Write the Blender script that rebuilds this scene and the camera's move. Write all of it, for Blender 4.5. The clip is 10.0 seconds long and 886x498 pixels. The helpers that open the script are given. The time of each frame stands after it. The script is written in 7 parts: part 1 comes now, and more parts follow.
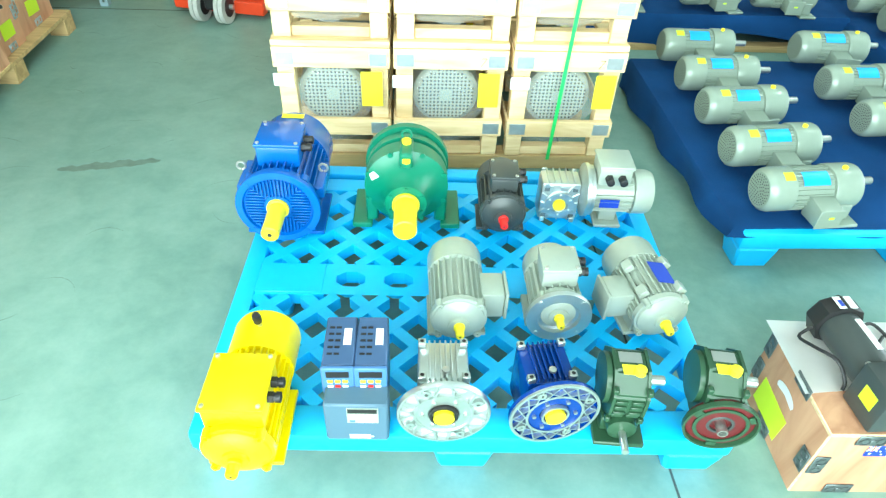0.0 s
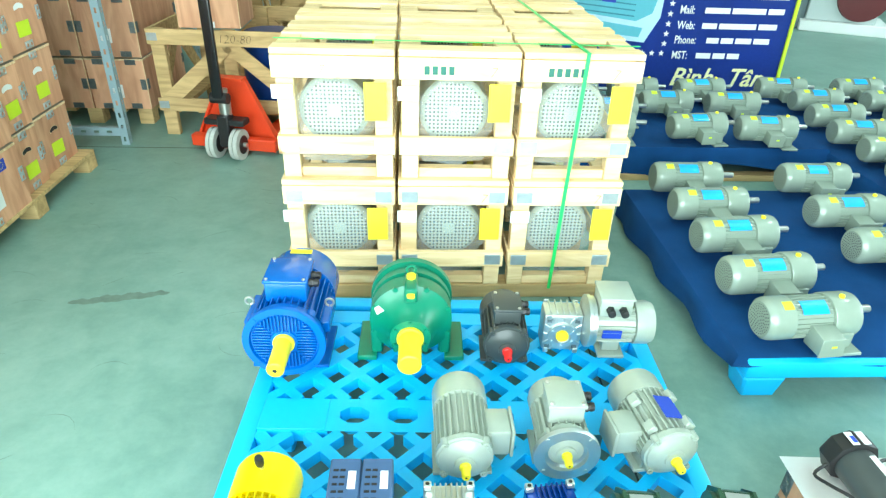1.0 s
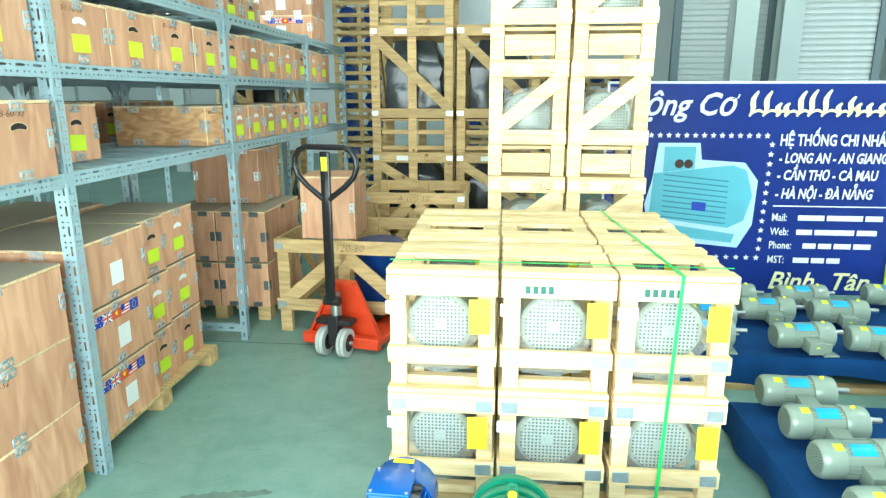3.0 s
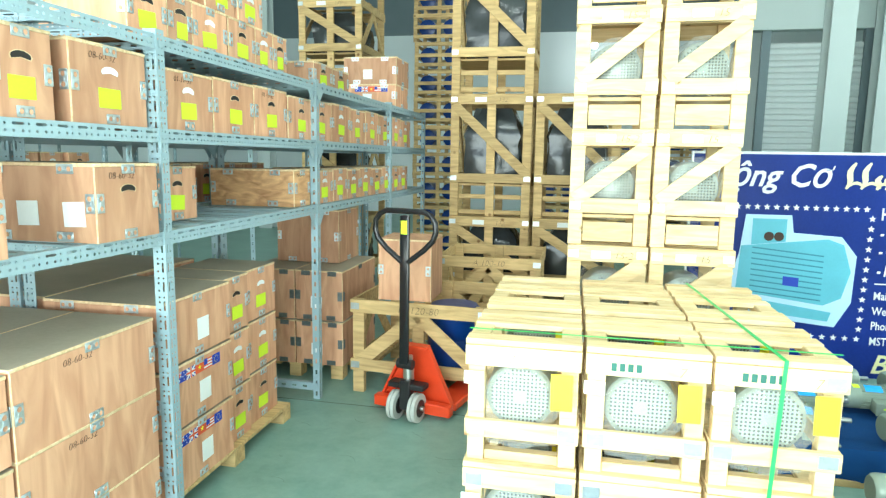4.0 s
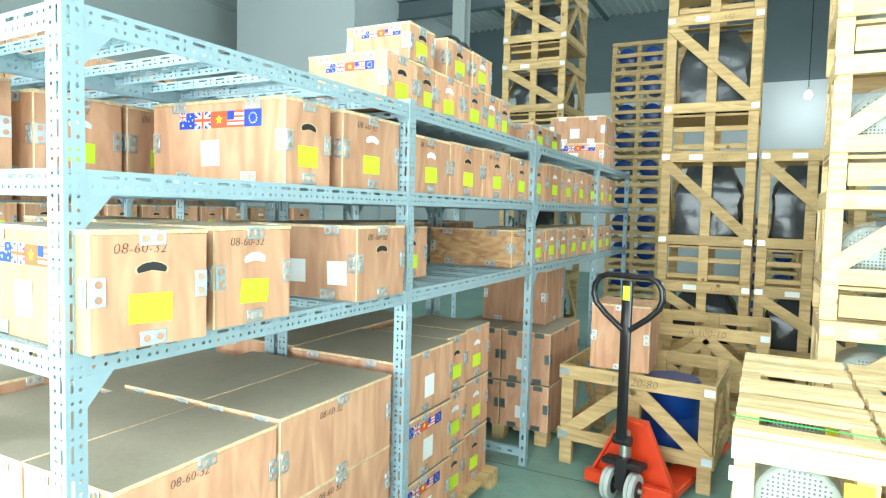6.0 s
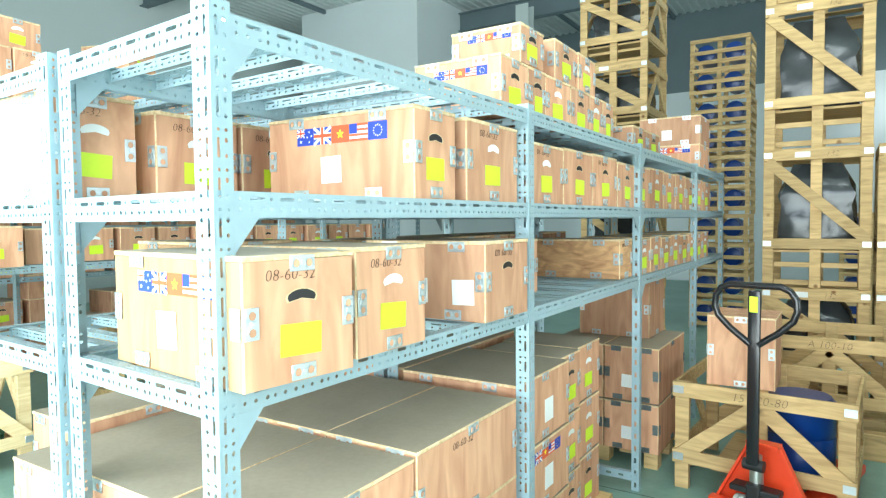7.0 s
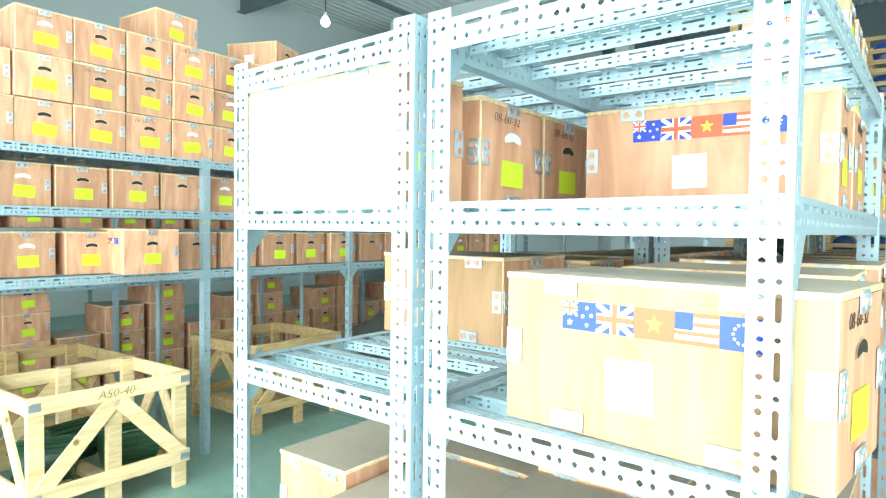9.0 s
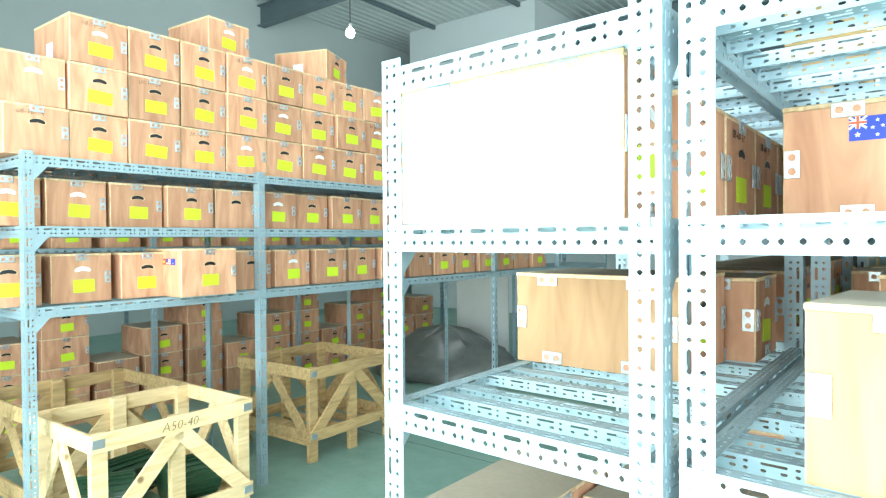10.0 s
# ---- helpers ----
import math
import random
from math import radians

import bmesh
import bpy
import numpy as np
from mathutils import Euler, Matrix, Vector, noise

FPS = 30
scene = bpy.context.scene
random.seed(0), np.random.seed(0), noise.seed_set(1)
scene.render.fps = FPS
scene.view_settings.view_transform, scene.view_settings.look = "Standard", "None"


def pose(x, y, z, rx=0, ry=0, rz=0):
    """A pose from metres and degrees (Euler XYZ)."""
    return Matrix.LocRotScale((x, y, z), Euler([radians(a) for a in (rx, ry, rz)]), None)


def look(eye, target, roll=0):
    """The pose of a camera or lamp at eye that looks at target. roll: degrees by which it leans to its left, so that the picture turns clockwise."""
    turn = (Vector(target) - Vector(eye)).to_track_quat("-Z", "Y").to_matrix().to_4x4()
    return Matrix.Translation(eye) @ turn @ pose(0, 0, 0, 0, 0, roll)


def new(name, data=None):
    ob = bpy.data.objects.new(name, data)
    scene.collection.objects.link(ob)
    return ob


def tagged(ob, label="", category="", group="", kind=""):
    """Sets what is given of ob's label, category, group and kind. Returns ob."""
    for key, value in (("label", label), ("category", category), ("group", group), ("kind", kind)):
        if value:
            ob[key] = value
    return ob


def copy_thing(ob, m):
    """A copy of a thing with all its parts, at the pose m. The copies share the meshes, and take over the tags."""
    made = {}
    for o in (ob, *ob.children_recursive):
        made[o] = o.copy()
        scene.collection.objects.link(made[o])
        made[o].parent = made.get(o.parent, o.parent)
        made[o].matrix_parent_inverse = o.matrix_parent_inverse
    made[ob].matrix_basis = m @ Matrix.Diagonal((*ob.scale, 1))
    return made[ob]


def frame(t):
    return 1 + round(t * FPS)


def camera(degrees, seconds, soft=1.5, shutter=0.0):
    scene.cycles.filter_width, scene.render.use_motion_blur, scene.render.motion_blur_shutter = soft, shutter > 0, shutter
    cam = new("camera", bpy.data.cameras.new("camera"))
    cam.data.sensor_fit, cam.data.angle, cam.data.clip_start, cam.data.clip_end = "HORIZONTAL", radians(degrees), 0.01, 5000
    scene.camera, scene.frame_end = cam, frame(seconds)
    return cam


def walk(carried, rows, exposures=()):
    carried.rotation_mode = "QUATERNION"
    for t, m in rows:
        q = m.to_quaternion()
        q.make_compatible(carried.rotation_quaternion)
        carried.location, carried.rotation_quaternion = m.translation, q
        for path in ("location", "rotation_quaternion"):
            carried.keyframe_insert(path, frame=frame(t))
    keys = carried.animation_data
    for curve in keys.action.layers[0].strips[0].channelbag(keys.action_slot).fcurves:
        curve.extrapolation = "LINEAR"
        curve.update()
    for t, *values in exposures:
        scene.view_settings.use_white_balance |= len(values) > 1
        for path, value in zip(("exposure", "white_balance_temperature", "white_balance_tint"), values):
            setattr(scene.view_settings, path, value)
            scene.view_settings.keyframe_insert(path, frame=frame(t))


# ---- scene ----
cam = camera(70.0, 10.0, soft=1.3)
PATH = [
    (0, (-0.228, -0.338, 1.389), (-0.112, 1.171, 0.082), 3.0),
    (0.5, (-0.235, -0.331, 1.416), (-0.114, 1.269, 0.222), 2.9),
    (1, (-0.234, -0.336, 1.444), (-0.127, 1.389, 0.437), 2.0),
    (1.5, (-0.246, -0.359, 1.48), (-0.188, 1.442, 0.613), 1.0),
    (2, (-0.269, -0.386, 1.515), (-0.287, 1.485, 0.809), 0.3),
    (2.5, (-0.278, -0.4, 1.542), (-0.358, 1.511, 0.957), 0.1),
    (2.7, (-0.275, -0.414, 1.556), (-0.393, 1.508, 1.016), 0.0),
    (4, (-0.333, -0.385, 1.592), (-0.733, 1.554, 1.308), 0.9),
    (4.5, (-0.396, -0.39, 1.601), (-0.92, 1.526, 1.368), 1.3),
    (5, (-0.479, -0.395, 1.608), (-1.18, 1.469, 1.419), 1.6),
    (6.3, (-0.681, -0.383, 1.622), (-1.659, 1.359, 1.523), 1.6),
    (6.5, (-0.744, -0.38, 1.619), (-1.762, 1.339, 1.535), 1.5),
    (7, (-0.902, -0.365, 1.626), (-1.979, 1.318, 1.536), -0.5),
    (7.5, (-1.071, -0.375, 1.628), (-2.239, 1.247, 1.558), 1.1),
    (8, (-1.345, -0.455, 1.643), (-2.519, 1.162, 1.56), 0.4),
    (8.5, (-1.551, -0.493, 1.641), (-2.729, 1.12, 1.542), 1.9),
    (9, (-1.812, -0.505, 1.637), (-3.023, 1.085, 1.574), 0.7),
    (9.5, (-2.019, -0.512, 1.656), (-3.302, 1.022, 1.607), 1.3),
    (10, (-2.28, -0.558, 1.656), (-3.511, 1.017, 1.627), -0.4),
]
walk(cam, [(t, look(eye, target, roll)) for t, eye, target, roll in PATH],
     exposures=[(0, 1.0, 6500, 10), (2.5, 1.04, 6450, 11), (4.5, 0.99, 6600, 14), (6.5, 0.97, 6500, 18), (10, 0.95, 6500, 19)])

# ---- light: daylight through the wide open gate behind the camera, LED lamps under the roof ----
world = bpy.data.worlds.new("sky")
scene.world = world
world.use_nodes = True
sky = world.node_tree.nodes.new("ShaderNodeTexSky")
sky.sky_type, sky.sun_disc = "NISHITA", False
sky.sun_elevation, sky.sun_rotation = radians(50), radians(200)
world.node_tree.links.new(sky.outputs[0], world.node_tree.nodes["Background"].inputs[0])
world.node_tree.nodes["Background"].inputs[1].default_value = 0.12
SUN = bpy.data.lights.new("sun", "SUN")
SUN.energy, SUN.angle, SUN.color = 3.0, radians(0.5), (1, 0.96, 0.9)
new("sun", SUN).matrix_world = look((-2, -8, 12), (0, 4, 0))


def area_lamp(name, eye, target, sx, sy, watts, color=(1, 1, 1)):
    d = bpy.data.lights.new(name, "AREA")
    d.shape, d.size, d.size_y, d.energy, d.color = "RECTANGLE", sx, sy, watts, color
    ob = new(name, d)
    ob.matrix_world = look(eye, target)
    return ob


# sky light that comes in through the gate, and an added fill from the +x side
area_lamp("gate_daylight", (-2.2, -2.5, 2.0), (-2.2, 4, 1.6), 7.4, 3.6, 430, (0.80, 1.0, 0.97))
area_lamp("side_fill_light", (8.9, 2.5, 2.3), (-2, 2.8, 1.2), 8.0, 4.2, 280, (0.80, 1.0, 0.97))
# the bulb at (-4.6, 2.4) is added, out of view, to brighten the aisle floor
LAMPS = [(-7.5, 5.5, 5.35), (-2.5, 9.5, 5.35), (0.8, 5.5, 5.35), (4.5, 2.5, 5.35), (-4.6, 2.4, 5.35), (-1.2, 1.2, 5.35), (-0.02, 16.0, 4.45), (-10.5, 7.33, 5.41)]
for lx, ly, lz in LAMPS:
    d = bpy.data.lights.new("led_bulb_light", "POINT")
    d.energy, d.color, d.shadow_soft_size = 12 if ly > 12 else 40 if (lx, ly) == (-4.6, 2.4) else 75 if lx > 4 else 30 if lx < -5 else 24 if 5 < ly and lx > -5 else 42, (0.82, 1.0, 0.97), 0.25
    new("led_bulb_light", d).location = (lx, ly, lz - 0.35)


# ---- materials ----
def mat(name, color, rough=0.6, metal=0.0, var=0.12, scale=6.0, bump=0.0, bscale=60.0, rand=0.0, spec=0.5):
    """A surface with stains at one scale and grain at another."""
    m = bpy.data.materials.new(name)
    m.use_nodes = True
    nt = m.node_tree
    b = nt.nodes["Principled BSDF"]
    b.inputs["Roughness"].default_value = rough
    b.inputs["Metallic"].default_value = metal
    b.inputs["Specular IOR Level"].default_value = spec
    tc = nt.nodes.new("ShaderNodeTexCoord")
    n1 = nt.nodes.new("ShaderNodeTexNoise")
    n1.inputs["Scale"].default_value, n1.inputs["Detail"].default_value = scale, 6
    nt.links.new(tc.outputs["Object"], n1.inputs["Vector"])
    n2 = nt.nodes.new("ShaderNodeTexNoise")
    n2.inputs["Scale"].default_value, n2.inputs["Detail"].default_value = bscale, 4
    nt.links.new(tc.outputs["Object"], n2.inputs["Vector"])
    hsv = nt.nodes.new("ShaderNodeHueSaturation")
    hsv.inputs["Color"].default_value = (*color, 1)
    mix = nt.nodes.new("ShaderNodeMath")
    mix.operation = "MULTIPLY_ADD"
    mix.inputs[1].default_value, mix.inputs[2].default_value = var * 2, 1 - var
    nt.links.new(n1.outputs["Fac"], mix.inputs[0])
    add = nt.nodes.new("ShaderNodeMath")
    add.operation = "MULTIPLY_ADD"
    add.inputs[1].default_value = var
    nt.links.new(n2.outputs["Fac"], add.inputs[0])
    nt.links.new(mix.outputs[0], add.inputs[2])
    last = add
    if rand:
        oi = nt.nodes.new("ShaderNodeObjectInfo")
        r = nt.nodes.new("ShaderNodeMath")
        r.operation = "MULTIPLY_ADD"
        r.inputs[1].default_value = rand
        nt.links.new(oi.outputs["Random"], r.inputs[0])
        nt.links.new(last.outputs[0], r.inputs[2])
        last = nt.nodes.new("ShaderNodeMath")
        last.operation = "SUBTRACT"
        last.inputs[1].default_value = rand / 2
        nt.links.new(r.outputs[0], last.inputs[0])
    nt.links.new(last.outputs[0], hsv.inputs["Value"])
    nt.links.new(hsv.outputs[0], b.inputs["Base Color"])
    if bump:
        bp = nt.nodes.new("ShaderNodeBump")
        bp.inputs["Strength"].default_value, bp.inputs["Distance"].default_value = bump, 0.004
        nt.links.new(n2.outputs["Fac"], bp.inputs["Height"])
        nt.links.new(bp.outputs[0], b.inputs["Normal"])
    return m


def wood(name, light, dark, stretch=(1.2, 9, 9), rough=0.7, rand=0.25, knots=0.0):
    """Grain along the local x of the stretch, tone changing from piece to piece."""
    m = bpy.data.materials.new(name)
    m.use_nodes = True
    nt = m.node_tree
    b = nt.nodes["Principled BSDF"]
    b.inputs["Roughness"].default_value = rough
    b.inputs["Specular IOR Level"].default_value = 0.3
    tc = nt.nodes.new("ShaderNodeTexCoord")
    oi = nt.nodes.new("ShaderNodeObjectInfo")
    sh = nt.nodes.new("ShaderNodeVectorMath")
    sh.operation = "ADD"
    sc = nt.nodes.new("ShaderNodeMath")
    sc.operation = "MULTIPLY"
    sc.inputs[1].default_value = 37.0
    nt.links.new(oi.outputs["Random"], sc.inputs[0])
    nt.links.new(tc.outputs["Object"], sh.inputs[0])
    nt.links.new(sc.outputs[0], sh.inputs[1])
    mp = nt.nodes.new("ShaderNodeMapping")
    mp.inputs["Scale"].default_value = stretch
    nt.links.new(sh.outputs[0], mp.inputs[0])
    n1 = nt.nodes.new("ShaderNodeTexNoise")
    n1.inputs["Scale"].default_value, n1.inputs["Detail"].default_value, n1.inputs["Distortion"].default_value = 2.2, 8, 1.6
    nt.links.new(mp.outputs[0], n1.inputs["Vector"])
    n2 = nt.nodes.new("ShaderNodeTexNoise")
    n2.inputs["Scale"].default_value, n2.inputs["Detail"].default_value = 1.1, 3
    nt.links.new(sh.outputs[0], n2.inputs["Vector"])
    ramp = nt.nodes.new("ShaderNodeValToRGB")
    ramp.color_ramp.elements[0].position, ramp.color_ramp.elements[0].color = 0.30, (*dark, 1)
    ramp.color_ramp.elements[1].position, ramp.color_ramp.elements[1].color = 0.66, (*light, 1)
    nt.links.new(n1.outputs["Fac"], ramp.inputs[0])
    hsv = nt.nodes.new("ShaderNodeHueSaturation")
    nt.links.new(ramp.outputs[0], hsv.inputs["Color"])
    v = nt.nodes.new("ShaderNodeMath")
    v.operation = "MULTIPLY_ADD"
    v.inputs[1].default_value, v.inputs[2].default_value = rand, 1 - rand * 0.6
    nt.links.new(oi.outputs["Random"], v.inputs[0])
    w = nt.nodes.new("ShaderNodeMath")
    w.operation = "MULTIPLY_ADD"
    w.inputs[1].default_value = 0.3
    nt.links.new(n2.outputs["Fac"], w.inputs[0])
    nt.links.new(v.outputs[0], w.inputs[2])
    nt.links.new(w.outputs[0], hsv.inputs["Value"])
    out = hsv
    if knots:
        vo = nt.nodes.new("ShaderNodeTexVoronoi")
        vo.inputs["Scale"].default_value = knots
        nt.links.new(sh.outputs[0], vo.inputs["Vector"])
        kr = nt.nodes.new("ShaderNodeValToRGB")
        kr.color_ramp.elements[0].position, kr.color_ramp.elements[0].color = 0.045, (0.25, 0.13, 0.06, 1)
        kr.color_ramp.elements[1].position, kr.color_ramp.elements[1].color = 0.09, (1, 1, 1, 1)
        nt.links.new(vo.outputs["Distance"], kr.inputs[0])
        mx = nt.nodes.new("ShaderNodeMix")
        mx.data_type, mx.blend_type = "RGBA", "MULTIPLY"
        mx.inputs["Factor"].default_value = 0.8
        nt.links.new(hsv.outputs[0], mx.inputs["A"])
        nt.links.new(kr.outputs[0], mx.inputs["B"])
        nt.links.new(mx.outputs["Result"], b.inputs["Base Color"])
    else:
        nt.links.new(hsv.outputs[0], b.inputs["Base Color"])
    bp = nt.nodes.new("ShaderNodeBump")
    bp.inputs["Strength"].default_value, bp.inputs["Distance"].default_value = 0.25, 0.002
    nt.links.new(n1.outputs["Fac"], bp.inputs["Height"])
    nt.links.new(bp.outputs[0], b.inputs["Normal"])
    return m


PINE = wood("pale_pine", (0.80, 0.62, 0.36), (0.62, 0.43, 0.21), knots=4.0)
PINE_OLD = wood("weathered_pine", (0.58, 0.40, 0.19), (0.37, 0.24, 0.105), knots=4.0)
PLY = wood("plywood", (0.64, 0.355, 0.215), (0.46, 0.22, 0.125), stretch=(5, 5, 1.0), rand=0.35)
PLY_FIG = wood("figured_plywood", (0.66, 0.38, 0.19), (0.36, 0.17, 0.075), stretch=(3, 1.5, 9), rand=0.1)
# case tone darkened to hold back the strong gate light
PLY_DIMMED = wood("dimmed_plywood", (0.41, 0.25, 0.13), (0.32, 0.18, 0.088), stretch=(5, 5, 1.0), rand=0.1)
# brown plywood whitened to carry the daylight glare in its colour
PLY_GATE_LIT = wood("gate_lit_plywood", (0.82, 0.70, 0.52), (0.72, 0.58, 0.40), stretch=(5, 5, 1.0), rand=0.05)
PLY_EDGE = wood("plywood_edge", (0.75, 0.58, 0.36), (0.55, 0.38, 0.2), stretch=(14, 14, 14))
DUSTY = mat("dusty_plywood_top", (0.36, 0.31, 0.23), 0.6, var=0.25, scale=3.5, bump=0.1)
STEEL_BLUE = mat("blue_grey_rack_paint", (0.30, 0.42, 0.465), 0.45, 0.15, var=0.08, scale=4, bump=0.03, rand=0.06)
GALV = mat("galvanised_clip", (0.50, 0.56, 0.58), 0.38, 0.75, var=0.2, scale=20, bump=0.1)
CLIP_DARK = mat("dark_clip", (0.16, 0.19, 0.19), 0.45, 0.7, var=0.25, scale=20)
PALLET_BLUE = mat("blue_plastic", (0.0, 0.47, 0.92), 0.42, var=0.06, scale=5, bump=0.05)
CLOTH = mat("dark_blue_cloth", (0.004, 0.045, 0.15), 0.9, var=0.3, scale=9, bump=0.5, bscale=500, spec=0.15)
YELLOW_LABEL = mat("yellow_label", (0.60, 0.80, 0.03), 0.55, var=0.05)
YELLOW_TAG = mat("yellow_plastic_tag", (0.94, 0.84, 0.03), 0.4, var=0.05)
WHITE_LABEL = mat("white_paper", (0.80, 0.82, 0.80), 0.7, var=0.04)
CYAN_LABEL = mat("cyan_sticker", (0.0, 0.33, 0.78), 0.35, var=0.2, scale=25)
INK = mat("black_ink", (0.06, 0.035, 0.025), 0.8, var=0.1)
INK_GREEN = mat("green_stencil_ink", (0.03, 0.14, 0.11), 0.8, var=0.1)
BLACK = mat("black_plastic", (0.012, 0.012, 0.013), 0.45, var=0.2)
BLACK_GLOSS = mat("black_gloss_paint", (0.012, 0.012, 0.014), 0.22, var=0.1)
RED_PAINT = mat("orange_red_paint", (0.72, 0.055, 0.012), 0.4, var=0.12, bump=0.05)
GREY_RUBBER = mat("grey_nylon_wheel", (0.42, 0.44, 0.41), 0.55, var=0.25, scale=12)
MOTOR_BLUE = mat("blue_motor_paint", (0.0, 0.105, 0.42), 0.22, var=0.1, bump=0.04)
MOTOR_NAVY = mat("navy_gloss_paint", (0.0, 0.04, 0.24), 0.2, 0.1, var=0.1)
MOTOR_GREEN = mat("sea_green_paint", (0.0, 0.165, 0.092), 0.33, var=0.1, bump=0.05)
MOTOR_OLIVE = mat("olive_green_paint", (0.022, 0.068, 0.034), 0.3, var=0.15, bump=0.05)
MOTOR_YELLOW = mat("yellow_motor_paint", (0.92, 0.72, 0.0), 0.3, var=0.06, bump=0.03)
MOTOR_GREY = mat("light_grey_motor_paint", (0.345, 0.40, 0.34), 0.30, 0.15, var=0.1, bump=0.05)
MOTOR_DARK = mat("dark_grey_motor_paint", (0.045, 0.055, 0.054), 0.36, var=0.12, bump=0.05)
MOTOR_TEAL = mat("grey_green_motor_paint", (0.27, 0.335, 0.275), 0.24, 0.1, var=0.08, bump=0.04)
SILVER = mat("cast_aluminium", (0.56, 0.61, 0.59), 0.36, 0.9, var=0.15, scale=12, bump=0.06)
STEEL = mat("machined_steel", (0.60, 0.60, 0.57), 0.28, 0.9, var=0.12, scale=18)
YELLOW_CAP = mat("yellow_shaft_cap", (0.85, 0.72, 0.02), 0.38, var=0.06)
RED_CAP = mat("red_shaft_cap", (0.80, 0.02, 0.015), 0.4, var=0.05)
RED_CAST = mat("dark_red_primer", (0.11, 0.008, 0.010), 0.45, var=0.15)
INVERTER = mat("slate_blue_plastic", (0.045, 0.10, 0.21), 0.45, var=0.05)
INVERTER_GREY = mat("slate_grey_plastic", (0.07, 0.14, 0.20), 0.5, var=0.05)
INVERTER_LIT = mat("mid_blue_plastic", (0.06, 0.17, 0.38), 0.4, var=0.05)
BANNER_BLUE = mat("blue_banner_vinyl", (0.015, 0.05, 0.33), 0.35, var=0.35, scale=1.6)
BANNER_TEAL = mat("teal_print", (0.10, 0.42, 0.52), 0.4, var=0.15, scale=5)
BANNER_TEAL_DARK = mat("dark_teal_print", (0.03, 0.20, 0.28), 0.4, var=0.1)
BANNER_GLOW = mat("pale_blue_print", (0.45, 0.68, 0.85), 0.4, var=0.1)
BANNER_WHITE = mat("white_print", (0.78, 0.80, 0.82), 0.4, var=0.03)
BANNER_GOLD = mat("pale_gold_print", (0.82, 0.80, 0.45), 0.4, var=0.12, scale=5)
STRAP_GREEN = mat("green_strap", (0.02, 0.55, 0.12), 0.35, var=0.05)
WALL = mat("grey_green_wall", (0.54, 0.61, 0.60), 0.85, var=0.06, scale=0.8, bump=0.03)
WALL_WHITE = mat("pale_wall", (0.76, 0.82, 0.83), 0.8, var=0.05, scale=0.8)
SHUTTER = mat("grey_shutter", (0.56, 0.60, 0.60), 0.5, 0.2, var=0.08)
ROOF = mat("metal_roof", (0.66, 0.72, 0.71), 0.6, 0.2, var=0.1, scale=1.0)
BEAM = mat("steel_beam_paint", (0.16, 0.21, 0.23), 0.55, 0.2, var=0.1, scale=2)
FLAG_BLUE = mat("flag_blue", (0.01, 0.05, 0.42), 0.5, var=0.03)
FLAG_RED = mat("flag_red", (0.75, 0.10, 0.03), 0.5, var=0.03)
DRUM_BLUE = mat("blue_drum", (0.0, 0.035, 0.19), 0.3, var=0.15, bump=0.2, bscale=20)

SHEET = mat("grey_plastic_sheet", (0.13, 0.14, 0.13), 0.3, var=0.3, scale=7, bump=0.6, bscale=14)
WRAP = mat("dark_plastic_wrap", (0.035, 0.04, 0.042), 0.2, var=0.4, scale=9, bump=0.9, bscale=11)

FLOOR = bpy.data.materials.new("green_painted_concrete")
FLOOR.use_nodes = True
_nt = FLOOR.node_tree
_b = _nt.nodes["Principled BSDF"]
_tc = _nt.nodes.new("ShaderNodeTexCoord")
_n = [_nt.nodes.new("ShaderNodeTexNoise") for _ in range(3)]
for _q, _s, _d in zip(_n, (1.3, 7.5, 90), (8, 12, 3)):
    _q.inputs["Scale"].default_value, _q.inputs["Detail"].default_value = _s, _d
    _nt.links.new(_tc.outputs["Object"], _q.inputs["Vector"])
_r = _nt.nodes.new("ShaderNodeValToRGB")
_r.color_ramp.elements[0].position, _r.color_ramp.elements[0].color = 0.32, (0.125, 0.255, 0.208, 1)
_r.color_ramp.elements[1].position, _r.color_ramp.elements[1].color = 0.68, (0.275, 0.435, 0.37, 1)
_m = _nt.nodes.new("ShaderNodeMix")
_m.data_type = "FLOAT"
_m.inputs["Factor"].default_value = 0.5
_n[1].inputs["Distortion"].default_value = 0.35
_nt.links.new(_n[0].outputs["Fac"], _m.inputs["A"])
_nt.links.new(_n[1].outputs["Fac"], _m.inputs["B"])
_m2 = _nt.nodes.new("ShaderNodeMix")
_m2.data_type = "FLOAT"
_m2.inputs["Factor"].default_value = 0.22
_fine = _nt.nodes.new("ShaderNodeTexNoise")
_fine.inputs["Scale"].default_value, _fine.inputs["Detail"].default_value, _fine.inputs["Roughness"].default_value = 28, 8, 0.75
_nt.links.new(_tc.outputs["Object"], _fine.inputs["Vector"])
_nt.links.new(_m.outputs["Result"], _m2.inputs["A"])
_nt.links.new(_fine.outputs["Fac"], _m2.inputs["B"])
_nt.links.new(_m2.outputs["Result"], _r.inputs[0])
_nt.links.new(_r.outputs[0], _b.inputs["Base Color"])
_rr = _nt.nodes.new("ShaderNodeMapRange")
_rr.inputs["To Min"].default_value, _rr.inputs["To Max"].default_value = 0.32, 0.6
_nt.links.new(_n[1].outputs["Fac"], _rr.inputs["Value"])
_nt.links.new(_rr.outputs[0], _b.inputs["Roughness"])
_bp = _nt.nodes.new("ShaderNodeBump")
_bp.inputs["Strength"].default_value, _bp.inputs["Distance"].default_value = 0.12, 0.002
_nt.links.new(_n[2].outputs["Fac"], _bp.inputs["Height"])
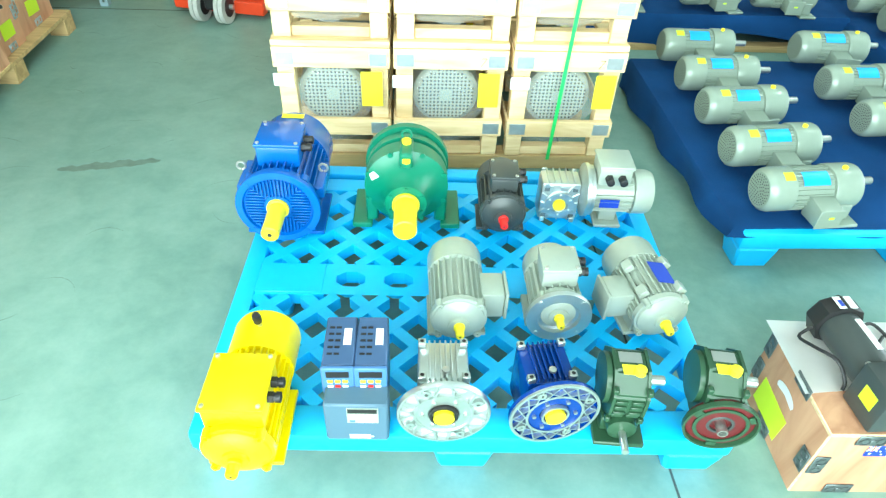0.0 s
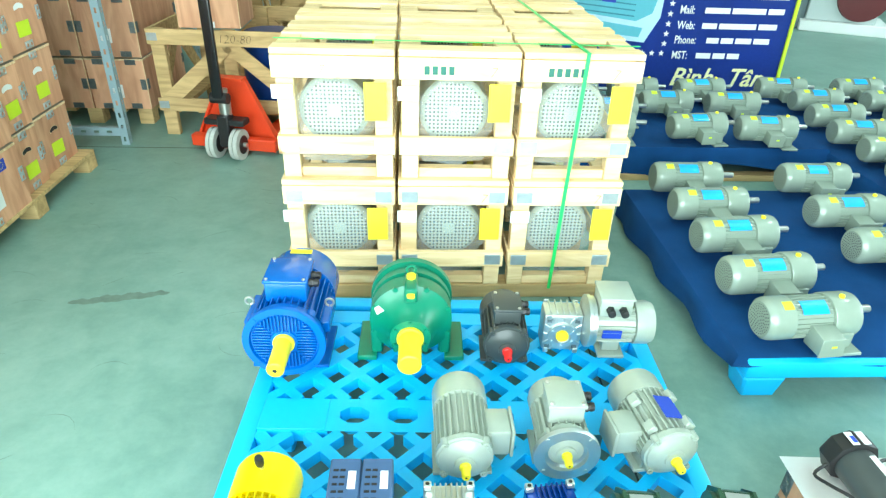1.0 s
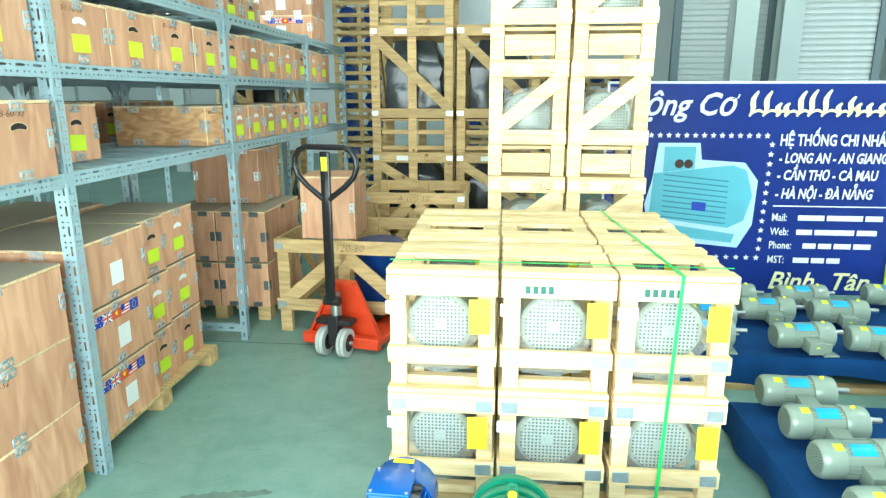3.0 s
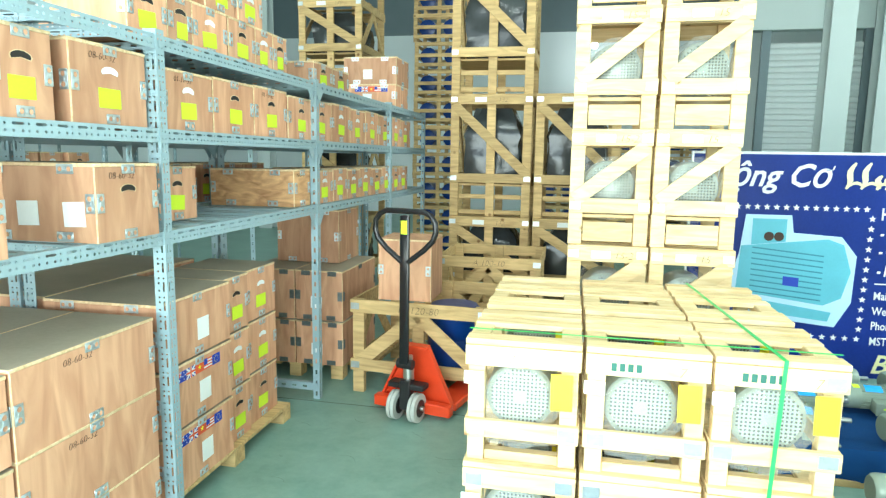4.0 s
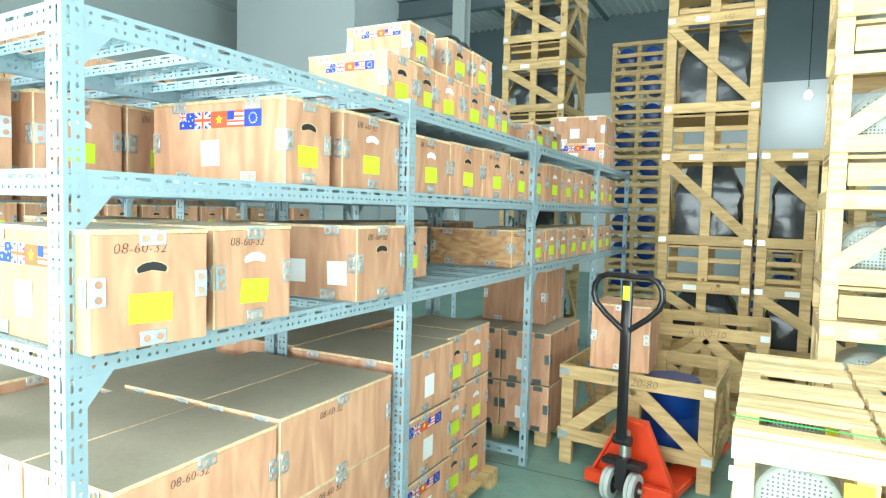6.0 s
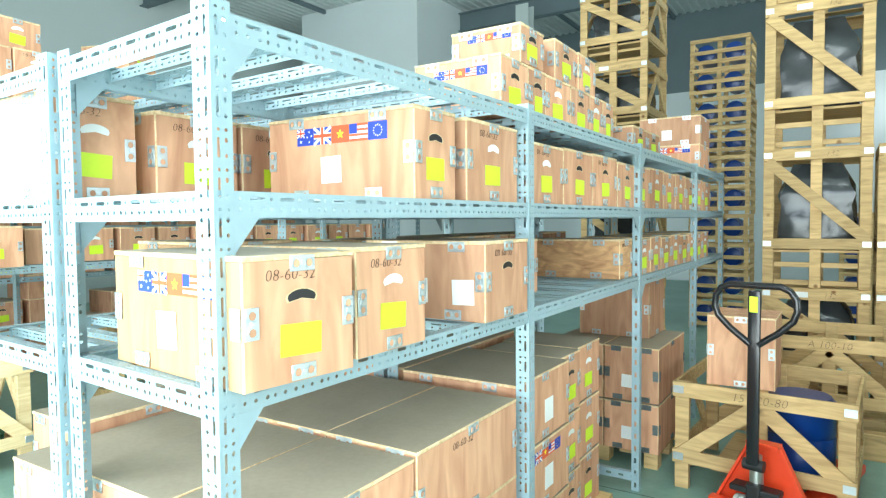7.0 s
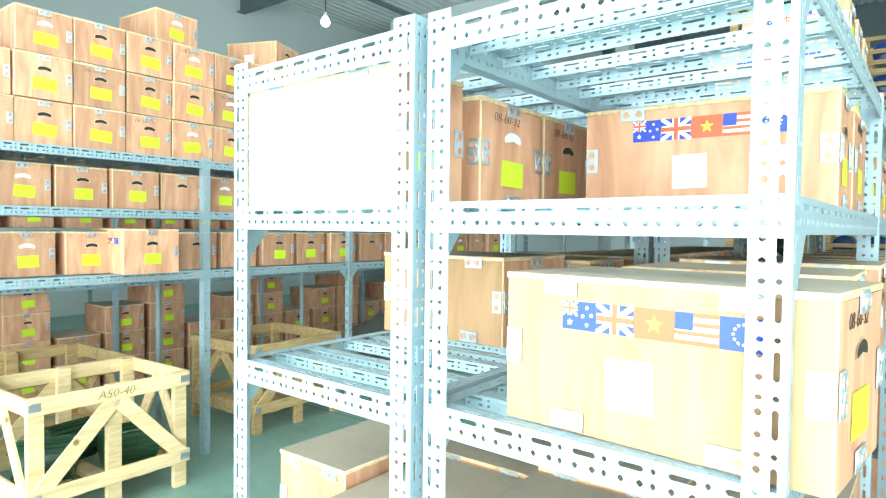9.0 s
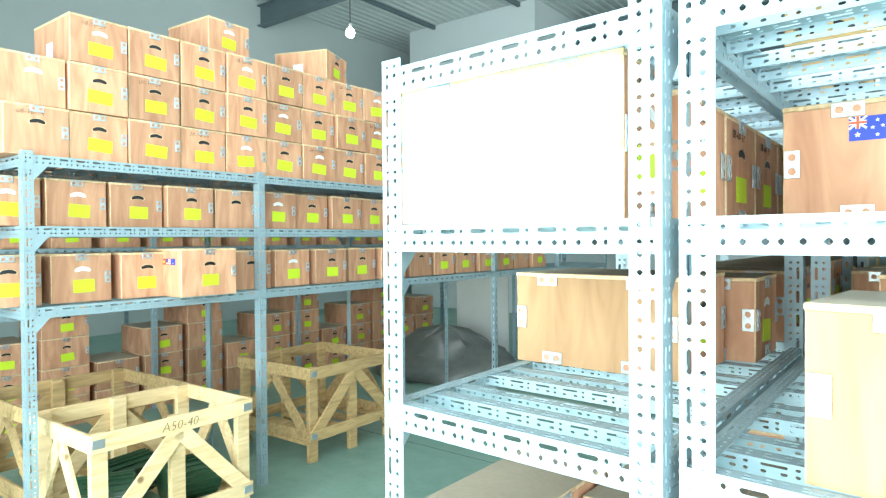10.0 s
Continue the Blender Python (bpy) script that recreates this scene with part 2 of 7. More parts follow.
_nt.links.new(_bp.outputs[0], _b.inputs["Normal"])

BAG = bpy.data.materials.new("clear_plastic_bag")
BAG.use_nodes = True
_nt = BAG.node_tree
_b = _nt.nodes["Principled BSDF"]
_b.inputs["Base Color"].default_value = (0.85, 0.9, 0.88, 1)
_b.inputs["Roughness"].default_value = 0.12
_b.inputs["Alpha"].default_value = 0.15
_n1 = _nt.nodes.new("ShaderNodeTexNoise")
_n1.inputs["Scale"].default_value, _n1.inputs["Detail"].default_value, _n1.inputs["Distortion"].default_value = 5, 3, 1.5
_bp = _nt.nodes.new("ShaderNodeBump")
_bp.inputs["Strength"].default_value, _bp.inputs["Distance"].default_value = 0.5, 0.03
_nt.links.new(_n1.outputs["Fac"], _bp.inputs["Height"])
_nt.links.new(_bp.outputs[0], _b.inputs["Normal"])


# ---- mesh helpers ----
def box(bm, x0, x1, y0, y1, z0, z1, mi=0):
    v = [bm.verts.new((x, y, z)) for x in (x0, x1) for y in (y0, y1) for z in (z0, z1)]
    fs = []
    for q in ((0, 1, 3, 2), (4, 6, 7, 5), (0, 4, 5, 1), (2, 3, 7, 6), (0, 2, 6, 4), (1, 5, 7, 3)):
        f = bm.faces.new([v[i] for i in q])
        f.material_index = mi
        fs.append(f)
    return v


def rbox(bm, x0, x1, y0, y1, z0, z1, r=0.005, seg=1, mi=0):
    """A box with bevelled edges."""
    t = bmesh.new()
    box(t, x0, x1, y0, y1, z0, z1)
    bmesh.ops.bevel(t, geom=t.edges[:], offset=r, segments=seg, affect="EDGES", profile=0.5)
    join_into(bm, t, mi=mi)


def join_into(bm, other, m=None, mi=0):
    mp = {}
    for v in other.verts:
        mp[v] = bm.verts.new(m @ v.co if m else v.co)
    for f in other.faces:
        try:
            g = bm.faces.new([mp[v] for v in f.verts])
            g.material_index, g.smooth = mi or f.material_index, f.smooth
        except ValueError:
            pass
    other.free()


def beam_between(bm, a, b, w, t, side=(0, 1, 0), mi=0):
    """A board from a to b, w wide across, t thick along side."""
    a, b, side = Vector(a), Vector(b), Vector(side).normalized()
    d = (b - a).normalized()
    u = d.cross(side).normalized() * (w / 2)
    s = side * (t / 2)
    v = [bm.verts.new(p + i * u + j * s) for p in (a, b) for i in (-1, 1) for j in (-1, 1)]
    for q in ((0, 1, 3, 2), (4, 6, 7, 5), (0, 4, 5, 1), (2, 3, 7, 6), (0, 2, 6, 4), (1, 5, 7, 3)):
        bm.faces.new([v[i] for i in q]).material_index = mi


def lathe(bm, profile, seg=24, axis="y", at=(0, 0, 0), mi=0, closed=True):
    """Turns (radius, along) pairs round an axis through at."""
    rings = []
    for r, h in profile:
        ring = []
        for i in range(seg):
            a = 2 * math.pi * i / seg
            c, s = r * math.cos(a), r * math.sin(a)
            p = {"y": (c, h, s), "x": (h, c, s), "z": (c, s, h)}[axis]
            ring.append(bm.verts.new((at[0] + p[0], at[1] + p[1], at[2] + p[2])))
        rings.append(ring)
    for p, q in zip(rings, rings[1:]):
        for i in range(seg):
            j = (i + 1) % seg
            f = bm.faces.new((p[i], p[j], q[j], q[i]))
            f.material_index, f.smooth = mi, True
    if closed:
        for ring in (rings[0], rings[-1]):
            bm.faces.new(ring).material_index = mi


def tube(bm, pts, r, seg=8, mi=0):
    """A round bar along points."""
    pts = [Vector(p) for p in pts]
    rings = []
    for i, p in enumerate(pts):
        d = (pts[min(i + 1, len(pts) - 1)] - pts[max(i - 1, 0)]).normalized()
        u = d.orthogonal().normalized() if not rings else (u - d * u.dot(d)).normalized()
        w = d.cross(u)
        rings.append([bm.verts.new(p + r * (math.cos(2 * math.pi * k / seg) * u + math.sin(2 * math.pi * k / seg) * w)) for k in range(seg)])
    for p, q in zip(rings, rings[1:]):
        for i in range(seg):
            f = bm.faces.new((p[i], p[(i + 1) % seg], q[(i + 1) % seg], q[i]))
            f.smooth, f.material_index = True, mi
    for ring in (rings[0], rings[-1]):
        bm.faces.new(ring).material_index = mi


def mesh_of(bm, name, *mats):
    bmesh.ops.recalc_face_normals(bm, faces=bm.faces[:])
    me = bpy.data.meshes.new(name)
    bm.to_mesh(me)
    bm.free()
    me.set_sharp_from_angle(angle=radians(36))
    for m in mats:
        me.materials.append(m)
    return me


def part(name, bm, material, parent, label="", at=None):
    """One mesh object under a thing or a part; bm may be a mesh already made."""
    mats = material if isinstance(material, (list, tuple)) else [material]
    me = mesh_of(bm, name, *mats) if isinstance(bm, bmesh.types.BMesh) else bm
    ob = new(name, me)
    ob.parent = parent
    if at is not None:
        ob.matrix_basis = at
    if label:
        tagged(ob, label)
    return ob


def thing(name, label, category, group="", kind="", at=None):
    ob = new(name)
    ob.empty_display_size = 0.05
    if at is not None:
        ob.matrix_basis = at
    return tagged(ob, label, category, group, kind)


def solid(name, bm, material, label="", category="", kind="", group="", at=None):
    mats = material if isinstance(material, (list, tuple)) else [material]
    ob = new(name, mesh_of(bm, name, *mats))
    if at is not None:
        ob.matrix_basis = at
    return tagged(ob, label, category, group, kind)


TEXTS = {}


def text_mesh(body, size, material, shear=0.0, align="LEFT", bold=0.0):
    key = (body, size, material.name, shear, align, bold)
    if key not in TEXTS:
        c = bpy.data.curves.new("writing", "FONT")
        c.body, c.size, c.shear, c.align_x, c.extrude, c.offset = body, size, shear, align, 0.0006, bold
        c.resolution_u = 2
        ob = bpy.data.objects.new("writing", c)
        scene.collection.objects.link(ob)
        dg = bpy.context.evaluated_depsgraph_get()
        me = bpy.data.meshes.new_from_object(ob.evaluated_get(dg))
        bpy.data.objects.remove(ob)
        bpy.data.curves.remove(c)
        me.materials.clear()
        me.materials.append(material)
        TEXTS[key] = me
    return TEXTS[key]


def face_turn(facing):
    """Turns text drawn in x-y so that it stands on a wall whose normal is facing."""
    return {"-y": Euler((radians(90), 0, 0)), "+x": Euler((radians(90), 0, radians(90))), "-x": Euler((radians(90), 0, radians(-90))), "up": Euler((0, 0, 0))}[facing].to_matrix().to_4x4()


# ---- setting ----
def slab(name, x0, x1, y0, y1, z0, z1, material, label="", category=""):
    bm = bmesh.new()
    box(bm, x0, x1, y0, y1, z0, z1)
    return solid(name, bm, material, label, category, "structure")


slab("floor", -14, 12, -7, 17, -0.2, 0, FLOOR, "worn green-grey painted concrete warehouse floor", "floor")
slab("wall_north_1", -14.2, 12, 17, 17.3, 0, 4.9, WALL_WHITE, "pale painted warehouse end wall", "wall")
slab("wall_north_2", -14.2, 12, 17, 17.3, 4.9, 7.5, BEAM, "dark steel cladding above the end wall", "wall")
slab("wall_west", -14.3, -14, -7, 17, 0, 7.5, WALL, "grey-green painted warehouse side wall", "wall")
slab("wall_east_1", 9.2, 9.5, 7.0, 17, 0, 7.5, WALL_WHITE, "pale warehouse side wall", "wall")
# opening below is made up, to let the side fill in
slab("wall_east_2", 9.2, 9.5, -2.6, 7.0, 4.6, 7.5, WALL_WHITE, "pale wall above the added side fill opening", "wall")
# the gate wall behind the way, with its wide opening
slab("wall_south_1", -14, -6.0, -2.9, -2.6, 0, 7.5, WALL, "grey wall beside the open gate", "wall")
slab("wall_south_2", 1.6, 12, -2.9, -2.6, 0, 7.5, WALL, "grey wall beside the open gate", "wall")
slab("wall_south_3", -6.0, 1.6, -2.9, -2.6, 4.8, 7.5, WALL, "grey wall above the open gate", "wall")
# enclosed office block standing in the hall
slab("wall_office", -12.8, -9.2, 11.6, 16.5, 0, 6.9, WALL_WHITE, "smooth pale grey-green painted block wall in the hall", "wall")

bm = bmesh.new()
N = 130
for i in range(N):
    x = -14 + 26 * i / N
    w = 26 / N
    for a, b, z in ((0, 0.4, 0), (0.4, 0.5, 0.035), (0.5, 0.9, 0.035), (0.9, 1.0, 0)):
        z2 = {0: 0, 0.4: 0.035, 0.5: 0.035, 0.9: 0}[a]
        z1 = {0: 0, 0.4: 0, 0.5: 0.035, 0.9: 0.035}[a]
        v = [bm.verts.new(p) for p in ((x + a * w, -7, 6.9 + z1), (x + b * w, -7, 6.9 + z2), (x + b * w, 17, 6.9 + z2), (x + a * w, 17, 6.9 + z1))]
        bm.faces.new(v)
box(bm, -14, 12, -7, 17, 7.0, 7.1)
solid("ceiling", bm, ROOF, "ribbed metal warehouse roof sheeting", "ceiling", "structure")
for k, y in enumerate((-3, 2.5, 8, 13.5)):
    bm = bmesh.new()
    box(bm, -14, 12, y - 0.1, y + 0.1, 6.35, 6.37)
    box(bm, -14, 12, y - 0.01, y + 0.01, 6.37, 6.78)
    box(bm, -14, 12, y - 0.1, y + 0.1, 6.78, 6.80)
    solid("trim_rafter", bm, BEAM, "dark steel roof rafter", "beam", "structure")
for x in (-12, -9.6, -7.2, -4.8, -2.4, 0, 2.4, 4.8, 7.2):
    bm = bmesh.new()
    box(bm, x - 0.035, x + 0.035, -7, 17, 6.802, 6.895)
    solid("trim_purlin", bm, BEAM, "dark steel roof purlin", "beam", "structure")


def steel_column(x, y):
    bm = bmesh.new()
    box(bm, x - 0.15, x + 0.15, y - 0.15, y - 0.13, 0, 6.35)
    box(bm, x - 0.15, x + 0.15, y + 0.13, y + 0.15, 0, 6.35)
    box(bm, x - 0.012, x + 0.012, y - 0.13, y + 0.13, 0, 6.35)
    solid("trim_column", bm, WALL, "grey painted steel hall column", "column", "structure")


steel_column(-7.0, 12.6)
steel_column(3.0, 9.2)
steel_column(4.02, 10.2)


def shutter(x0, x1, y, z1):
    th = thing("door_shutter", "closed grey ribbed roller shutter", "door", kind="structure")
    n = int(z1 / 0.09)
    bm = bmesh.new()
    w = x1 - x0
    pts = [(0, 0), (-0.016, 0.02), (-0.016, 0.065), (0, 0.09)]
    for (ya, za), (yb, zb) in zip(pts, pts[1:]):
        bm.faces.new([bm.verts.new(p) for p in ((-w / 2, ya, za), (w / 2, ya, za), (w / 2, yb, zb), (-w / 2, yb, zb))])
    box(bm, -w / 2, w / 2, 0.002, 0.01, 0, 0.09)
    me = mesh_of(bm, "slat", SHUTTER)
    for i in range(n):
        part("slat", me, None, th, at=pose((x0 + x1) / 2, y, i * 0.09))
    for x in (x0 - 0.06, x1 + 0.06):
        bm = bmesh.new()
        box(bm, x - 0.06, x + 0.06, y - 0.05, y + 0.05, 0, z1 + 0.1)
        part("guide_rail", bm, BEAM, th)


slab("wall_shutter_bay", 2.0, 12, 10.4, 10.6, 3.6, 6.3, WALL, "grey wall above the roller shutters", "wall")
shutter(2.5, 3.8, 10.5, 3.5)
shutter(4.25, 5.45, 10.5, 3.5)

# LED bulbs hanging under the roof
for lx, ly, lz in LAMPS:
    th = thing("pendant_bulb", "white glowing LED bulb on a thin cord", "lamp", "bulbs under the roof", at=pose(lx, ly, lz))
    bm = bmesh.new()
    tube(bm, [(0, 0, 0.1), (0, 0, 6.9 - lz)], 0.008)
    part("cord", bm, BLACK, th)
    bm = bmesh.new()
    lathe(bm, [(0.02, 0.1), (0.035, 0.06), (0.035, 0.02)], 12, "z")
    part("socket", bm, WHITE_LABEL, th)
    bm = bmesh.new()
    lathe(bm, [(0.03, 0.02), (0.075, -0.04), (0.085, -0.09), (0.06, -0.14), (0.01, -0.16)], 16, "z")
    glow = bpy.data.materials.get("led_glow")
    if not glow:
        glow = bpy.data.materials.new("led_glow")
        glow.use_nodes = True
        glow.node_tree.nodes["Principled BSDF"].inputs["Emission Color"].default_value = (0.9, 1, 1, 1)
        glow.node_tree.nodes["Principled BSDF"].inputs["Emission Strength"].default_value = 12
    ob = part("globe", bm, glow, th)
    ob.visible_shadow = False

# stain and joints on the floor
STAIN = mat("dark_rubber_mark", (0.12, 0.185, 0.15), 0.7, var=0.35, scale=18)
JOINT = mat("floor_joint", (0.06, 0.08, 0.07), 0.9)


# ---- slotted steel racks ----
def punched(bm, length, width, m, fine=True, thick=0.002):
    """A punched steel strip along local x, width along y; the holes are open."""
    per = 0.08 if fine else 0.075
    n = max(1, int(round(length / per)))
    per = length / n
    xs, ys = [], [0, 0.2 * width, 0.36 * width, 0.58 * width, 0.76 * width, width] if fine else [0, 0.36 * width, 0.64 * width, width]
    holes, cut_out = set(), []
    for i in range(n):
        b = len(xs)
        if fine:
            # a long slot and an upright one in one row, round holes in the other
            xs += [(i + c) * per for c in (0.0, 0.08, 0.20, 0.34, 0.46, 0.60, 0.74, 0.84)]
            holes |= {(b + c, 1) for c in (1, 2, 3, 4, 6)} | {(b + c, 3) for c in (1, 4, 6)}
            cut_out += [((i + a) * per, (i + c) * per, ys[j], ys[j + 1]) for a, c, j in ((0.08, 0.60, 1), (0.74, 0.84, 1), (0.08, 0.20, 3), (0.46, 0.60, 3), (0.74, 0.84, 3))]
        else:
            xs += [(i + c) * per for c in (0.0, 0.3, 0.7)]
            holes.add((b + 1, 1))
    xs.append(length)
    nx, ny = len(xs), len(ys)
    V = [[[bm.verts.new(m @ Vector((x, y, z))) for z in (0, thick)] for y in ys] for x in xs]
    for i in range(nx - 1):
        for j in range(ny - 1):
            if (i, j) in holes:
                continue
            for k in (0, 1):
                q = [V[i][j][k], V[i + 1][j][k], V[i + 1][j + 1][k], V[i][j + 1][k]]
                bm.faces.new(q if k else q[::-1])
            for di, dj, e in ((-1, 0, ((0, 0), (0, 1))), (1, 0, ((1, 0), (1, 1))), (0, -1, ((0, 0), (1, 0))), (0, 1, ((0, 1), (1, 1)))):
                a, b = i + di, j + dj
                if (a, b) in holes or not (0 <= a < nx - 1 and 0 <= b < ny - 1):
                    p, q = V[i + e[0][0]][j + e[0][1]], V[i + e[1][0]][j + e[1][1]]
                    bm.faces.new((p[0], q[0], q[1], p[1]))
    # rounded corners of the holes
    for x0, x1, y0, y1 in cut_out:
        c = 0.36 * min(x1 - x0, y1 - y0)
        for x, y, dx, dy in ((x0, y0, c, c), (x1, y0, -c, c), (x0, y1, c, -c), (x1, y1, -c, -c)):
            for z in (0, thick):
                bm.faces.new([bm.verts.new(m @ Vector(p)) for p in ((x, y, z), (x + dx, y, z), (x, y + dy, z))])


STRIPS = {}


def angle_bar(length, w1, w2, fine):
    """A slotted angle along local z: one flange along +x, one along +y, meeting at the origin."""
    key = (round(length, 2), w1, w2, fine)
    if key not in STRIPS:
        bm = bmesh.new()
        punched(bm, length, w1, Matrix(((0, 1, 0, 0), (0, 0, 1, 0), (1, 0, 0, 0), (0, 0, 0, 1))), fine)
        punched(bm, length, w2 - 0.0022, Matrix(((0, 0, 1, 0), (0, 1, 0, 0.0022), (1, 0, 0, 0), (0, 0, 0, 1))), fine)
        STRIPS[key] = mesh_of(bm, "slotted_angle", STEEL_BLUE)
    return STRIPS[key]


# turns that lay an angle bar along y or x, with a flange upright
def along_y(flange_in):
    """Bar along +y, upright flange downward at x = 0, the other flange going to flange_in (+1 or -1) in x."""
    return Matrix(((0, flange_in, 0, 0), (0, 0, 1, 0), (-1, 0, 0, 0), (0, 0, 0, 1)))


def along_x(flange_in):
    return Matrix(((0, 0, 1, 0), (0, flange_in, 0, 0), (-1, 0, 0, 0), (0, 0, 0, 1)))


def rack(name, x_front, x_back, posts, levels, label, fine_to=2.6, gusset_at=(), floor_bar=(), corner=None):
    """Posts at the given y on both long sides; levels are the tops of the shelf beams."""
    th = thing(name, label, "rack")
    sgn = 1 if x_front > x_back else -1
    height = levels[-1] + 0.02
    depth = abs(x_front - x_back)
    gus = bmesh.new()
    v = [gus.verts.new(p) for p in ((0, 0, 0), (0, 0.075, 0), (0, 0, -0.085))] + [gus.verts.new(p) for p in ((0.003, 0, 0), (0.003, 0.075, 0), (0.003, 0, -0.085))]
    for q in ((0, 1, 2), (5, 4, 3), (0, 3, 4, 1), (1, 4, 5, 2), (2, 5, 3, 0)):
        gus.faces.new([v[i] for i in q])
    gme = mesh_of(gus, "gusset", STEEL_BLUE)
    front = [(x_front, y) for y in posts]
    back = [(x_back, y) for y in posts]
    if corner:
        front[0], back[0] = corner
    for i, y in enumerate(posts):
        fine = y < fine_to
        last = i == len(posts) - 1
        fy = -1 if last else 1
        for (x, yy), s in ((front[i], -sgn), (back[i], sgn)):
            m = Matrix.Translation((x, yy, 0)) @ Matrix.Diagonal((s, fy, 1, 1))
            part("post", angle_bar(height, 0.056 if fine else 0.045, 0.05 if fine else 0.045, fine), None, th, at=m)
        lo, hi = sorted((Vector(front[i]), Vector(back[i])), key=lambda p: p.x)
        turn = Matrix.Rotation(math.atan2(hi.y - lo.y, hi.x - lo.x), 4, "Z")
        for lv in levels:
            if i in (0, len(posts) - 1):
                m = Matrix.Translation((lo.x + 0.003, lo.y + (0.003 if i == 0 else -0.003), lv)) @ turn @ along_x(1 if i == 0 else -1)
                part("end_beam", angle_bar((hi - lo).length - 0.006, 0.06, 0.035, fine), None, th, at=m)
            if i in gusset_at:
                for (x, yy), o in ((front[i], -sgn * 0.004), (back[i], sgn * 0.004)):
                    for d in ((1,) if i == 0 else (1, -1)):
                        m = Matrix.Translation((x + o, yy + d * 0.04, lv - 0.055)) @ Matrix.Diagonal((1, d, 1, 1))
                        part("gusset", gme, None, th, at=m)
        if i in floor_bar:
            m = Matrix.Translation((lo.x, y + 0.02, 0.10)) @ along_x(1)
            part("floor_beam", angle_bar(depth, 0.05, 0.035, False), None, th, at=m)
    for lv in levels:
        for k0 in range(len(posts) - 1):
            fine = posts[k0] < fine_to
            for row, o, s in ((front, -sgn * 0.003, -sgn), (back, sgn * 0.003, sgn)):
                p, q = Vector(row[k0]), Vector(row[k0 + 1])
                turn = Matrix.Rotation(-math.atan2(q.x - p.x, q.y - p.y), 4, "Z")
                part("beam", angle_bar((q - p).length - 0.004, 0.055, 0.035, fine), None, th, at=Matrix.Translation((p.x + o, p.y + 0.002, lv)) @ turn @ along_y(s))
            n = max(4, int((posts[k0 + 1] - posts[k0]) / 0.125))
            for k in range(1, n):
                p = Vector(front[k0]).lerp(Vector(front[k0 + 1]), k / n)
                q = Vector(back[k0]).lerp(Vector(back[k0 + 1]), k / n)
                lo, hi = sorted((p, q), key=lambda v: v.x)
                turn = Matrix.Rotation(math.atan2(hi.y - lo.y, hi.x - lo.x), 4, "Z")
                m = Matrix.Translation((lo.x + 0.006, lo.y, lv - 0.004)) @ turn @ along_x(1 if k % 2 else -1)
                part("slat", angle_bar((hi - lo).length - 0.012, 0.03, 0.045, posts[k0] < 1.6), None, th, at=m)
    return th


XF, XB = -1.925, -2.61
LV = (1.285, 1.69, 2.045)
RACK_Y = (0.47, 1.84, 3.375, 5.0, 6.3)
rack("storage_rack", XF, XB, RACK_Y, LV, "blue-grey slotted steel rack full of plywood boxes", gusset_at=(0, 2), floor_bar=(2,), corner=((-1.95, 0.44), (XB, 0.485)))
rack("storage_rack", -3.285, -2.632, RACK_Y, LV, "blue-grey slotted steel rack with a bare lower shelf", gusset_at=(0, 2), corner=((-3.285, 0.505), (-2.632, 0.47)))
LRACK_Y = (0.64, 2.03, 3.45, 4.9, 6.3, 7.7)
rack("storage_rack", -5.87, -6.53, LRACK_Y, (1.325, 1.74, 2.10), "blue-grey slotted steel rack heaped with plywood boxes", fine_to=2.2, gusset_at=(0, 2))
rack("storage_rack", -8.4, -9.0, (0.8, 2.6, 4.4, 6.2, 8.0), (1.05, 1.6, 2.1), "far blue-grey steel rack with stacked boxes", fine_to=-9)


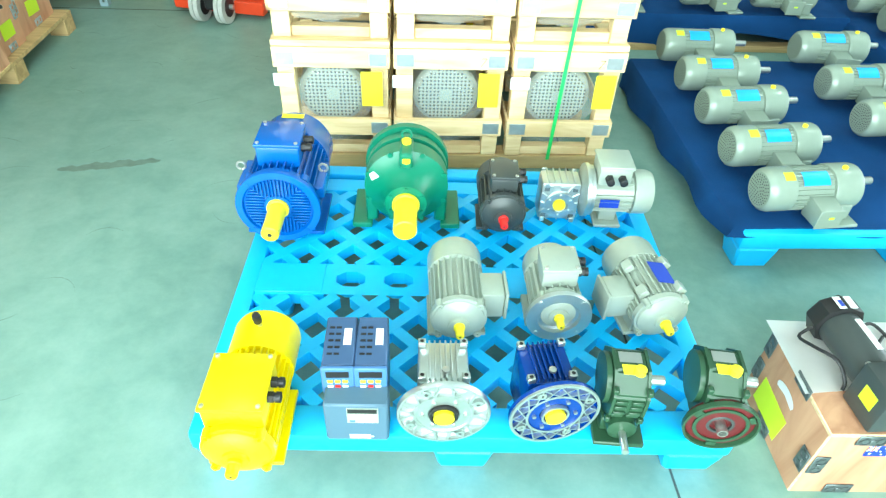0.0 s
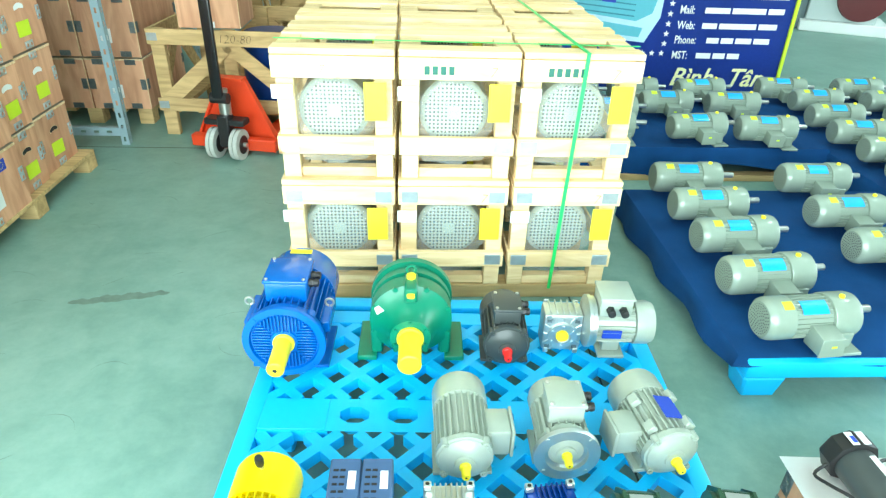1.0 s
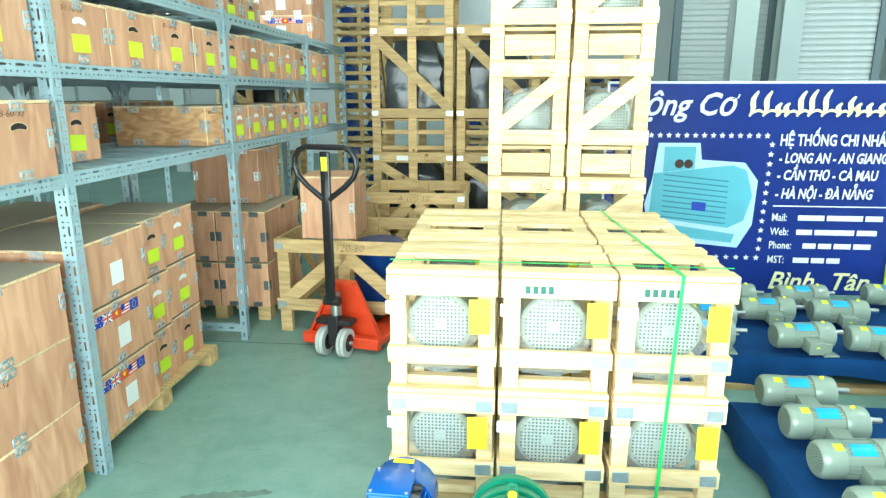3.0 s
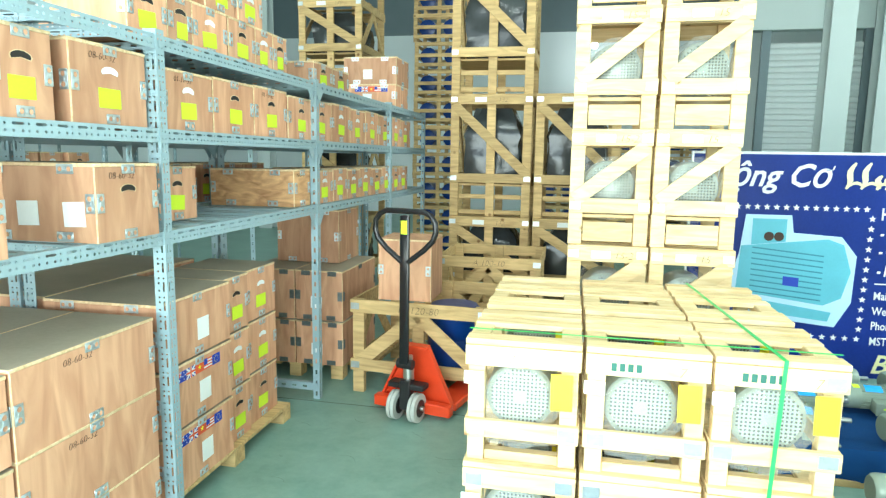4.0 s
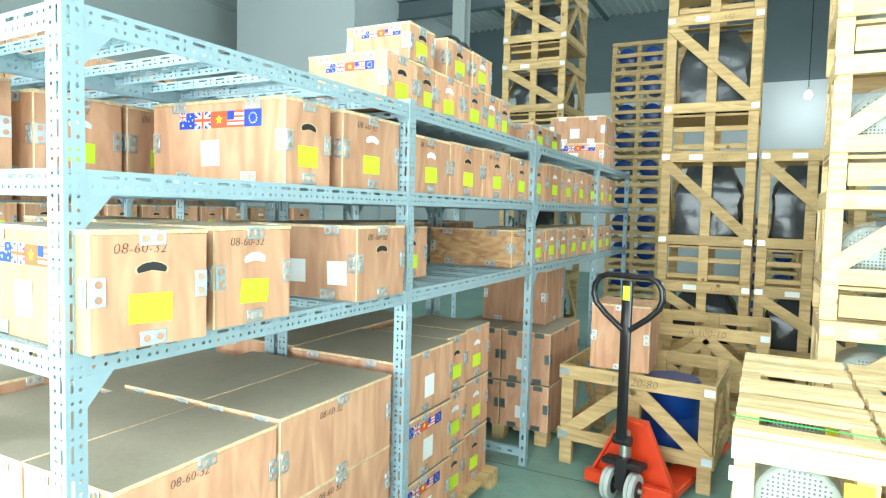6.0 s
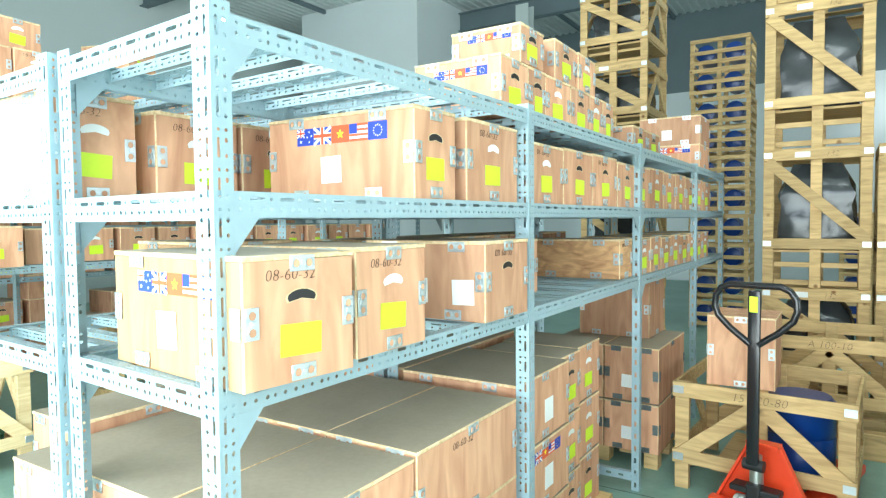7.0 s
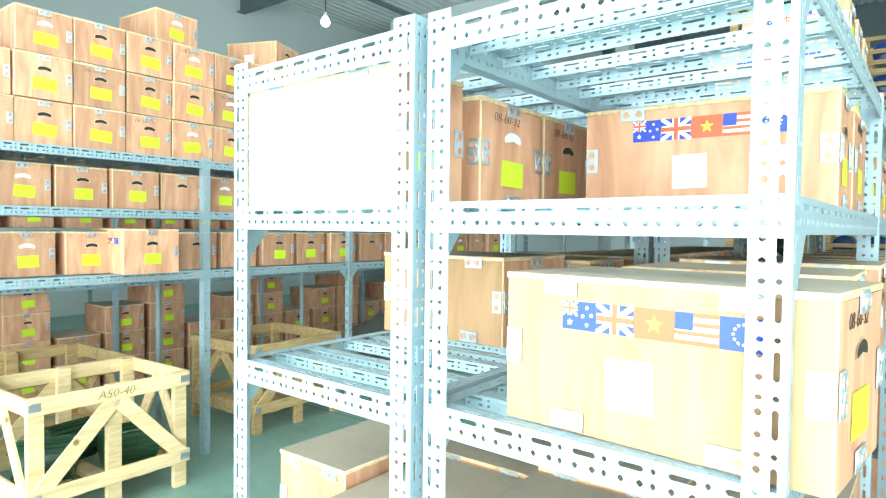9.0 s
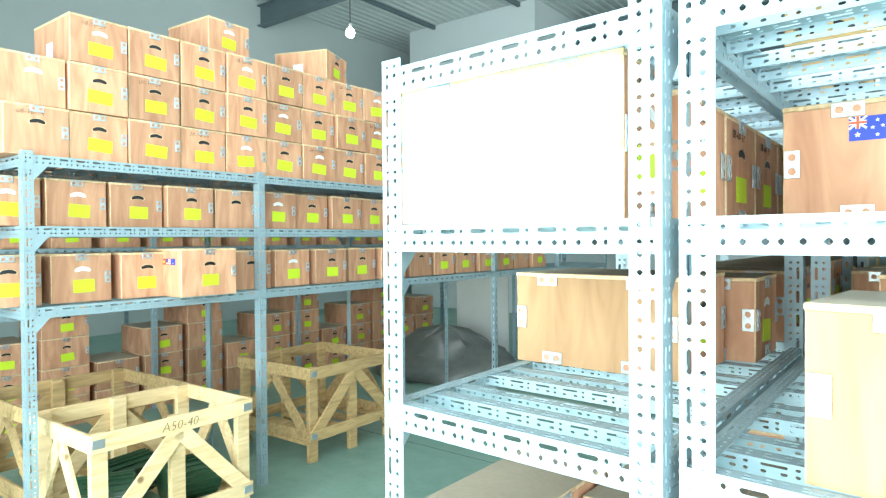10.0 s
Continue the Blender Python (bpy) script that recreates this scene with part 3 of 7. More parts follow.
# ---- plywood boxes ----
def flag_strip(w, h):
    """A sticker row of five flags in the x-y plane."""
    bm = bmesh.new()
    g = w / 5

    def quad(x0, x1, y0, y1, mi, z):
        f = bm.faces.new([bm.verts.new(p) for p in ((x0, y0, z), (x1, y0, z), (x1, y1, z), (x0, y1, z))])
        f.material_index = mi

    def star(cx, cy, r, mi, z):
        f = bm.faces.new([bm.verts.new((cx + (r if k % 2 == 0 else 0.42 * r) * math.sin(k * math.pi / 5), cy + (r if k % 2 == 0 else 0.42 * r) * math.cos(k * math.pi / 5), z)) for k in range(10)])
        f.material_index = mi

    def jack(x0, x1, y0, y1, z):
        quad(x0, x1, y0, y1, 0, z)
        for a, b in (((x0, y0), (x1, y1)), ((x0, y1), (x1, y0))):
            d = Vector((b[0] - a[0], b[1] - a[1])).normalized()
            p = Vector((-d.y, d.x)) * (y1 - y0) * 0.09
            f = bm.faces.new([bm.verts.new((*q, z + 0.0003)) for q in (Vector(a) - p, Vector(b) - p, Vector(b) + p, Vector(a) + p)])
            f.material_index = 2
        cx, cy, t = (x0 + x1) / 2, (y0 + y1) / 2, (y1 - y0)
        quad(x0, x1, cy - t * 0.17, cy + t * 0.17, 2, z + 0.0006)
        quad(cx - t * 0.17, cx + t * 0.17, y0, y1, 2, z + 0.0008)
        quad(x0, x1, cy - t * 0.1, cy + t * 0.1, 1, z + 0.0011)
        quad(cx - t * 0.1, cx + t * 0.1, y0, y1, 1, z + 0.0014)

    quad(0, g * 0.98, 0, h, 0, 0)
    jack(0, g * 0.45, h * 0.5, h, 0.0003)
    for sx, sy, r in ((0.22, 0.25, 0.13), (0.72, 0.8, 0.09), (0.72, 0.2, 0.09), (0.6, 0.5, 0.09), (0.85, 0.55, 0.09)):
        star(sx * g, sy * h, r * h, 2, 0.0004)
    jack(g, g * 1.98, 0, h, 0)
    quad(2 * g, 2.98 * g, 0, h, 1, 0)
    star(2.5 * g, 0.5 * h, 0.3 * h, 3, 0.0004)
    for k in range(7):
        quad(3 * g, 3.98 * g, k * h / 7, (k + 1) * h / 7, 1 if k % 2 == 0 else 2, 0)
    quad(3 * g, 3.42 * g, h * 0.45, h, 0, 0.0004)
    quad(4 * g, 4.98 * g, 0, h, 0, 0)
    for k in range(12):
        a = k * math.pi / 6
        star(4.5 * g + 0.3 * h * math.cos(a), 0.5 * h + 0.3 * h * math.sin(a), 0.06 * h, 3, 0.0004)
    for f in bm.faces:
        f.normal_update()
    me = bpy.data.meshes.new("flag_sticker")
    bm.to_mesh(me)
    bm.free()
    for m in (FLAG_BLUE, FLAG_RED, BANNER_WHITE, YELLOW_TAG):
        me.materials.append(m)
    return me


FLAGS = flag_strip(1.0, 0.145)
_bm = bmesh.new()
rbox(_bm, -0.017, 0.017, -0.0015, 0.0015, -0.033, 0.033, 0.0012)
rbox(_bm, -0.006, 0.006, -0.004, -0.0016, -0.006, 0.006, 0.001)
for _z in (-0.017, 0.017):
    lathe(_bm, [(0.0125, -0.0034), (0.0125, -0.0016), (0.009, -0.0016), (0.009, -0.0034)], 12, "y", (0, 0, _z), closed=False)
    lathe(_bm, [(0.0004, -0.0020), (0.0088, -0.0019)], 10, "y", (0, 0, _z), mi=1)
CLIP_ME = mesh_of(_bm, "clip", GALV, PLY)
CLIP_ME_DARK = CLIP_ME.copy()
CLIP_ME_DARK.materials.clear()
CLIP_ME_DARK.materials.append(CLIP_DARK)
CLIP_ME_DARK.materials.append(PLY)
_bm = bmesh.new()
box(_bm, -0.5, 0.5, -0.0006, 0.0006, -0.5, 0.5)
PAPER_Y = mesh_of(_bm, "yellow_label", YELLOW_LABEL)
PAPER_W = PAPER_Y.copy()
PAPER_W.materials.clear()
PAPER_W.materials.append(WHITE_LABEL)
HOLES = {}
BODIES = {}


def hole_mesh():
    if "h" not in HOLES:
        bm = bmesh.new()
        # no opening: a flat black face paints the dark inside of the hole
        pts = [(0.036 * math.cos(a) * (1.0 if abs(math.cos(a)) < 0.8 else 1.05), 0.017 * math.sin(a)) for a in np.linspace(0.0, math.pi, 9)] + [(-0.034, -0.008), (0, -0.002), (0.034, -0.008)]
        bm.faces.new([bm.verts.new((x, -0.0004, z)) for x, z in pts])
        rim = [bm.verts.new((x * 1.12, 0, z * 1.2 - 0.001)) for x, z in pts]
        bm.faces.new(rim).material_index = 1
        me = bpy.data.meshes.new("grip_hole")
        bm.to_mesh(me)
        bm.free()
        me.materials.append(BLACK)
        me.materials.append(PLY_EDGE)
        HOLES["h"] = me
        HOLES["w"] = HOLES["h"].copy()
        HOLES["w"].materials.clear()
        HOLES["w"].materials.append(WHITE_LABEL)
        HOLES["w"].materials.append(PLY_EDGE)
    return HOLES


def box_body(w, d, h, top, figured, pale):
    """The case with pale board edges, and the dusty lid."""
    key = (round(w, 3), round(d, 3), round(h, 3), top, figured, pale)
    if key not in BODIES:
        t = 0.012
        bm = bmesh.new()
        box(bm, -w / 2, w / 2, -d / 2, d / 2, 0, h - t - 0.0005)
        made = bmesh.ops.bevel(bm, geom=[e for e in bm.edges if abs(e.verts[0].co.z - e.verts[1].co.z) > 0.01], offset=0.0035, segments=1, affect="EDGES")
        for f in made["faces"]:
            f.material_index = 1
        # the case colour holds the gate light; the +x end stays plain plywood
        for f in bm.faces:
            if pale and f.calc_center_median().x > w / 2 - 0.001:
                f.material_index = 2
        case = mesh_of(bm, "body", PLY_FIG if figured else PLY_GATE_LIT if pale == "white" else PLY_DIMMED if pale else PLY, PLY_EDGE, PLY)
        bm = bmesh.new()
        rbox(bm, -w / 2 - 0.0015, w / 2 + 0.0015, -d / 2 - 0.0015, d / 2 + 0.0015, h - t, h, 0.002)
        for f in bm.faces:
            f.material_index = 1 if f.calc_center_median().z > h - 0.0008 else 0
        BODIES[key] = case, mesh_of(bm, "lid", PLY_EDGE, DUSTY if top else PLY)
    return BODIES[key]


BOXES = {}
G2, W2 = "boxes on the far racks", "on a crowded far rack"
RNG = random.Random(4)


def plywood_box(x, y, z, w, d, h, rz=0.0, front="+x", flags=False, number="", papers=0, yellow=True, hole=True, top=True, figured=False, dark=False, pale=False, group="plywood boxes on the racks", where="on a steel shelf", ylab=(0.108, 0.068), endpaper=False, endflags=False):
    """A plywood box whose grip hole, yellow label and number are on its +x end; flags and papers on its -y side. x, y is its middle."""
    key = (round(w, 3), round(d, 3), round(h, 3), flags, number, papers, yellow, hole, top, figured, dark, pale, where, endpaper, endflags, RNG.randrange(3))
    m = pose(x, y, z, 0, 0, rz)
    if key in BOXES:
        return copy_thing(BOXES[key], m)
    mark = "with flag stickers " if flags else "with a yellow label " if yellow else "with metal clips "
    label = ("figured " if figured else "pale " if pale else "reddish ") + "plywood box " + mark + where
    th = thing("plywood_box", label, "box", group, at=m)
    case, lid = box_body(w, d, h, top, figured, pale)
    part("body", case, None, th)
    part("lid", lid, None, th)
    cm = CLIP_ME_DARK if dark else CLIP_ME
    far = group == G2
    for fy in (() if far else (-d / 2 - 0.003,)):
        for cx, cz, r in ((-0.28 * w, h - 0.02, 90), (0.28 * w, h - 0.02, 90), (-w / 2 + 0.02, h * 0.5, 0), (w / 2 - 0.02, h * 0.5, 0), (0.25 * w, 0.02, 90), (-0.25 * w, 0.02, 90)):
            part("clip", cm, None, th, at=pose(cx, fy, cz, 0, r, 0))
    fx = w / 2 + 0.003
    for cy, cz, r in ((0, h - 0.02, 90), (d / 2 - 0.02, h * 0.5, 0), (-d / 2 + 0.02, h * 0.5, 0), (0, 0.02, 90))[: 2 if far else 4]:
        part("clip", cm, None, th, at=pose(fx, cy, cz, 0, 0, 90) @ pose(0, 0, 0, 0, r, 0))
    j = RNG.uniform(-0.012, 0.012)
    if yellow:
        part("yellow_label", PAPER_Y, None, th, at=pose(w / 2 + 0.002, j, h * 0.33, 0, 0, 90) @ pose(0, 0, 0, 0, RNG.uniform(-4, 4), 0) @ Matrix.Diagonal((min(ylab[0], d * 0.42), 1, ylab[1], 1)))
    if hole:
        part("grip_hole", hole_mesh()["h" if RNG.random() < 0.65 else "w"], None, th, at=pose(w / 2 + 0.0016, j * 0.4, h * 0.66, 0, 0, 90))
    if number:
        s = min(0.036, 0.14 * h, d * 0.14)
        part("marker_number", text_mesh(number, s, INK, 0.15, "CENTER", -0.0011), None, th, at=Matrix.Translation((w / 2 + 0.0012, -0.1 * d, h * 0.80)) @ face_turn("+x"))
    if flags:
        s = min(0.42, w * 0.62)
        part("flag_sticker", FLAGS, None, th, at=Matrix.Translation((-s / 2 + 0.02, -d / 2 - 0.0016, h * 0.66)) @ face_turn("-y") @ Matrix.Scale(s, 4))
    if endflags:
        part("flag_sticker", FLAGS, None, th, at=Matrix.Translation((w / 2 + 0.0016, -0.17, h * 0.72)) @ face_turn("+x") @ Matrix.Scale(0.34, 4))
    if endpaper:
        part("paper_label", PAPER_W, None, th, at=pose(w / 2 + 0.002, 0.04, h * 0.4, 0, 0, 90) @ Matrix.Diagonal((0.09, 1, 0.1, 1)))
    for k in range(papers):
        part("paper_label", PAPER_W, None, th, at=pose((-0.02, w * 0.33)[k % 2], -d / 2 - 0.0022, h * 0.36, 0, RNG.uniform(-3, 3), 0) @ Matrix.Diagonal((0.085, 1, 0.085, 1)))
    BOXES[key] = th
    return th


Z1, Z2, Z3 = LV[0] + 0.002, LV[1] + 0.002, LV[2] + 0.002
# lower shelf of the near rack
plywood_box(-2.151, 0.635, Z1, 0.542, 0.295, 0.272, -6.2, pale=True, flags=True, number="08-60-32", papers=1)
plywood_box(-2.12, 0.965, Z1, 0.42, 0.30, 0.275, 0, number="08-60-32")
plywood_box(-2.15, 1.613, Z1, 0.50, 0.325, 0.27, 0, number="08-60-32", papers=2, yellow=False)
plywood_box(-2.33, 2.25, Z1, 0.38, 0.3, 0.25, 0, number="")
plywood_box(-2.245, 3.25, Z1, 0.55, 0.23, 0.225, 0, figured=True, yellow=False, hole=False, number="08-60-32", papers=0)
y = 3.56
for k in range(8):
    d = 0.28
    plywood_box(-2.17, y, Z1, 0.44, d - 0.008, 0.215 + 0.01 * (k % 2), RNG.uniform(-1, 1))
    y += d
# middle shelf
plywood_box(-2.272, 1.267, Z2, 0.605, 0.23, 0.275, 0, flags=True, papers=1)
plywood_box(-2.215, 1.635, Z2, 0.50, 0.38, 0.275, 0, flags=True, number="08-60-32")
y = 2.09
for k in range(4):
    plywood_box(-2.20, y, Z2, 0.48, 0.365, 0.245 + 0.006 * (k % 3), RNG.uniform(-1, 1), number="01-10-32" if k % 2 == 0 else "")
    y += 0.378
y = 3.55
for k in range(7):
    d = 0.345
    plywood_box(-2.19, y, Z2, 0.46, d - 0.008, 0.25 + 0.008 * (k % 2), RNG.uniform(-1, 1), flags=k == 0)
    y += d
# top of the near rack
for k, (y, d) in enumerate(((1.65, 0.26), (1.87, 0.18), (2.105, 0.29), (2.39, 0.28), (2.63, 0.2), (2.82, 0.18))):
    plywood_box(-2.235, y + 0.3, Z3, 0.40, d - 0.01, 0.222, RNG.uniform(-2, 2), flags=k == 0, where="on top of a rack", group="boxes on top of the racks")
plywood_box(-2.20, 2.12, Z3 + 0.224, 0.33, 0.23, 0.16, 0, flags=True, where="on top of a rack", group="boxes on top of the racks")
for k in range(2):
    plywood_box(-2.26, 3.75 + 0.33 * k, Z3, 0.46, 0.31, 0.16, RNG.uniform(-2, 2), where="on top of a rack", group="boxes on top of the racks")
for k in range(2):
    plywood_box(-2.26, 2.50 + 0.29 * k, Z3 + 0.224, 0.44, 0.27, 0.18, RNG.uniform(-2, 2), where="on top of a rack", group="boxes on top of the racks")
plywood_box(-2.2, 5.45, Z3, 0.5, 0.42, 0.2, 0, flags=True, papers=1, yellow=False, hole=False, where="on top of a rack", group="boxes on top of the racks")
plywood_box(-2.2, 5.47, Z3 + 0.202, 0.5, 0.42, 0.24, 0, papers=1, yellow=False, hole=False, where="on top of a rack", group="boxes on top of the racks")
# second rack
# front whitened in colour, as if blown out by gate daylight
plywood_box(-2.98, 0.635, Z2, 0.53, 0.24, 0.30, 0, pale="white", yellow=True, hole=True, number="08-32", papers=0, where="at a shelf end, front whitened as if daylit")
for k in range(4):
    plywood_box(-2.93, 0.965 + 0.33 * k, Z2, 0.46, 0.31, 0.28, 0, number="08-60-32")
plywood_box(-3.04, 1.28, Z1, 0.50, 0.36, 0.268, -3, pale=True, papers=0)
plywood_box(-2.93, 1.62, Z1, 0.46, 0.3, 0.25, 0)
for k in range(7):
    plywood_box(-2.93, 2.1 + 0.32 * k, Z1, 0.46, 0.3, 0.25, 0)
for k in range(8):
    plywood_box(-2.93, 2.30 + 0.32 * k, Z2, 0.46, 0.3, 0.25, 0)

# floor piles under the near rack
def skid(x0, x1, y0, y1, h=0.10):
    th = thing("wooden_pallet", "rough pale wooden pallet under stacked boxes", "pallet", "wooden pallets")
    n = 5
    for k in range(n):
        a = x0 + (x1 - x0 - 0.09) * k / (n - 1)
        bm = bmesh.new()
        rbox(bm, a, a + 0.09, y0, y1, h - 0.02, h, 0.002)
        part("deck_board", bm, PINE_OLD, th)
    for k in range(3):
        b = y0 + (y1 - y0 - 0.1) * k / 2
        for a in (x0, (x0 + x1) / 2 - 0.045, x1 - 0.09):
            bm = bmesh.new()
            rbox(bm, a, a + 0.09, b, b + 0.1, 0, h - 0.02, 0.002)
            part("block", bm, PINE_OLD, th)


G = "boxes piled under the rack"
W = "stacked on a floor pallet"
skid(-3.4, -1.95, 0.56, 1.74)
for lz, hz in ((0.10, 0.27), (0.375, 0.28), (0.66, 0.285)):
    for xx, ww in ((-2.125, 0.355), (-2.50, 0.38), (-2.89, 0.38)):
        if xx == -2.89 and lz > 0.6:
            hz = 0.25
        plywood_box(xx, 0.825, lz, ww, 0.56, hz - 0.006, RNG.uniform(-0.6, 0.6), number="08-60-32" if xx == -2.125 and lz > 0.3 else "", yellow=False, hole=False, group=G, where=W)
        plywood_box(xx, 1.445, lz, ww, 0.655, hz + 0.006, RNG.uniform(-0.6, 0.6), number="08-60-32" if xx == -2.125 and lz > 0.3 else "", yellow=False, hole=False, group=G, where=W)
for lz in (0.10, 0.385, 0.67):
    plywood_box(-3.24, 1.03, lz, 0.29, 0.58, 0.278, RNG.uniform(-0.6, 0.6), yellow=False, hole=False, group=G, where=W)
skid(-3.05, -1.98, 1.85, 3.05)
for lz in (0.10, 0.395, 0.69):
    plywood_box(-2.26, 2.13, lz, 0.55, 0.55, 0.285, 0, yellow=False, hole=False, papers=0, endpaper=True, endflags=lz < 0.6, group=G, where=W)
    plywood_box(-2.235, 2.535, lz, 0.42, 0.245, 0.285, 0, group=G, where=W)
    plywood_box(-2.255, 2.84, lz, 0.42, 0.34, 0.285, 0, group=G, where=W)
    plywood_box(-2.80, 2.43, lz, 0.5, 1.1, 0.285, 0, yellow=False, hole=False, group=G, where=W)
skid(-2.64, -1.91, 3.76, 4.5)
for lz, hh in ((0.10, 0.32), (0.43, 0.36)):
    plywood_box(-2.085, 4.13, lz, 0.355, 0.74, hh, 0, papers=1, yellow=False, hole=False, dark=True, group=G, where=W)
    plywood_box(-2.455, 4.13, lz, 0.365, 0.74, hh, 0, yellow=False, hole=False, dark=True, group=G, where=W)
plywood_box(-2.30, 4.28, 0.795, 0.5, 0.42, 0.4, 0, yellow=False, hole=False, group=G, where=W)

# the rack across the second aisle: three layers on top, rows on each shelf
TOP = 2.104
cols = [0.72 + 0.315 * k for k in range(20)]
for i, yy in enumerate(cols):
    n = (2, 3, 3, 3, 3, 3, 3, 3)[i] if i < 8 else (3, 2, 3, 2)[i % 4]
    for k in range(n):
        plywood_box(-6.15 + RNG.uniform(-0.012, 0.012), yy, TOP + 0.261 * k, 0.46, 0.306, 0.257, RNG.uniform(-1.5, 1.5), yellow=i > 0, papers=1, group=G2, where=W2, ylab=(0.13, 0.07), number="08-10-24" if (i + k) % 3 == 0 else "")
plywood_box(-6.2, 1.88, TOP + 0.784, 0.44, 0.32, 0.22, 4, group=G2, where=W2)
plywood_box(-6.2, 2.78, TOP + 0.784, 0.44, 0.36, 0.22, 22, papers=1, group=G2, where=W2)
for lev, hh, offs in ((1.329, 0.265, 0.0), (1.744, 0.255, 0.1)):
    for k in range(16):
        if lev < 1.4 and k == 3:
            plywood_box(-5.98, 1.60, lev, 0.42, 0.37, 0.285, 0, flags=True, group=G2, where=W2)
            continue
        plywood_box(-6.2 + RNG.uniform(-0.02, 0.02), 0.6 + (0.33 * k + 0.01 if offs else 0.36 * k), lev, 0.44, 0.31, hh, RNG.uniform(-1, 1), papers=1, group=G2, where=W2, yellow=k % 5 != 4, ylab=(0.11, 0.07))
for lev in (1.054, 1.604, 2.104):
    for k in range(14):
        plywood_box(-8.7, 1.0 + 0.45 * k, lev, 0.44, 0.34, 0.27, RNG.uniform(-2, 2), group=G2, where=W2, ylab=(0.11, 0.07))
for k in range(14):
    for n in range(2 + (k * 7) % 3):
        plywood_box(-8.7, 0.9 + 0.46 * k, 0.268 * n, 0.5, 0.4, 0.265, RNG.uniform(-2, 2), group=G2, where="piled under a far rack", ylab=(0.11, 0.07))


# ---- wooden crates ----
_bm = bmesh.new()
rbox(_bm, -0.03, 0.03, -0.0015, 0.0015, -0.022, 0.022, 0.001)
for _x in (-0.017, 0.017):
    for _z in (-0.01, 0.01):
        lathe(_bm, [(0.004, -0.003), (0.004, 0)], 6, "y", (_x, 0, _z))
PLATE_ME = mesh_of(_bm, "corner_plate", GALV)


def board(th, x0, x1, y0, y1, z0, z1, material, name="board"):
    bm = bmesh.new()
    rbox(bm, x0, x1, y0, y1, z0, z1, 0.002)
    return part(name, bm, material, th)


def diagonal(th, a, b, w, t, material, side=(0, 1, 0)):
    bm = bmesh.new()
    beam_between(bm, a, b, w, t, side)
    return part("brace", bm, material, th)


def fan_cover(R):
    """A bagged motor seen end on: a domed cover, its square holes' dark painted as flat black faces, lying along y."""
    bm = bmesh.new()
    lathe(bm, [(R * 0.2, 0.0), (R * 0.8, 0.0), (R * 0.97, 0.018), (R, 0.05), (R, 0.26), (R * 0.8, 0.30)], 28, "y", mi=0)
    s = R / 9.4
    for i in range(-7, 8):
        for j in range(-7, 8):
            q = math.hypot(i, j)
            if 1.6 < q < 7.3:
                x, z, h = i * s * 1.05, j * s * 1.05, s * 0.26
                f = bm.faces.new([bm.verts.new(p) for p in ((x - h, -0.0012, z - h), (x + h, -0.0012, z - h), (x + h, -0.0012, z + h), (x - h, -0.0012, z + h))])
                f.material_index = 1
    return bm


def plastic_bag(R, L):
    """A crumpled sheet round a lying motor."""
    bm = bmesh.new()
    seg = 26
    rings = []
    for r, yy in ((0.3, -0.012), (0.8, -0.014), (1.04, 0.0), (1.08, L * 0.35), (1.1, L * 0.7), (1.0, L)):
        ring = []
        for i in range(seg):
            a = 2 * math.pi * i / seg
            k = 1 + 0.055 * math.sin(5.0 * a + 11 * yy) + 0.04 * math.sin(9 * a + 3) + RNG.uniform(-0.02, 0.02)
            if math.sin(a) < -0.5:
                k *= 1.2
            ring.append(bm.verts.new((R * r * k * math.cos(a), yy + RNG.uniform(-0.006, 0.006), R * r * k * math.sin(a))))
        rings.append(ring)
    for p, q in zip(rings, rings[1:]):
        for i in range(seg):
            bm.faces.new((p[i], p[(i + 1) % seg], q[(i + 1) % seg], q[i])).smooth = True
    bm.faces.new(rings[0])
    return bm


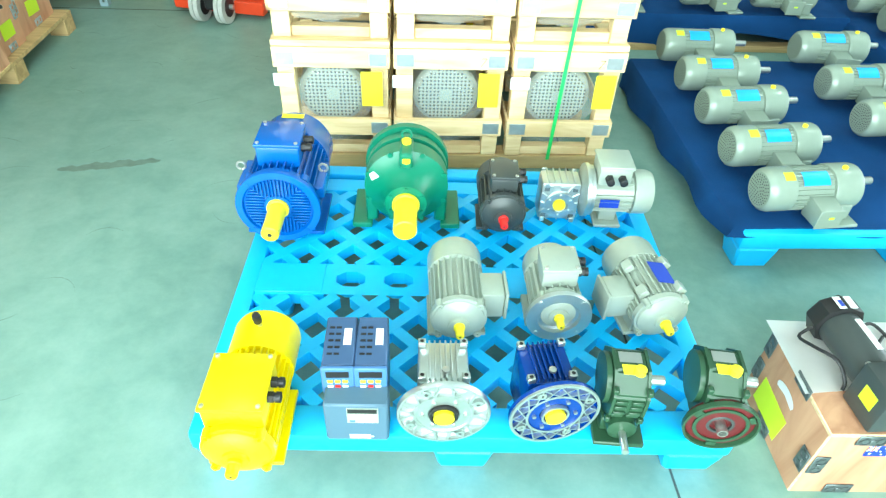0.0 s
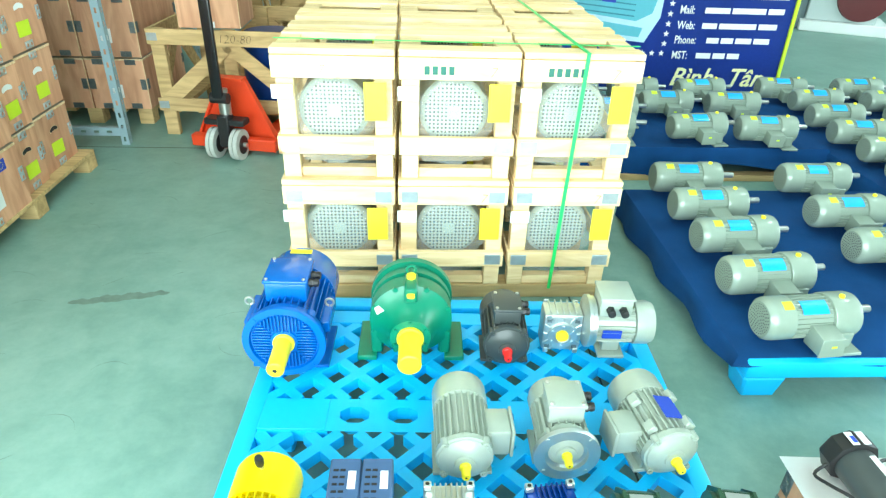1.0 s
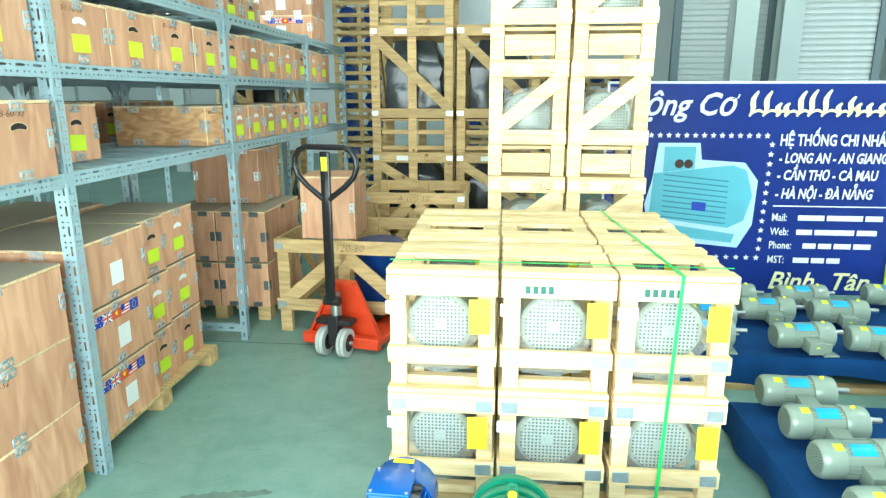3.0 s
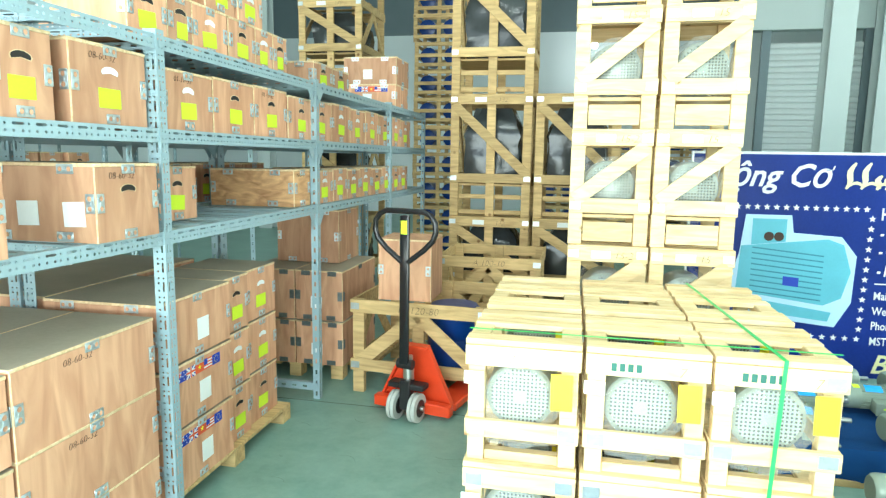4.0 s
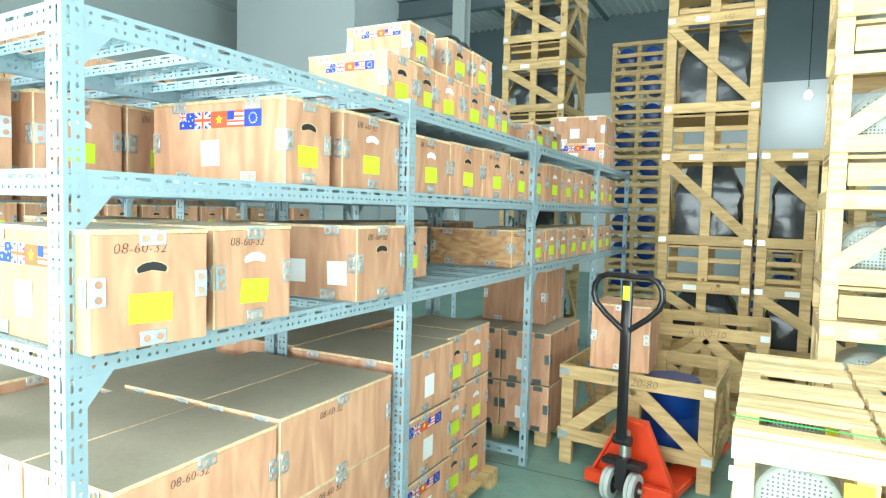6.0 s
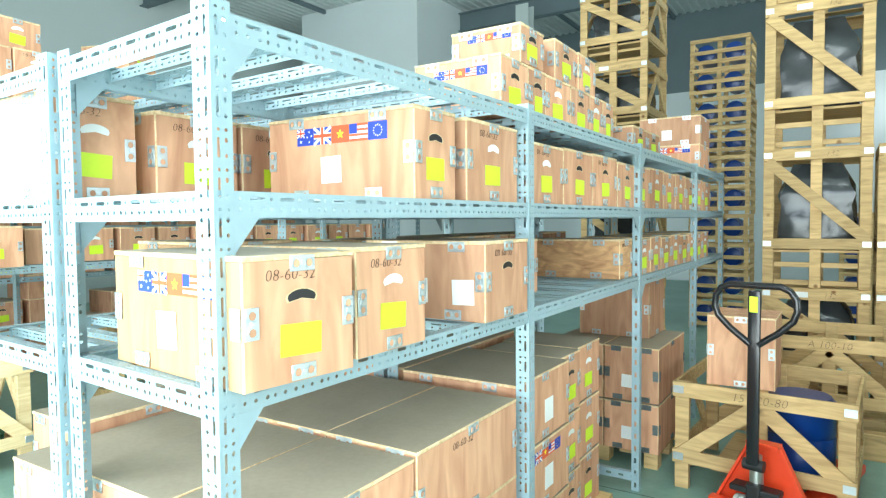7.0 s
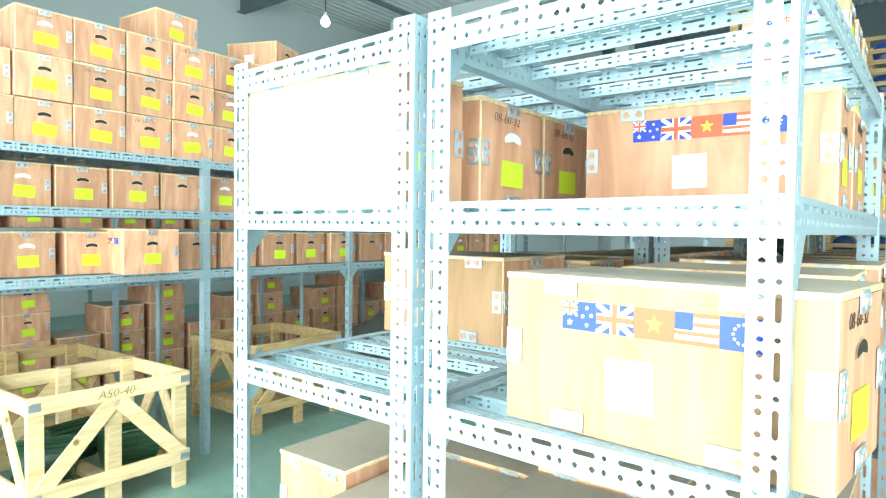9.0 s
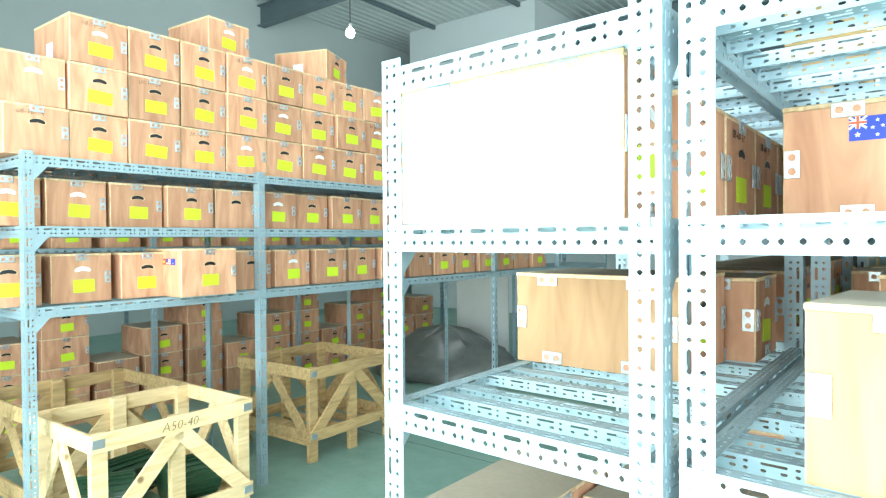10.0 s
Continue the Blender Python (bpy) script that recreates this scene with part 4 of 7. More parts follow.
def stack_crate(w, d, h):
    """A low pine crate with a bagged motor inside, open-slatted; front at y = 0, base at z = 0."""
    th = thing("pine_crate", "pale pine slatted crate holding a bagged grey motor", "crate", "stacked pine crates")
    t = 0.022
    for x in (0.012, w - 0.012 - 0.06):
        board(th, x, x + 0.06, t, t + 0.05, 0, h - 0.022, PINE, "post")
        board(th, x, x + 0.06, d - t - 0.05, d - t, 0, h - 0.022, PINE, "post")
    for y0, y1 in ((0, t), (d - t, d)):
        board(th, 0.004, w - 0.004, y0, y1, h - 0.096, h - 0.024, PINE, "rail")
        board(th, 0.004, w - 0.004, y0, y1, 0.095, 0.16, PINE, "rail")
    for x0, x1 in ((0.003, 0.012), (w - 0.012, w - 0.003)):
        board(th, x0, x1, t, d - t, h - 0.096, h - 0.03, PINE, "rail")
        board(th, x0, x1, t, d - t, 0.095, 0.16, PINE, "rail")
    board(th, 0.073, w - 0.073, t + 0.01, t + 0.05, 0.0, 0.035, PINE, "base_board")
    board(th, 0.08, w - 0.08, d - t - 0.045, d - t, 0.0, 0.06, PINE, "base_board")
    for y0 in (0.0, 0.235, 0.37, d - 0.085):
        board(th, 0.004, w - 0.004, y0 + 0.002, y0 + 0.08, h - 0.0215, h, PINE, "top_slat")
    for x0 in (0.006, w - 0.076):
        board(th, x0, x0 + 0.07, 0.085, 0.23, h - 0.0215, h - 0.006, PINE, "top_slat")
    for z in (h - 0.064, 0.128):
        for x in (0.045, w - 0.045):
            part("corner_plate", PLATE_ME, None, th, at=pose(x, -0.0015, z))
    part("motor", fan_cover(0.125), [MOTOR_GREY, BLACK], th, "grey motor with a punched fan cover", at=pose(w / 2 - 0.01, 0.06, 0.232))
    part("plastic_bag", plastic_bag(0.138, 0.36), BAG, th, "crumpled clear plastic bag", at=pose(w / 2 - 0.01, 0.045, 0.212))
    bm = bmesh.new()
    rbox(bm, 0, 0.074, -0.0155, -0.0145, -0.128, 0, 0.0004)
    part("yellow_tag", bm, YELLOW_TAG, th, "hanging yellow plastic tag", at=pose(w - 0.105, 0.004, h - 0.104, -2, RNG.uniform(-4, 4), 0))
    board(th, 0.0, 0.07, -0.003, -0.0005, h - 0.165, h - 0.118, WHITE_LABEL, "paper_label")
    return th


CX, CW, CY, CD, CH = -0.690, 0.414, 1.735, 0.63, 0.455
first = stack_crate(CW - 0.006, CD - 0.008, CH)
first.matrix_basis = pose(CX, CY, 0.06)
for lay in range(2):
    for row in range(2):
        for col in range(3):
            if lay + row + col == 0:
                continue
            c = copy_thing(first, pose(CX + col * CW + RNG.uniform(-0.003, 0.003), CY + row * CD + RNG.uniform(0, 0.004), 0.06 + lay * (CH + 0.001), 0, 0, RNG.uniform(-0.4, 0.4)))
            if row == 0 and lay == 1 and col > 0:
                # the maker's mark as plain short bars
                for k in range(5 if col == 2 else 4):
                    bm = bmesh.new()
                    box(bm, 0.087 + k * 0.027, 0.105 + k * 0.027, -0.0014, -0.0002, CH - 0.078, CH - 0.05)
                    part("stencil_bar", bm, INK_GREEN, c)
            if row == 0:
                part("marker_number", text_mesh("7", 0.05, INK, 0.2, "LEFT", -0.0016), None, c, at=Matrix.Translation(((0.15, 0.30, 0.30)[col], -0.0012, CH - 0.085)) @ face_turn("-y"))
# runners that lift the stack off the floor
for k in range(4):
    bm = bmesh.new()
    rbox(bm, CX + 0.01, CX + 3 * CW - 0.01, CY + 0.02 + k * 0.37, CY + 0.1 + k * 0.37, 0, 0.0595, 0.003)
    solid("timber_runner", bm, PINE_OLD, "weathered timber runner under stacked crates", "timber", group="timber runners")
# green straps round the stack
th = thing("packing_strap", "bright green packing strap round stacked crates", "strap")
bm = bmesh.new()
ztop = 0.06 + 2 * CH + 0.003
beam_between(bm, (0.345, CY - 0.014, ztop + 0.003), (0.315, CY - 0.014, 0.065), 0.013, 0.002)
part("band", bm, STRAP_GREEN, th)
bm = bmesh.new()
beam_between(bm, (0.345, CY - 0.015, ztop + 0.002), (0.25, CY + 2 * CD + 0.01, ztop + 0.002), 0.013, 0.002, (0, 0, 1))
beam_between(bm, (CX, CY + 0.13, ztop + 0.001), (CX + 3 * CW, CY + 0.11, ztop + 0.001), 0.010, 0.0015, (0, 0, 1))
part("band", bm, STRAP_GREEN, th)


def brace_crate(w, d, h, wood_mat, number="", rise=True, slats=1, group="tall crate towers", label="", inside=True, low=0.28):
    """A tall crate: rails top and bottom, posts, a diagonal; base open for forks. Front at y = 0."""
    th = thing("pine_crate", label or "tall pine crate with a diagonal brace and bagged motor", "crate", group)
    t = 0.02
    rail = 0.085
    zb = low * h
    for y0 in (t, d - t - 0.03):
        xs = [0.0, w - 0.085] + [w / 2 - 0.04] * (slats > 1)
        for x in xs:
            board(th, x, x + 0.08, y0, y0 + 0.03, 0, h - 0.012, wood_mat, "post")
    for y0 in (0, d - t):
        board(th, 0, w, y0, y0 + t, h - rail - 0.01, h - 0.01, wood_mat, "rail")
        board(th, 0, w, y0, y0 + t, zb, zb + rail, wood_mat, "rail")
    for x0 in (0.0, w - 0.018):
        board(th, x0, x0 + 0.018, t + 0.03, d - t - 0.03, h - rail - 0.01, h - 0.012, wood_mat, "rail")
        board(th, x0, x0 + 0.018, t + 0.03, d - t - 0.03, zb, zb + rail, wood_mat, "rail")
        xm = x0 + 0.009
        diagonal(th, (xm, t + 0.05, zb + rail), (xm, d / 2, h - rail - 0.02), 0.07, 0.016, wood_mat, (1, 0, 0))
        diagonal(th, (xm, d - t - 0.05, zb + rail), (xm, d / 2, h - rail - 0.02), 0.07, 0.016, wood_mat, (1, 0, 0))
    a, b = (0.03, -0.002 + t / 2, zb + rail - 0.01), (w - 0.03, -0.002 + t / 2, h - rail - 0.01)
    if not rise:
        a, b = (0.03, a[1], b[2]), (w - 0.03, a[1], a[2])
    diagonal(th, a, b, 0.085, t, wood_mat)
    if slats > 1:
        for z0 in (0.06, 0.52):
            board(th, 0.085, w - 0.09, t + 0.032, t + 0.05, zb * z0, zb * (z0 + 0.13), wood_mat, "base_board")
    else:
        board(th, 0.085, w - 0.09, t - 0.004, t + 0.016, 0.03 * h, zb * 0.72, wood_mat, "base_board")
    board(th, 0.0, w, t + 0.03, d - t - 0.03, zb - 0.03, zb - 0.01, wood_mat, "deck")
    for k in range(4):
        y0 = 0.0 + k * (d - 0.1) / 3
        board(th, 0, w, y0 + 0.001, y0 + 0.1, h - 0.0095, h, wood_mat, "top_slat")
    for z in (h - 0.05, zb + 0.042):
        for x in (0.035, w - 0.035):
            part("corner_plate", PLATE_ME, None, th, at=pose(x, -0.0016, z))
    board(th, w * 0.3, w * 0.3 + 0.11, -0.0016, -0.0004, h - 0.075, h - 0.03, WHITE_LABEL, "paper_label")
    if number:
        part("marker_number", text_mesh(number, 0.06, INK, 0.25, "LEFT", -0.0018), None, th, at=Matrix.Translation((w * 0.58, -0.0014, h - 0.075)) @ face_turn("-y"))
    if inside and slats > 1:
        bm = bmesh.new()
        r7 = random.Random(int(h * 1000))
        rings = []
        for k in range(9):
            u = k / 8
            z = zb + (h - rail - 0.03 - zb) * u
            a = (0.5 * w - 0.10) * (1 - 0.35 * max(0, u - 0.7) / 0.3)
            b = (0.5 * d - 0.10) * (1 - 0.35 * max(0, u - 0.7) / 0.3)
            rings.append([bm.verts.new((w / 2 + a * r7.uniform(0.9, 1.05) * max(-1, min(1, 1.35 * math.cos(q))), d / 2 + b * r7.uniform(0.9, 1.05) * max(-1, min(1, 1.35 * math.sin(q))), z)) for q in np.linspace(0, 2 * math.pi, 25)[:-1]])
        for p, q in zip(rings, rings[1:]):
            for i in range(24):
                bm.faces.new((p[i], p[(i + 1) % 24], q[(i + 1) % 24], q[i]))
        bm.faces.new(rings[0][::-1])
        bm.faces.new(rings[-1])
        part("wrapped_machine", bm, WRAP, th, "machine in dark crumpled plastic wrap")
    elif inside:
        R = min(w, h * (1 - low)) * 0.33
        zc = zb + R * 1.02
        part("motor", fan_cover(R), [MOTOR_GREY, BLACK], th, "grey motor with a punched fan cover", at=pose(w / 2, 0.12, zc))
        part("plastic_bag", plastic_bag(R * 1.1, min(d - 0.2, 0.4)), BAG, th, "crumpled clear plastic bag", at=pose(w / 2, 0.09, zc))
    return th


def tower(x, y, w, d, zs, wood_mat, number, rise, slats, label, gap=0.0):
    """Crates standing one on the other at heights zs."""
    made = {}
    for z0, z1 in zip(zs, zs[1:]):
        h = round(z1 - z0 - 0.002, 3)
        if h in made:
            c = copy_thing(made[h], pose(x + RNG.uniform(-0.012, 0.012), y + RNG.uniform(0, 0.02), z0, 0, 0, RNG.uniform(-0.6, 0.6)))
        else:
            c = brace_crate(w, d, h, wood_mat, number, rise, slats, label=label)
            c.matrix_basis = pose(x, y, z0)
            made[h] = c


# pale towers behind the stack
for k in range(2):
    tower(-0.36 + 0.472 * k, 3.4, 0.458, 0.6, (0, 0.425, 1.10, 1.775, 2.45, 3.125, 3.80), PINE, "15" if k else "15-2", True, 1, "pale pine crate with a rising brace and bagged motor")
# brown towers further back
for k in range(2):
    tower(-1.505 + 0.795 * k, 5.55, 0.765, 0.8, (0, 0.2, 1.05, 2.19, 3.37, 4.5)[: 6 if k == 0 else 4], PINE_OLD, "132", False, 2, "tall brown pine crate with a falling brace")
# tower behind the rack top
tower(-3.5, 6.6, 0.76, 0.9, (0, 0.9, 1.8, 2.55, 3.35, 4.15, 4.95), PINE_OLD, "160", False, 2, "tall pine crate with braces on its sides")


# slatted pallets of blue drums, far back
def drum_pallet():
    th = thing("slatted_crate", "small slatted pine crate with blue bagged motors", "crate", "far slatted crates")
    w, d, h = 0.8, 0.7, 0.42
    for x in (0, w / 2 - 0.03, w - 0.06):
        for y in (0.012, d - 0.05):
            board(th, x, x + 0.06, y, y + 0.03, 0, h, PINE_OLD, "post")
    for z in (0.05, 0.19, h - 0.06):
        board(th, 0, w, 0, 0.011, z, z + 0.055, PINE_OLD, "rail")
        board(th, 0, w, d - 0.011, d, z, z + 0.055, PINE_OLD, "rail")
        board(th, w - 0.011, w, 0.05, d - 0.05, z, z + 0.055, PINE_OLD, "rail")
        board(th, 0, 0.011, 0.05, d - 0.05, z, z + 0.055, PINE_OLD, "rail")
    bm = bmesh.new()
    for x in (0.2, 0.58):
        lathe(bm, [(0.06, 0.08), (0.13, 0.1), (0.14, 0.5), (0.08, 0.55)], 14, "y", (x, 0, 0.22))
    part("motor", bm, DRUM_BLUE, th, "blue painted motors")
    return th


dp = drum_pallet()
dp.matrix_basis = pose(-2.88, 9.5, 0)
for k in range(1, 10):
    copy_thing(dp, pose(-2.88 + RNG.uniform(-0.02, 0.02), 9.5, 0.422 * k))
for k in range(4):
    copy_thing(dp, pose(-1.0 + 0.9 * (k % 2), 10.3, 0.422 * (k // 2)))
    copy_thing(dp, pose(-1.0 + 0.9 * (k % 2), 10.3, 0.844 + 0.422 * (k // 2)))
for k in range(3):
    copy_thing(dp, pose(-0.4 + 0.85 * k, 12.3, 1.7))
    for n in range(4):
        copy_thing(dp, pose(-0.4 + 0.85 * k, 12.3, 0.424 * n))


# open low crates
def open_crate(w, d, h, wood_mat, number="", label="low open pine crate with crossed braces", group="open low crates"):
    th = thing("open_crate", label, "crate", group)
    r = 0.09
    for y0, y1 in ((0, 0.02), (d - 0.02, d)):
        board(th, 0, w, y0, y1, h - r, h, wood_mat, "rail")
        board(th, 0, w, y0, y1, 0.16, 0.16 + r * 0.9, wood_mat, "rail")
        ya = y0 + 0.022 if y0 == 0 else y0 - 0.042
        for x in (0.01, w / 2 - 0.04, w - 0.09):
            board(th, x, x + 0.08, ya, ya + 0.02 + 0.02, 0, h - 0.003, wood_mat, "post")
        yd = y0 + 0.01
        diagonal(th, (0.04, yd, 0.2), (w / 2, yd, h - 0.08), 0.085, 0.018, wood_mat)
        diagonal(th, (w - 0.04, yd, 0.2), (w / 2, yd, h - 0.08), 0.085, 0.018, wood_mat)
    for x0, x1 in ((0, 0.018), (w - 0.018, w)):
        board(th, x0, x1, 0.021, d - 0.021, h - r, h - 0.001, wood_mat, "rail")
        board(th, x0, x1, 0.065, d - 0.065, 0.16, 0.16 + r * 0.9, wood_mat, "rail")
        diagonal(th, ((x0 + x1) / 2, 0.07, 0.2), ((x0 + x1) / 2, d / 2, h - 0.08), 0.08, 0.016, wood_mat, (1, 0, 0))
        diagonal(th, ((x0 + x1) / 2, d - 0.07, 0.2), ((x0 + x1) / 2, d / 2, h - 0.08), 0.08, 0.016, wood_mat, (1, 0, 0))
    for k in range(5):
        x0 = k * (w - 0.1) / 4
        board(th, x0, x0 + 0.1, 0.065, d - 0.065, 0.13, 0.158, wood_mat, "floor_board")
    for z in (h - 0.045, 0.2):
        for x in (0.035, w - 0.035):
            part("corner_plate", PLATE_ME, None, th, at=pose(x, -0.0016, z))
    if number:
        part("marker_number", text_mesh(number, 0.07, INK, 0.2, "CENTER", -0.002), None, th, at=Matrix.Translation((w * 0.5, -0.0016, h - 0.07)) @ face_turn("-y"))
    return th


oc = open_crate(0.94, 0.85, 0.65, PINE_OLD, "15 120-80")
oc.matrix_basis = pose(-1.775, 3.55, 0, 0, 0, -3)
bm = bmesh.new()
lathe(bm, [(0.17, 0.0), (0.185, 0.02), (0.185, 0.2), (0.178, 0.21), (0.185, 0.22), (0.185, 0.4), (0.16, 0.43)], 24, "z")
solid("blue_drum", bm, DRUM_BLUE, "dark blue plastic-wrapped drum inside a crate", "drum", at=pose(-1.12, 3.86, 0.159))
plywood_box(-1.41, 3.77, 0.651, 0.36, 0.36, 0.41, -90, yellow=False, hole=False, top=False, group="", where="standing on an open wooden crate")
oc = open_crate(0.85, 0.8, 0.62, PINE_OLD, "A 100-10", label="low open pine crate with marker writing")
oc.matrix_basis = pose(-1.42, 4.65, 0.18)
for k in range(3):
    bm = bmesh.new()
    rbox(bm, -1.42, -0.57, 4.66 + 0.35 * k, 4.76 + 0.35 * k, 0, 0.179, 0.003)
    solid("timber_block", bm, PINE_OLD, "weathered timber bearer under an open crate", "timber", group="timber blocks")
oc = open_crate(0.915, 0.72, 0.73, PINE, "A50-40", label="low open pale crate with green motors inside")
oc.matrix_basis = pose(-5.45, 0.766, 0, 0, 0, 91)
for px, py, rz in ((-6.2, 0.80, 92), (-5.92, 2.5, 91)):
    o2 = open_crate(0.93, 0.9, 0.71, PINE_OLD, "", label="low open brown crate under a rack")
    o2.matrix_basis = pose(px, py, 0, 0, 0, rz)


# green finned motors lying in the marked crate
for gx, gy, gr in ((-5.72, 1.42, 80), (-5.80, 0.98, 60), (-6.02, 1.2, 100)):
    gmx = thing("finned_motor", "olive green finned motor lying in a crate", "motor", "motors in the open crate", at=pose(gx, gy, 0.159, 0, 0, gr))
    bm = bmesh.new()
    lathe(bm, [(0.05, -0.16), (0.11, -0.15), (0.11, 0.15), (0.05, 0.16)], 24, "x", (0, 0, 0.125))
    part("body", bm, MOTOR_OLIVE, gmx)
    bm = bmesh.new()
    for k in range(22):
        a = 2 * math.pi * k / 22
        u = Vector((0, math.cos(a), math.sin(a)))
        beam_between(bm, u * 0.117 + Vector((-0.14, 0, 0.125)), u * 0.117 + Vector((0.14, 0, 0.125)), 0.016, 0.005, u.cross(Vector((1, 0, 0))))
    tagged(part("finning", bm, MOTOR_OLIVE, gmx), kind="stuff")


# ---- plastic pallets and machines ----
def plastic_pallet(w, d, h, label):
    th = thing("plastic_pallet", label, "pallet", "blue plastic pallets")
    bm = bmesh.new()
    z0, z1 = h - 0.045, h
    rim = 0.055
    rbox(bm, 0, w, 0, 0.085, z0 - 0.02, z1, 0.01, 2)
    rbox(bm, 0, w, d - rim, d, z0 - 0.02, z1, 0.01, 2)
    rbox(bm, 0, rim, 0.085, d - rim, z0 - 0.02, z1, 0.01, 2)
    rbox(bm, w - rim, w, 0.085, d - rim, z0 - 0.02, z1, 0.01, 2)
    part("rim", bm, PALLET_BLUE, th)
    # cross bands with octagonal hand slots, lattice fields between them
    bands = ((d * 0.41, d * 0.525), (d * 0.86, d * 0.92))
    bm = bmesh.new()
    for b0, b1 in bands:
        ym = (b0 + b1) / 2
        xs = [rim, 0.243] + [0.243 + 0.135 * k for k in range(1, int((w - rim - 0.243) / 0.135))] + [w - rim] if b1 - b0 > 0.1 else [rim, w - rim]
        n = len(xs) - 1
        for i in range(n):
            a, b = xs[i], xs[i + 1]
            if n == 1 or i in (0,):
                box(bm, a, b, b0, b1, z0 + 0.005, z1 - 0.001)
                continue
            c, r = (a + b) / 2, 0.032
            o = [bm.verts.new((c + (r + 0.012) * math.cos(k * math.pi / 4 + math.pi / 8), ym + r * math.sin(k * math.pi / 4 + math.pi / 8), z1 - 0.001)) for k in range(8)]
            q = [bm.verts.new((x, y, z1 - 0.001)) for x, y in ((b, ym), (b, b1), (c, b1), (a, b1), (a, ym), (a, b0), (c, b0), (b, b0))]
            lo = [bm.verts.new((v.co.x, v.co.y, z0)) for v in o]
            for k in range(8):
                j = (k + 1) % 8
                bm.faces.new((q[k], q[j], o[j], o[k]))
                bm.faces.new((o[k], o[j], lo[j], lo[k]))
    part("cross_band", bm, PALLET_BLUE, th)
    fields = ((0.085, bands[0][0]), (bands[0][1], bands[1][0]))
    for f0, f1 in fields:
        bm = bmesh.new()
        s = 0.135
        n = int((w + (f1 - f0)) / s) + 2
        for k in range(-n, n):
            for sg in (1, -1):
                # each bar is clipped to its field
                x0 = rim + k * s + (0 if sg > 0 else (f1 - f0))
                pts = []
                for y in (f0, f1):
                    pts.append((x0 + sg * (y - f0), y))
                (xa, ya), (xb, yb) = pts
                lo, hi = rim - 0.005, w - rim + 0.005
                ta, tb = 0.0, 1.0
                dx = xb - xa
                t1, t2 = sorted(((lo - xa) / dx, (hi - xa) / dx))
                ta, tb = max(ta, t1), min(tb, t2)
                if tb - ta < 0.03:
                    continue
                pa = (xa + dx * ta, ya + (yb - ya) * ta, z1 - 0.022)
                pb = (xa + dx * tb, ya + (yb - ya) * tb, z1 - 0.022)
                beam_between(bm, pa, pb, 0.031, 0.038 if sg > 0 else 0.036, (0, 0, 1))
        part("lattice", bm, PALLET_BLUE, th)
    for fy in (0.0, d / 2 - 0.06, d - 0.13):
        for fx in (0.0, w / 2 - 0.075, w - 0.15):
            bm = bmesh.new()
            v = box(bm, fx + 0.003, fx + 0.147, fy + 0.003, fy + 0.127, 0, z0 - 0.0205)
            for q in v:
                if q.co.z < 0.001:
                    q.co.x = fx + 0.075 + (q.co.x - fx - 0.075) * 0.78
                    q.co.y = fy + 0.065 + (q.co.y - fy - 0.065) * 0.78
            bmesh.ops.bevel(bm, geom=bm.edges[:], offset=0.008, segments=1, affect="EDGES")
            part("foot", bm, PALLET_BLUE, th)
    # moulded pocket
    bm = bmesh.new()
    rbox(bm, rim - 0.002, 0.236, d * 0.41 + 0.004, d * 0.525 - 0.004, z1 - 0.0012, z1 + 0.002, 0.0015)
    part("moulded_pad", bm, PALLET_BLUE, th)
    return th


def bolts(bm, r, n, y, cz, br=0.006, hgt=0.006, cx=0.0):
    for k in range(n):
        a = 2 * math.pi * (k + 0.5) / n
        lathe(bm, [(br, y - hgt), (br, y)], 6, "y", (cx + r * math.cos(a), 0, cz + r * math.sin(a)))


def gland(parent, m):
    bm = bmesh.new()
    lathe(bm, [(0.0135, 0), (0.0135, 0.012), (0.011, 0.012), (0.011, 0.017)], 6, "x")
    lathe(bm, [(0.0125, 0.0175), (0.012, 0.028), (0.005, 0.03)], 12, "x")
    return part("cable_gland", bm, BLACK, parent, "black cable gland", at=m)


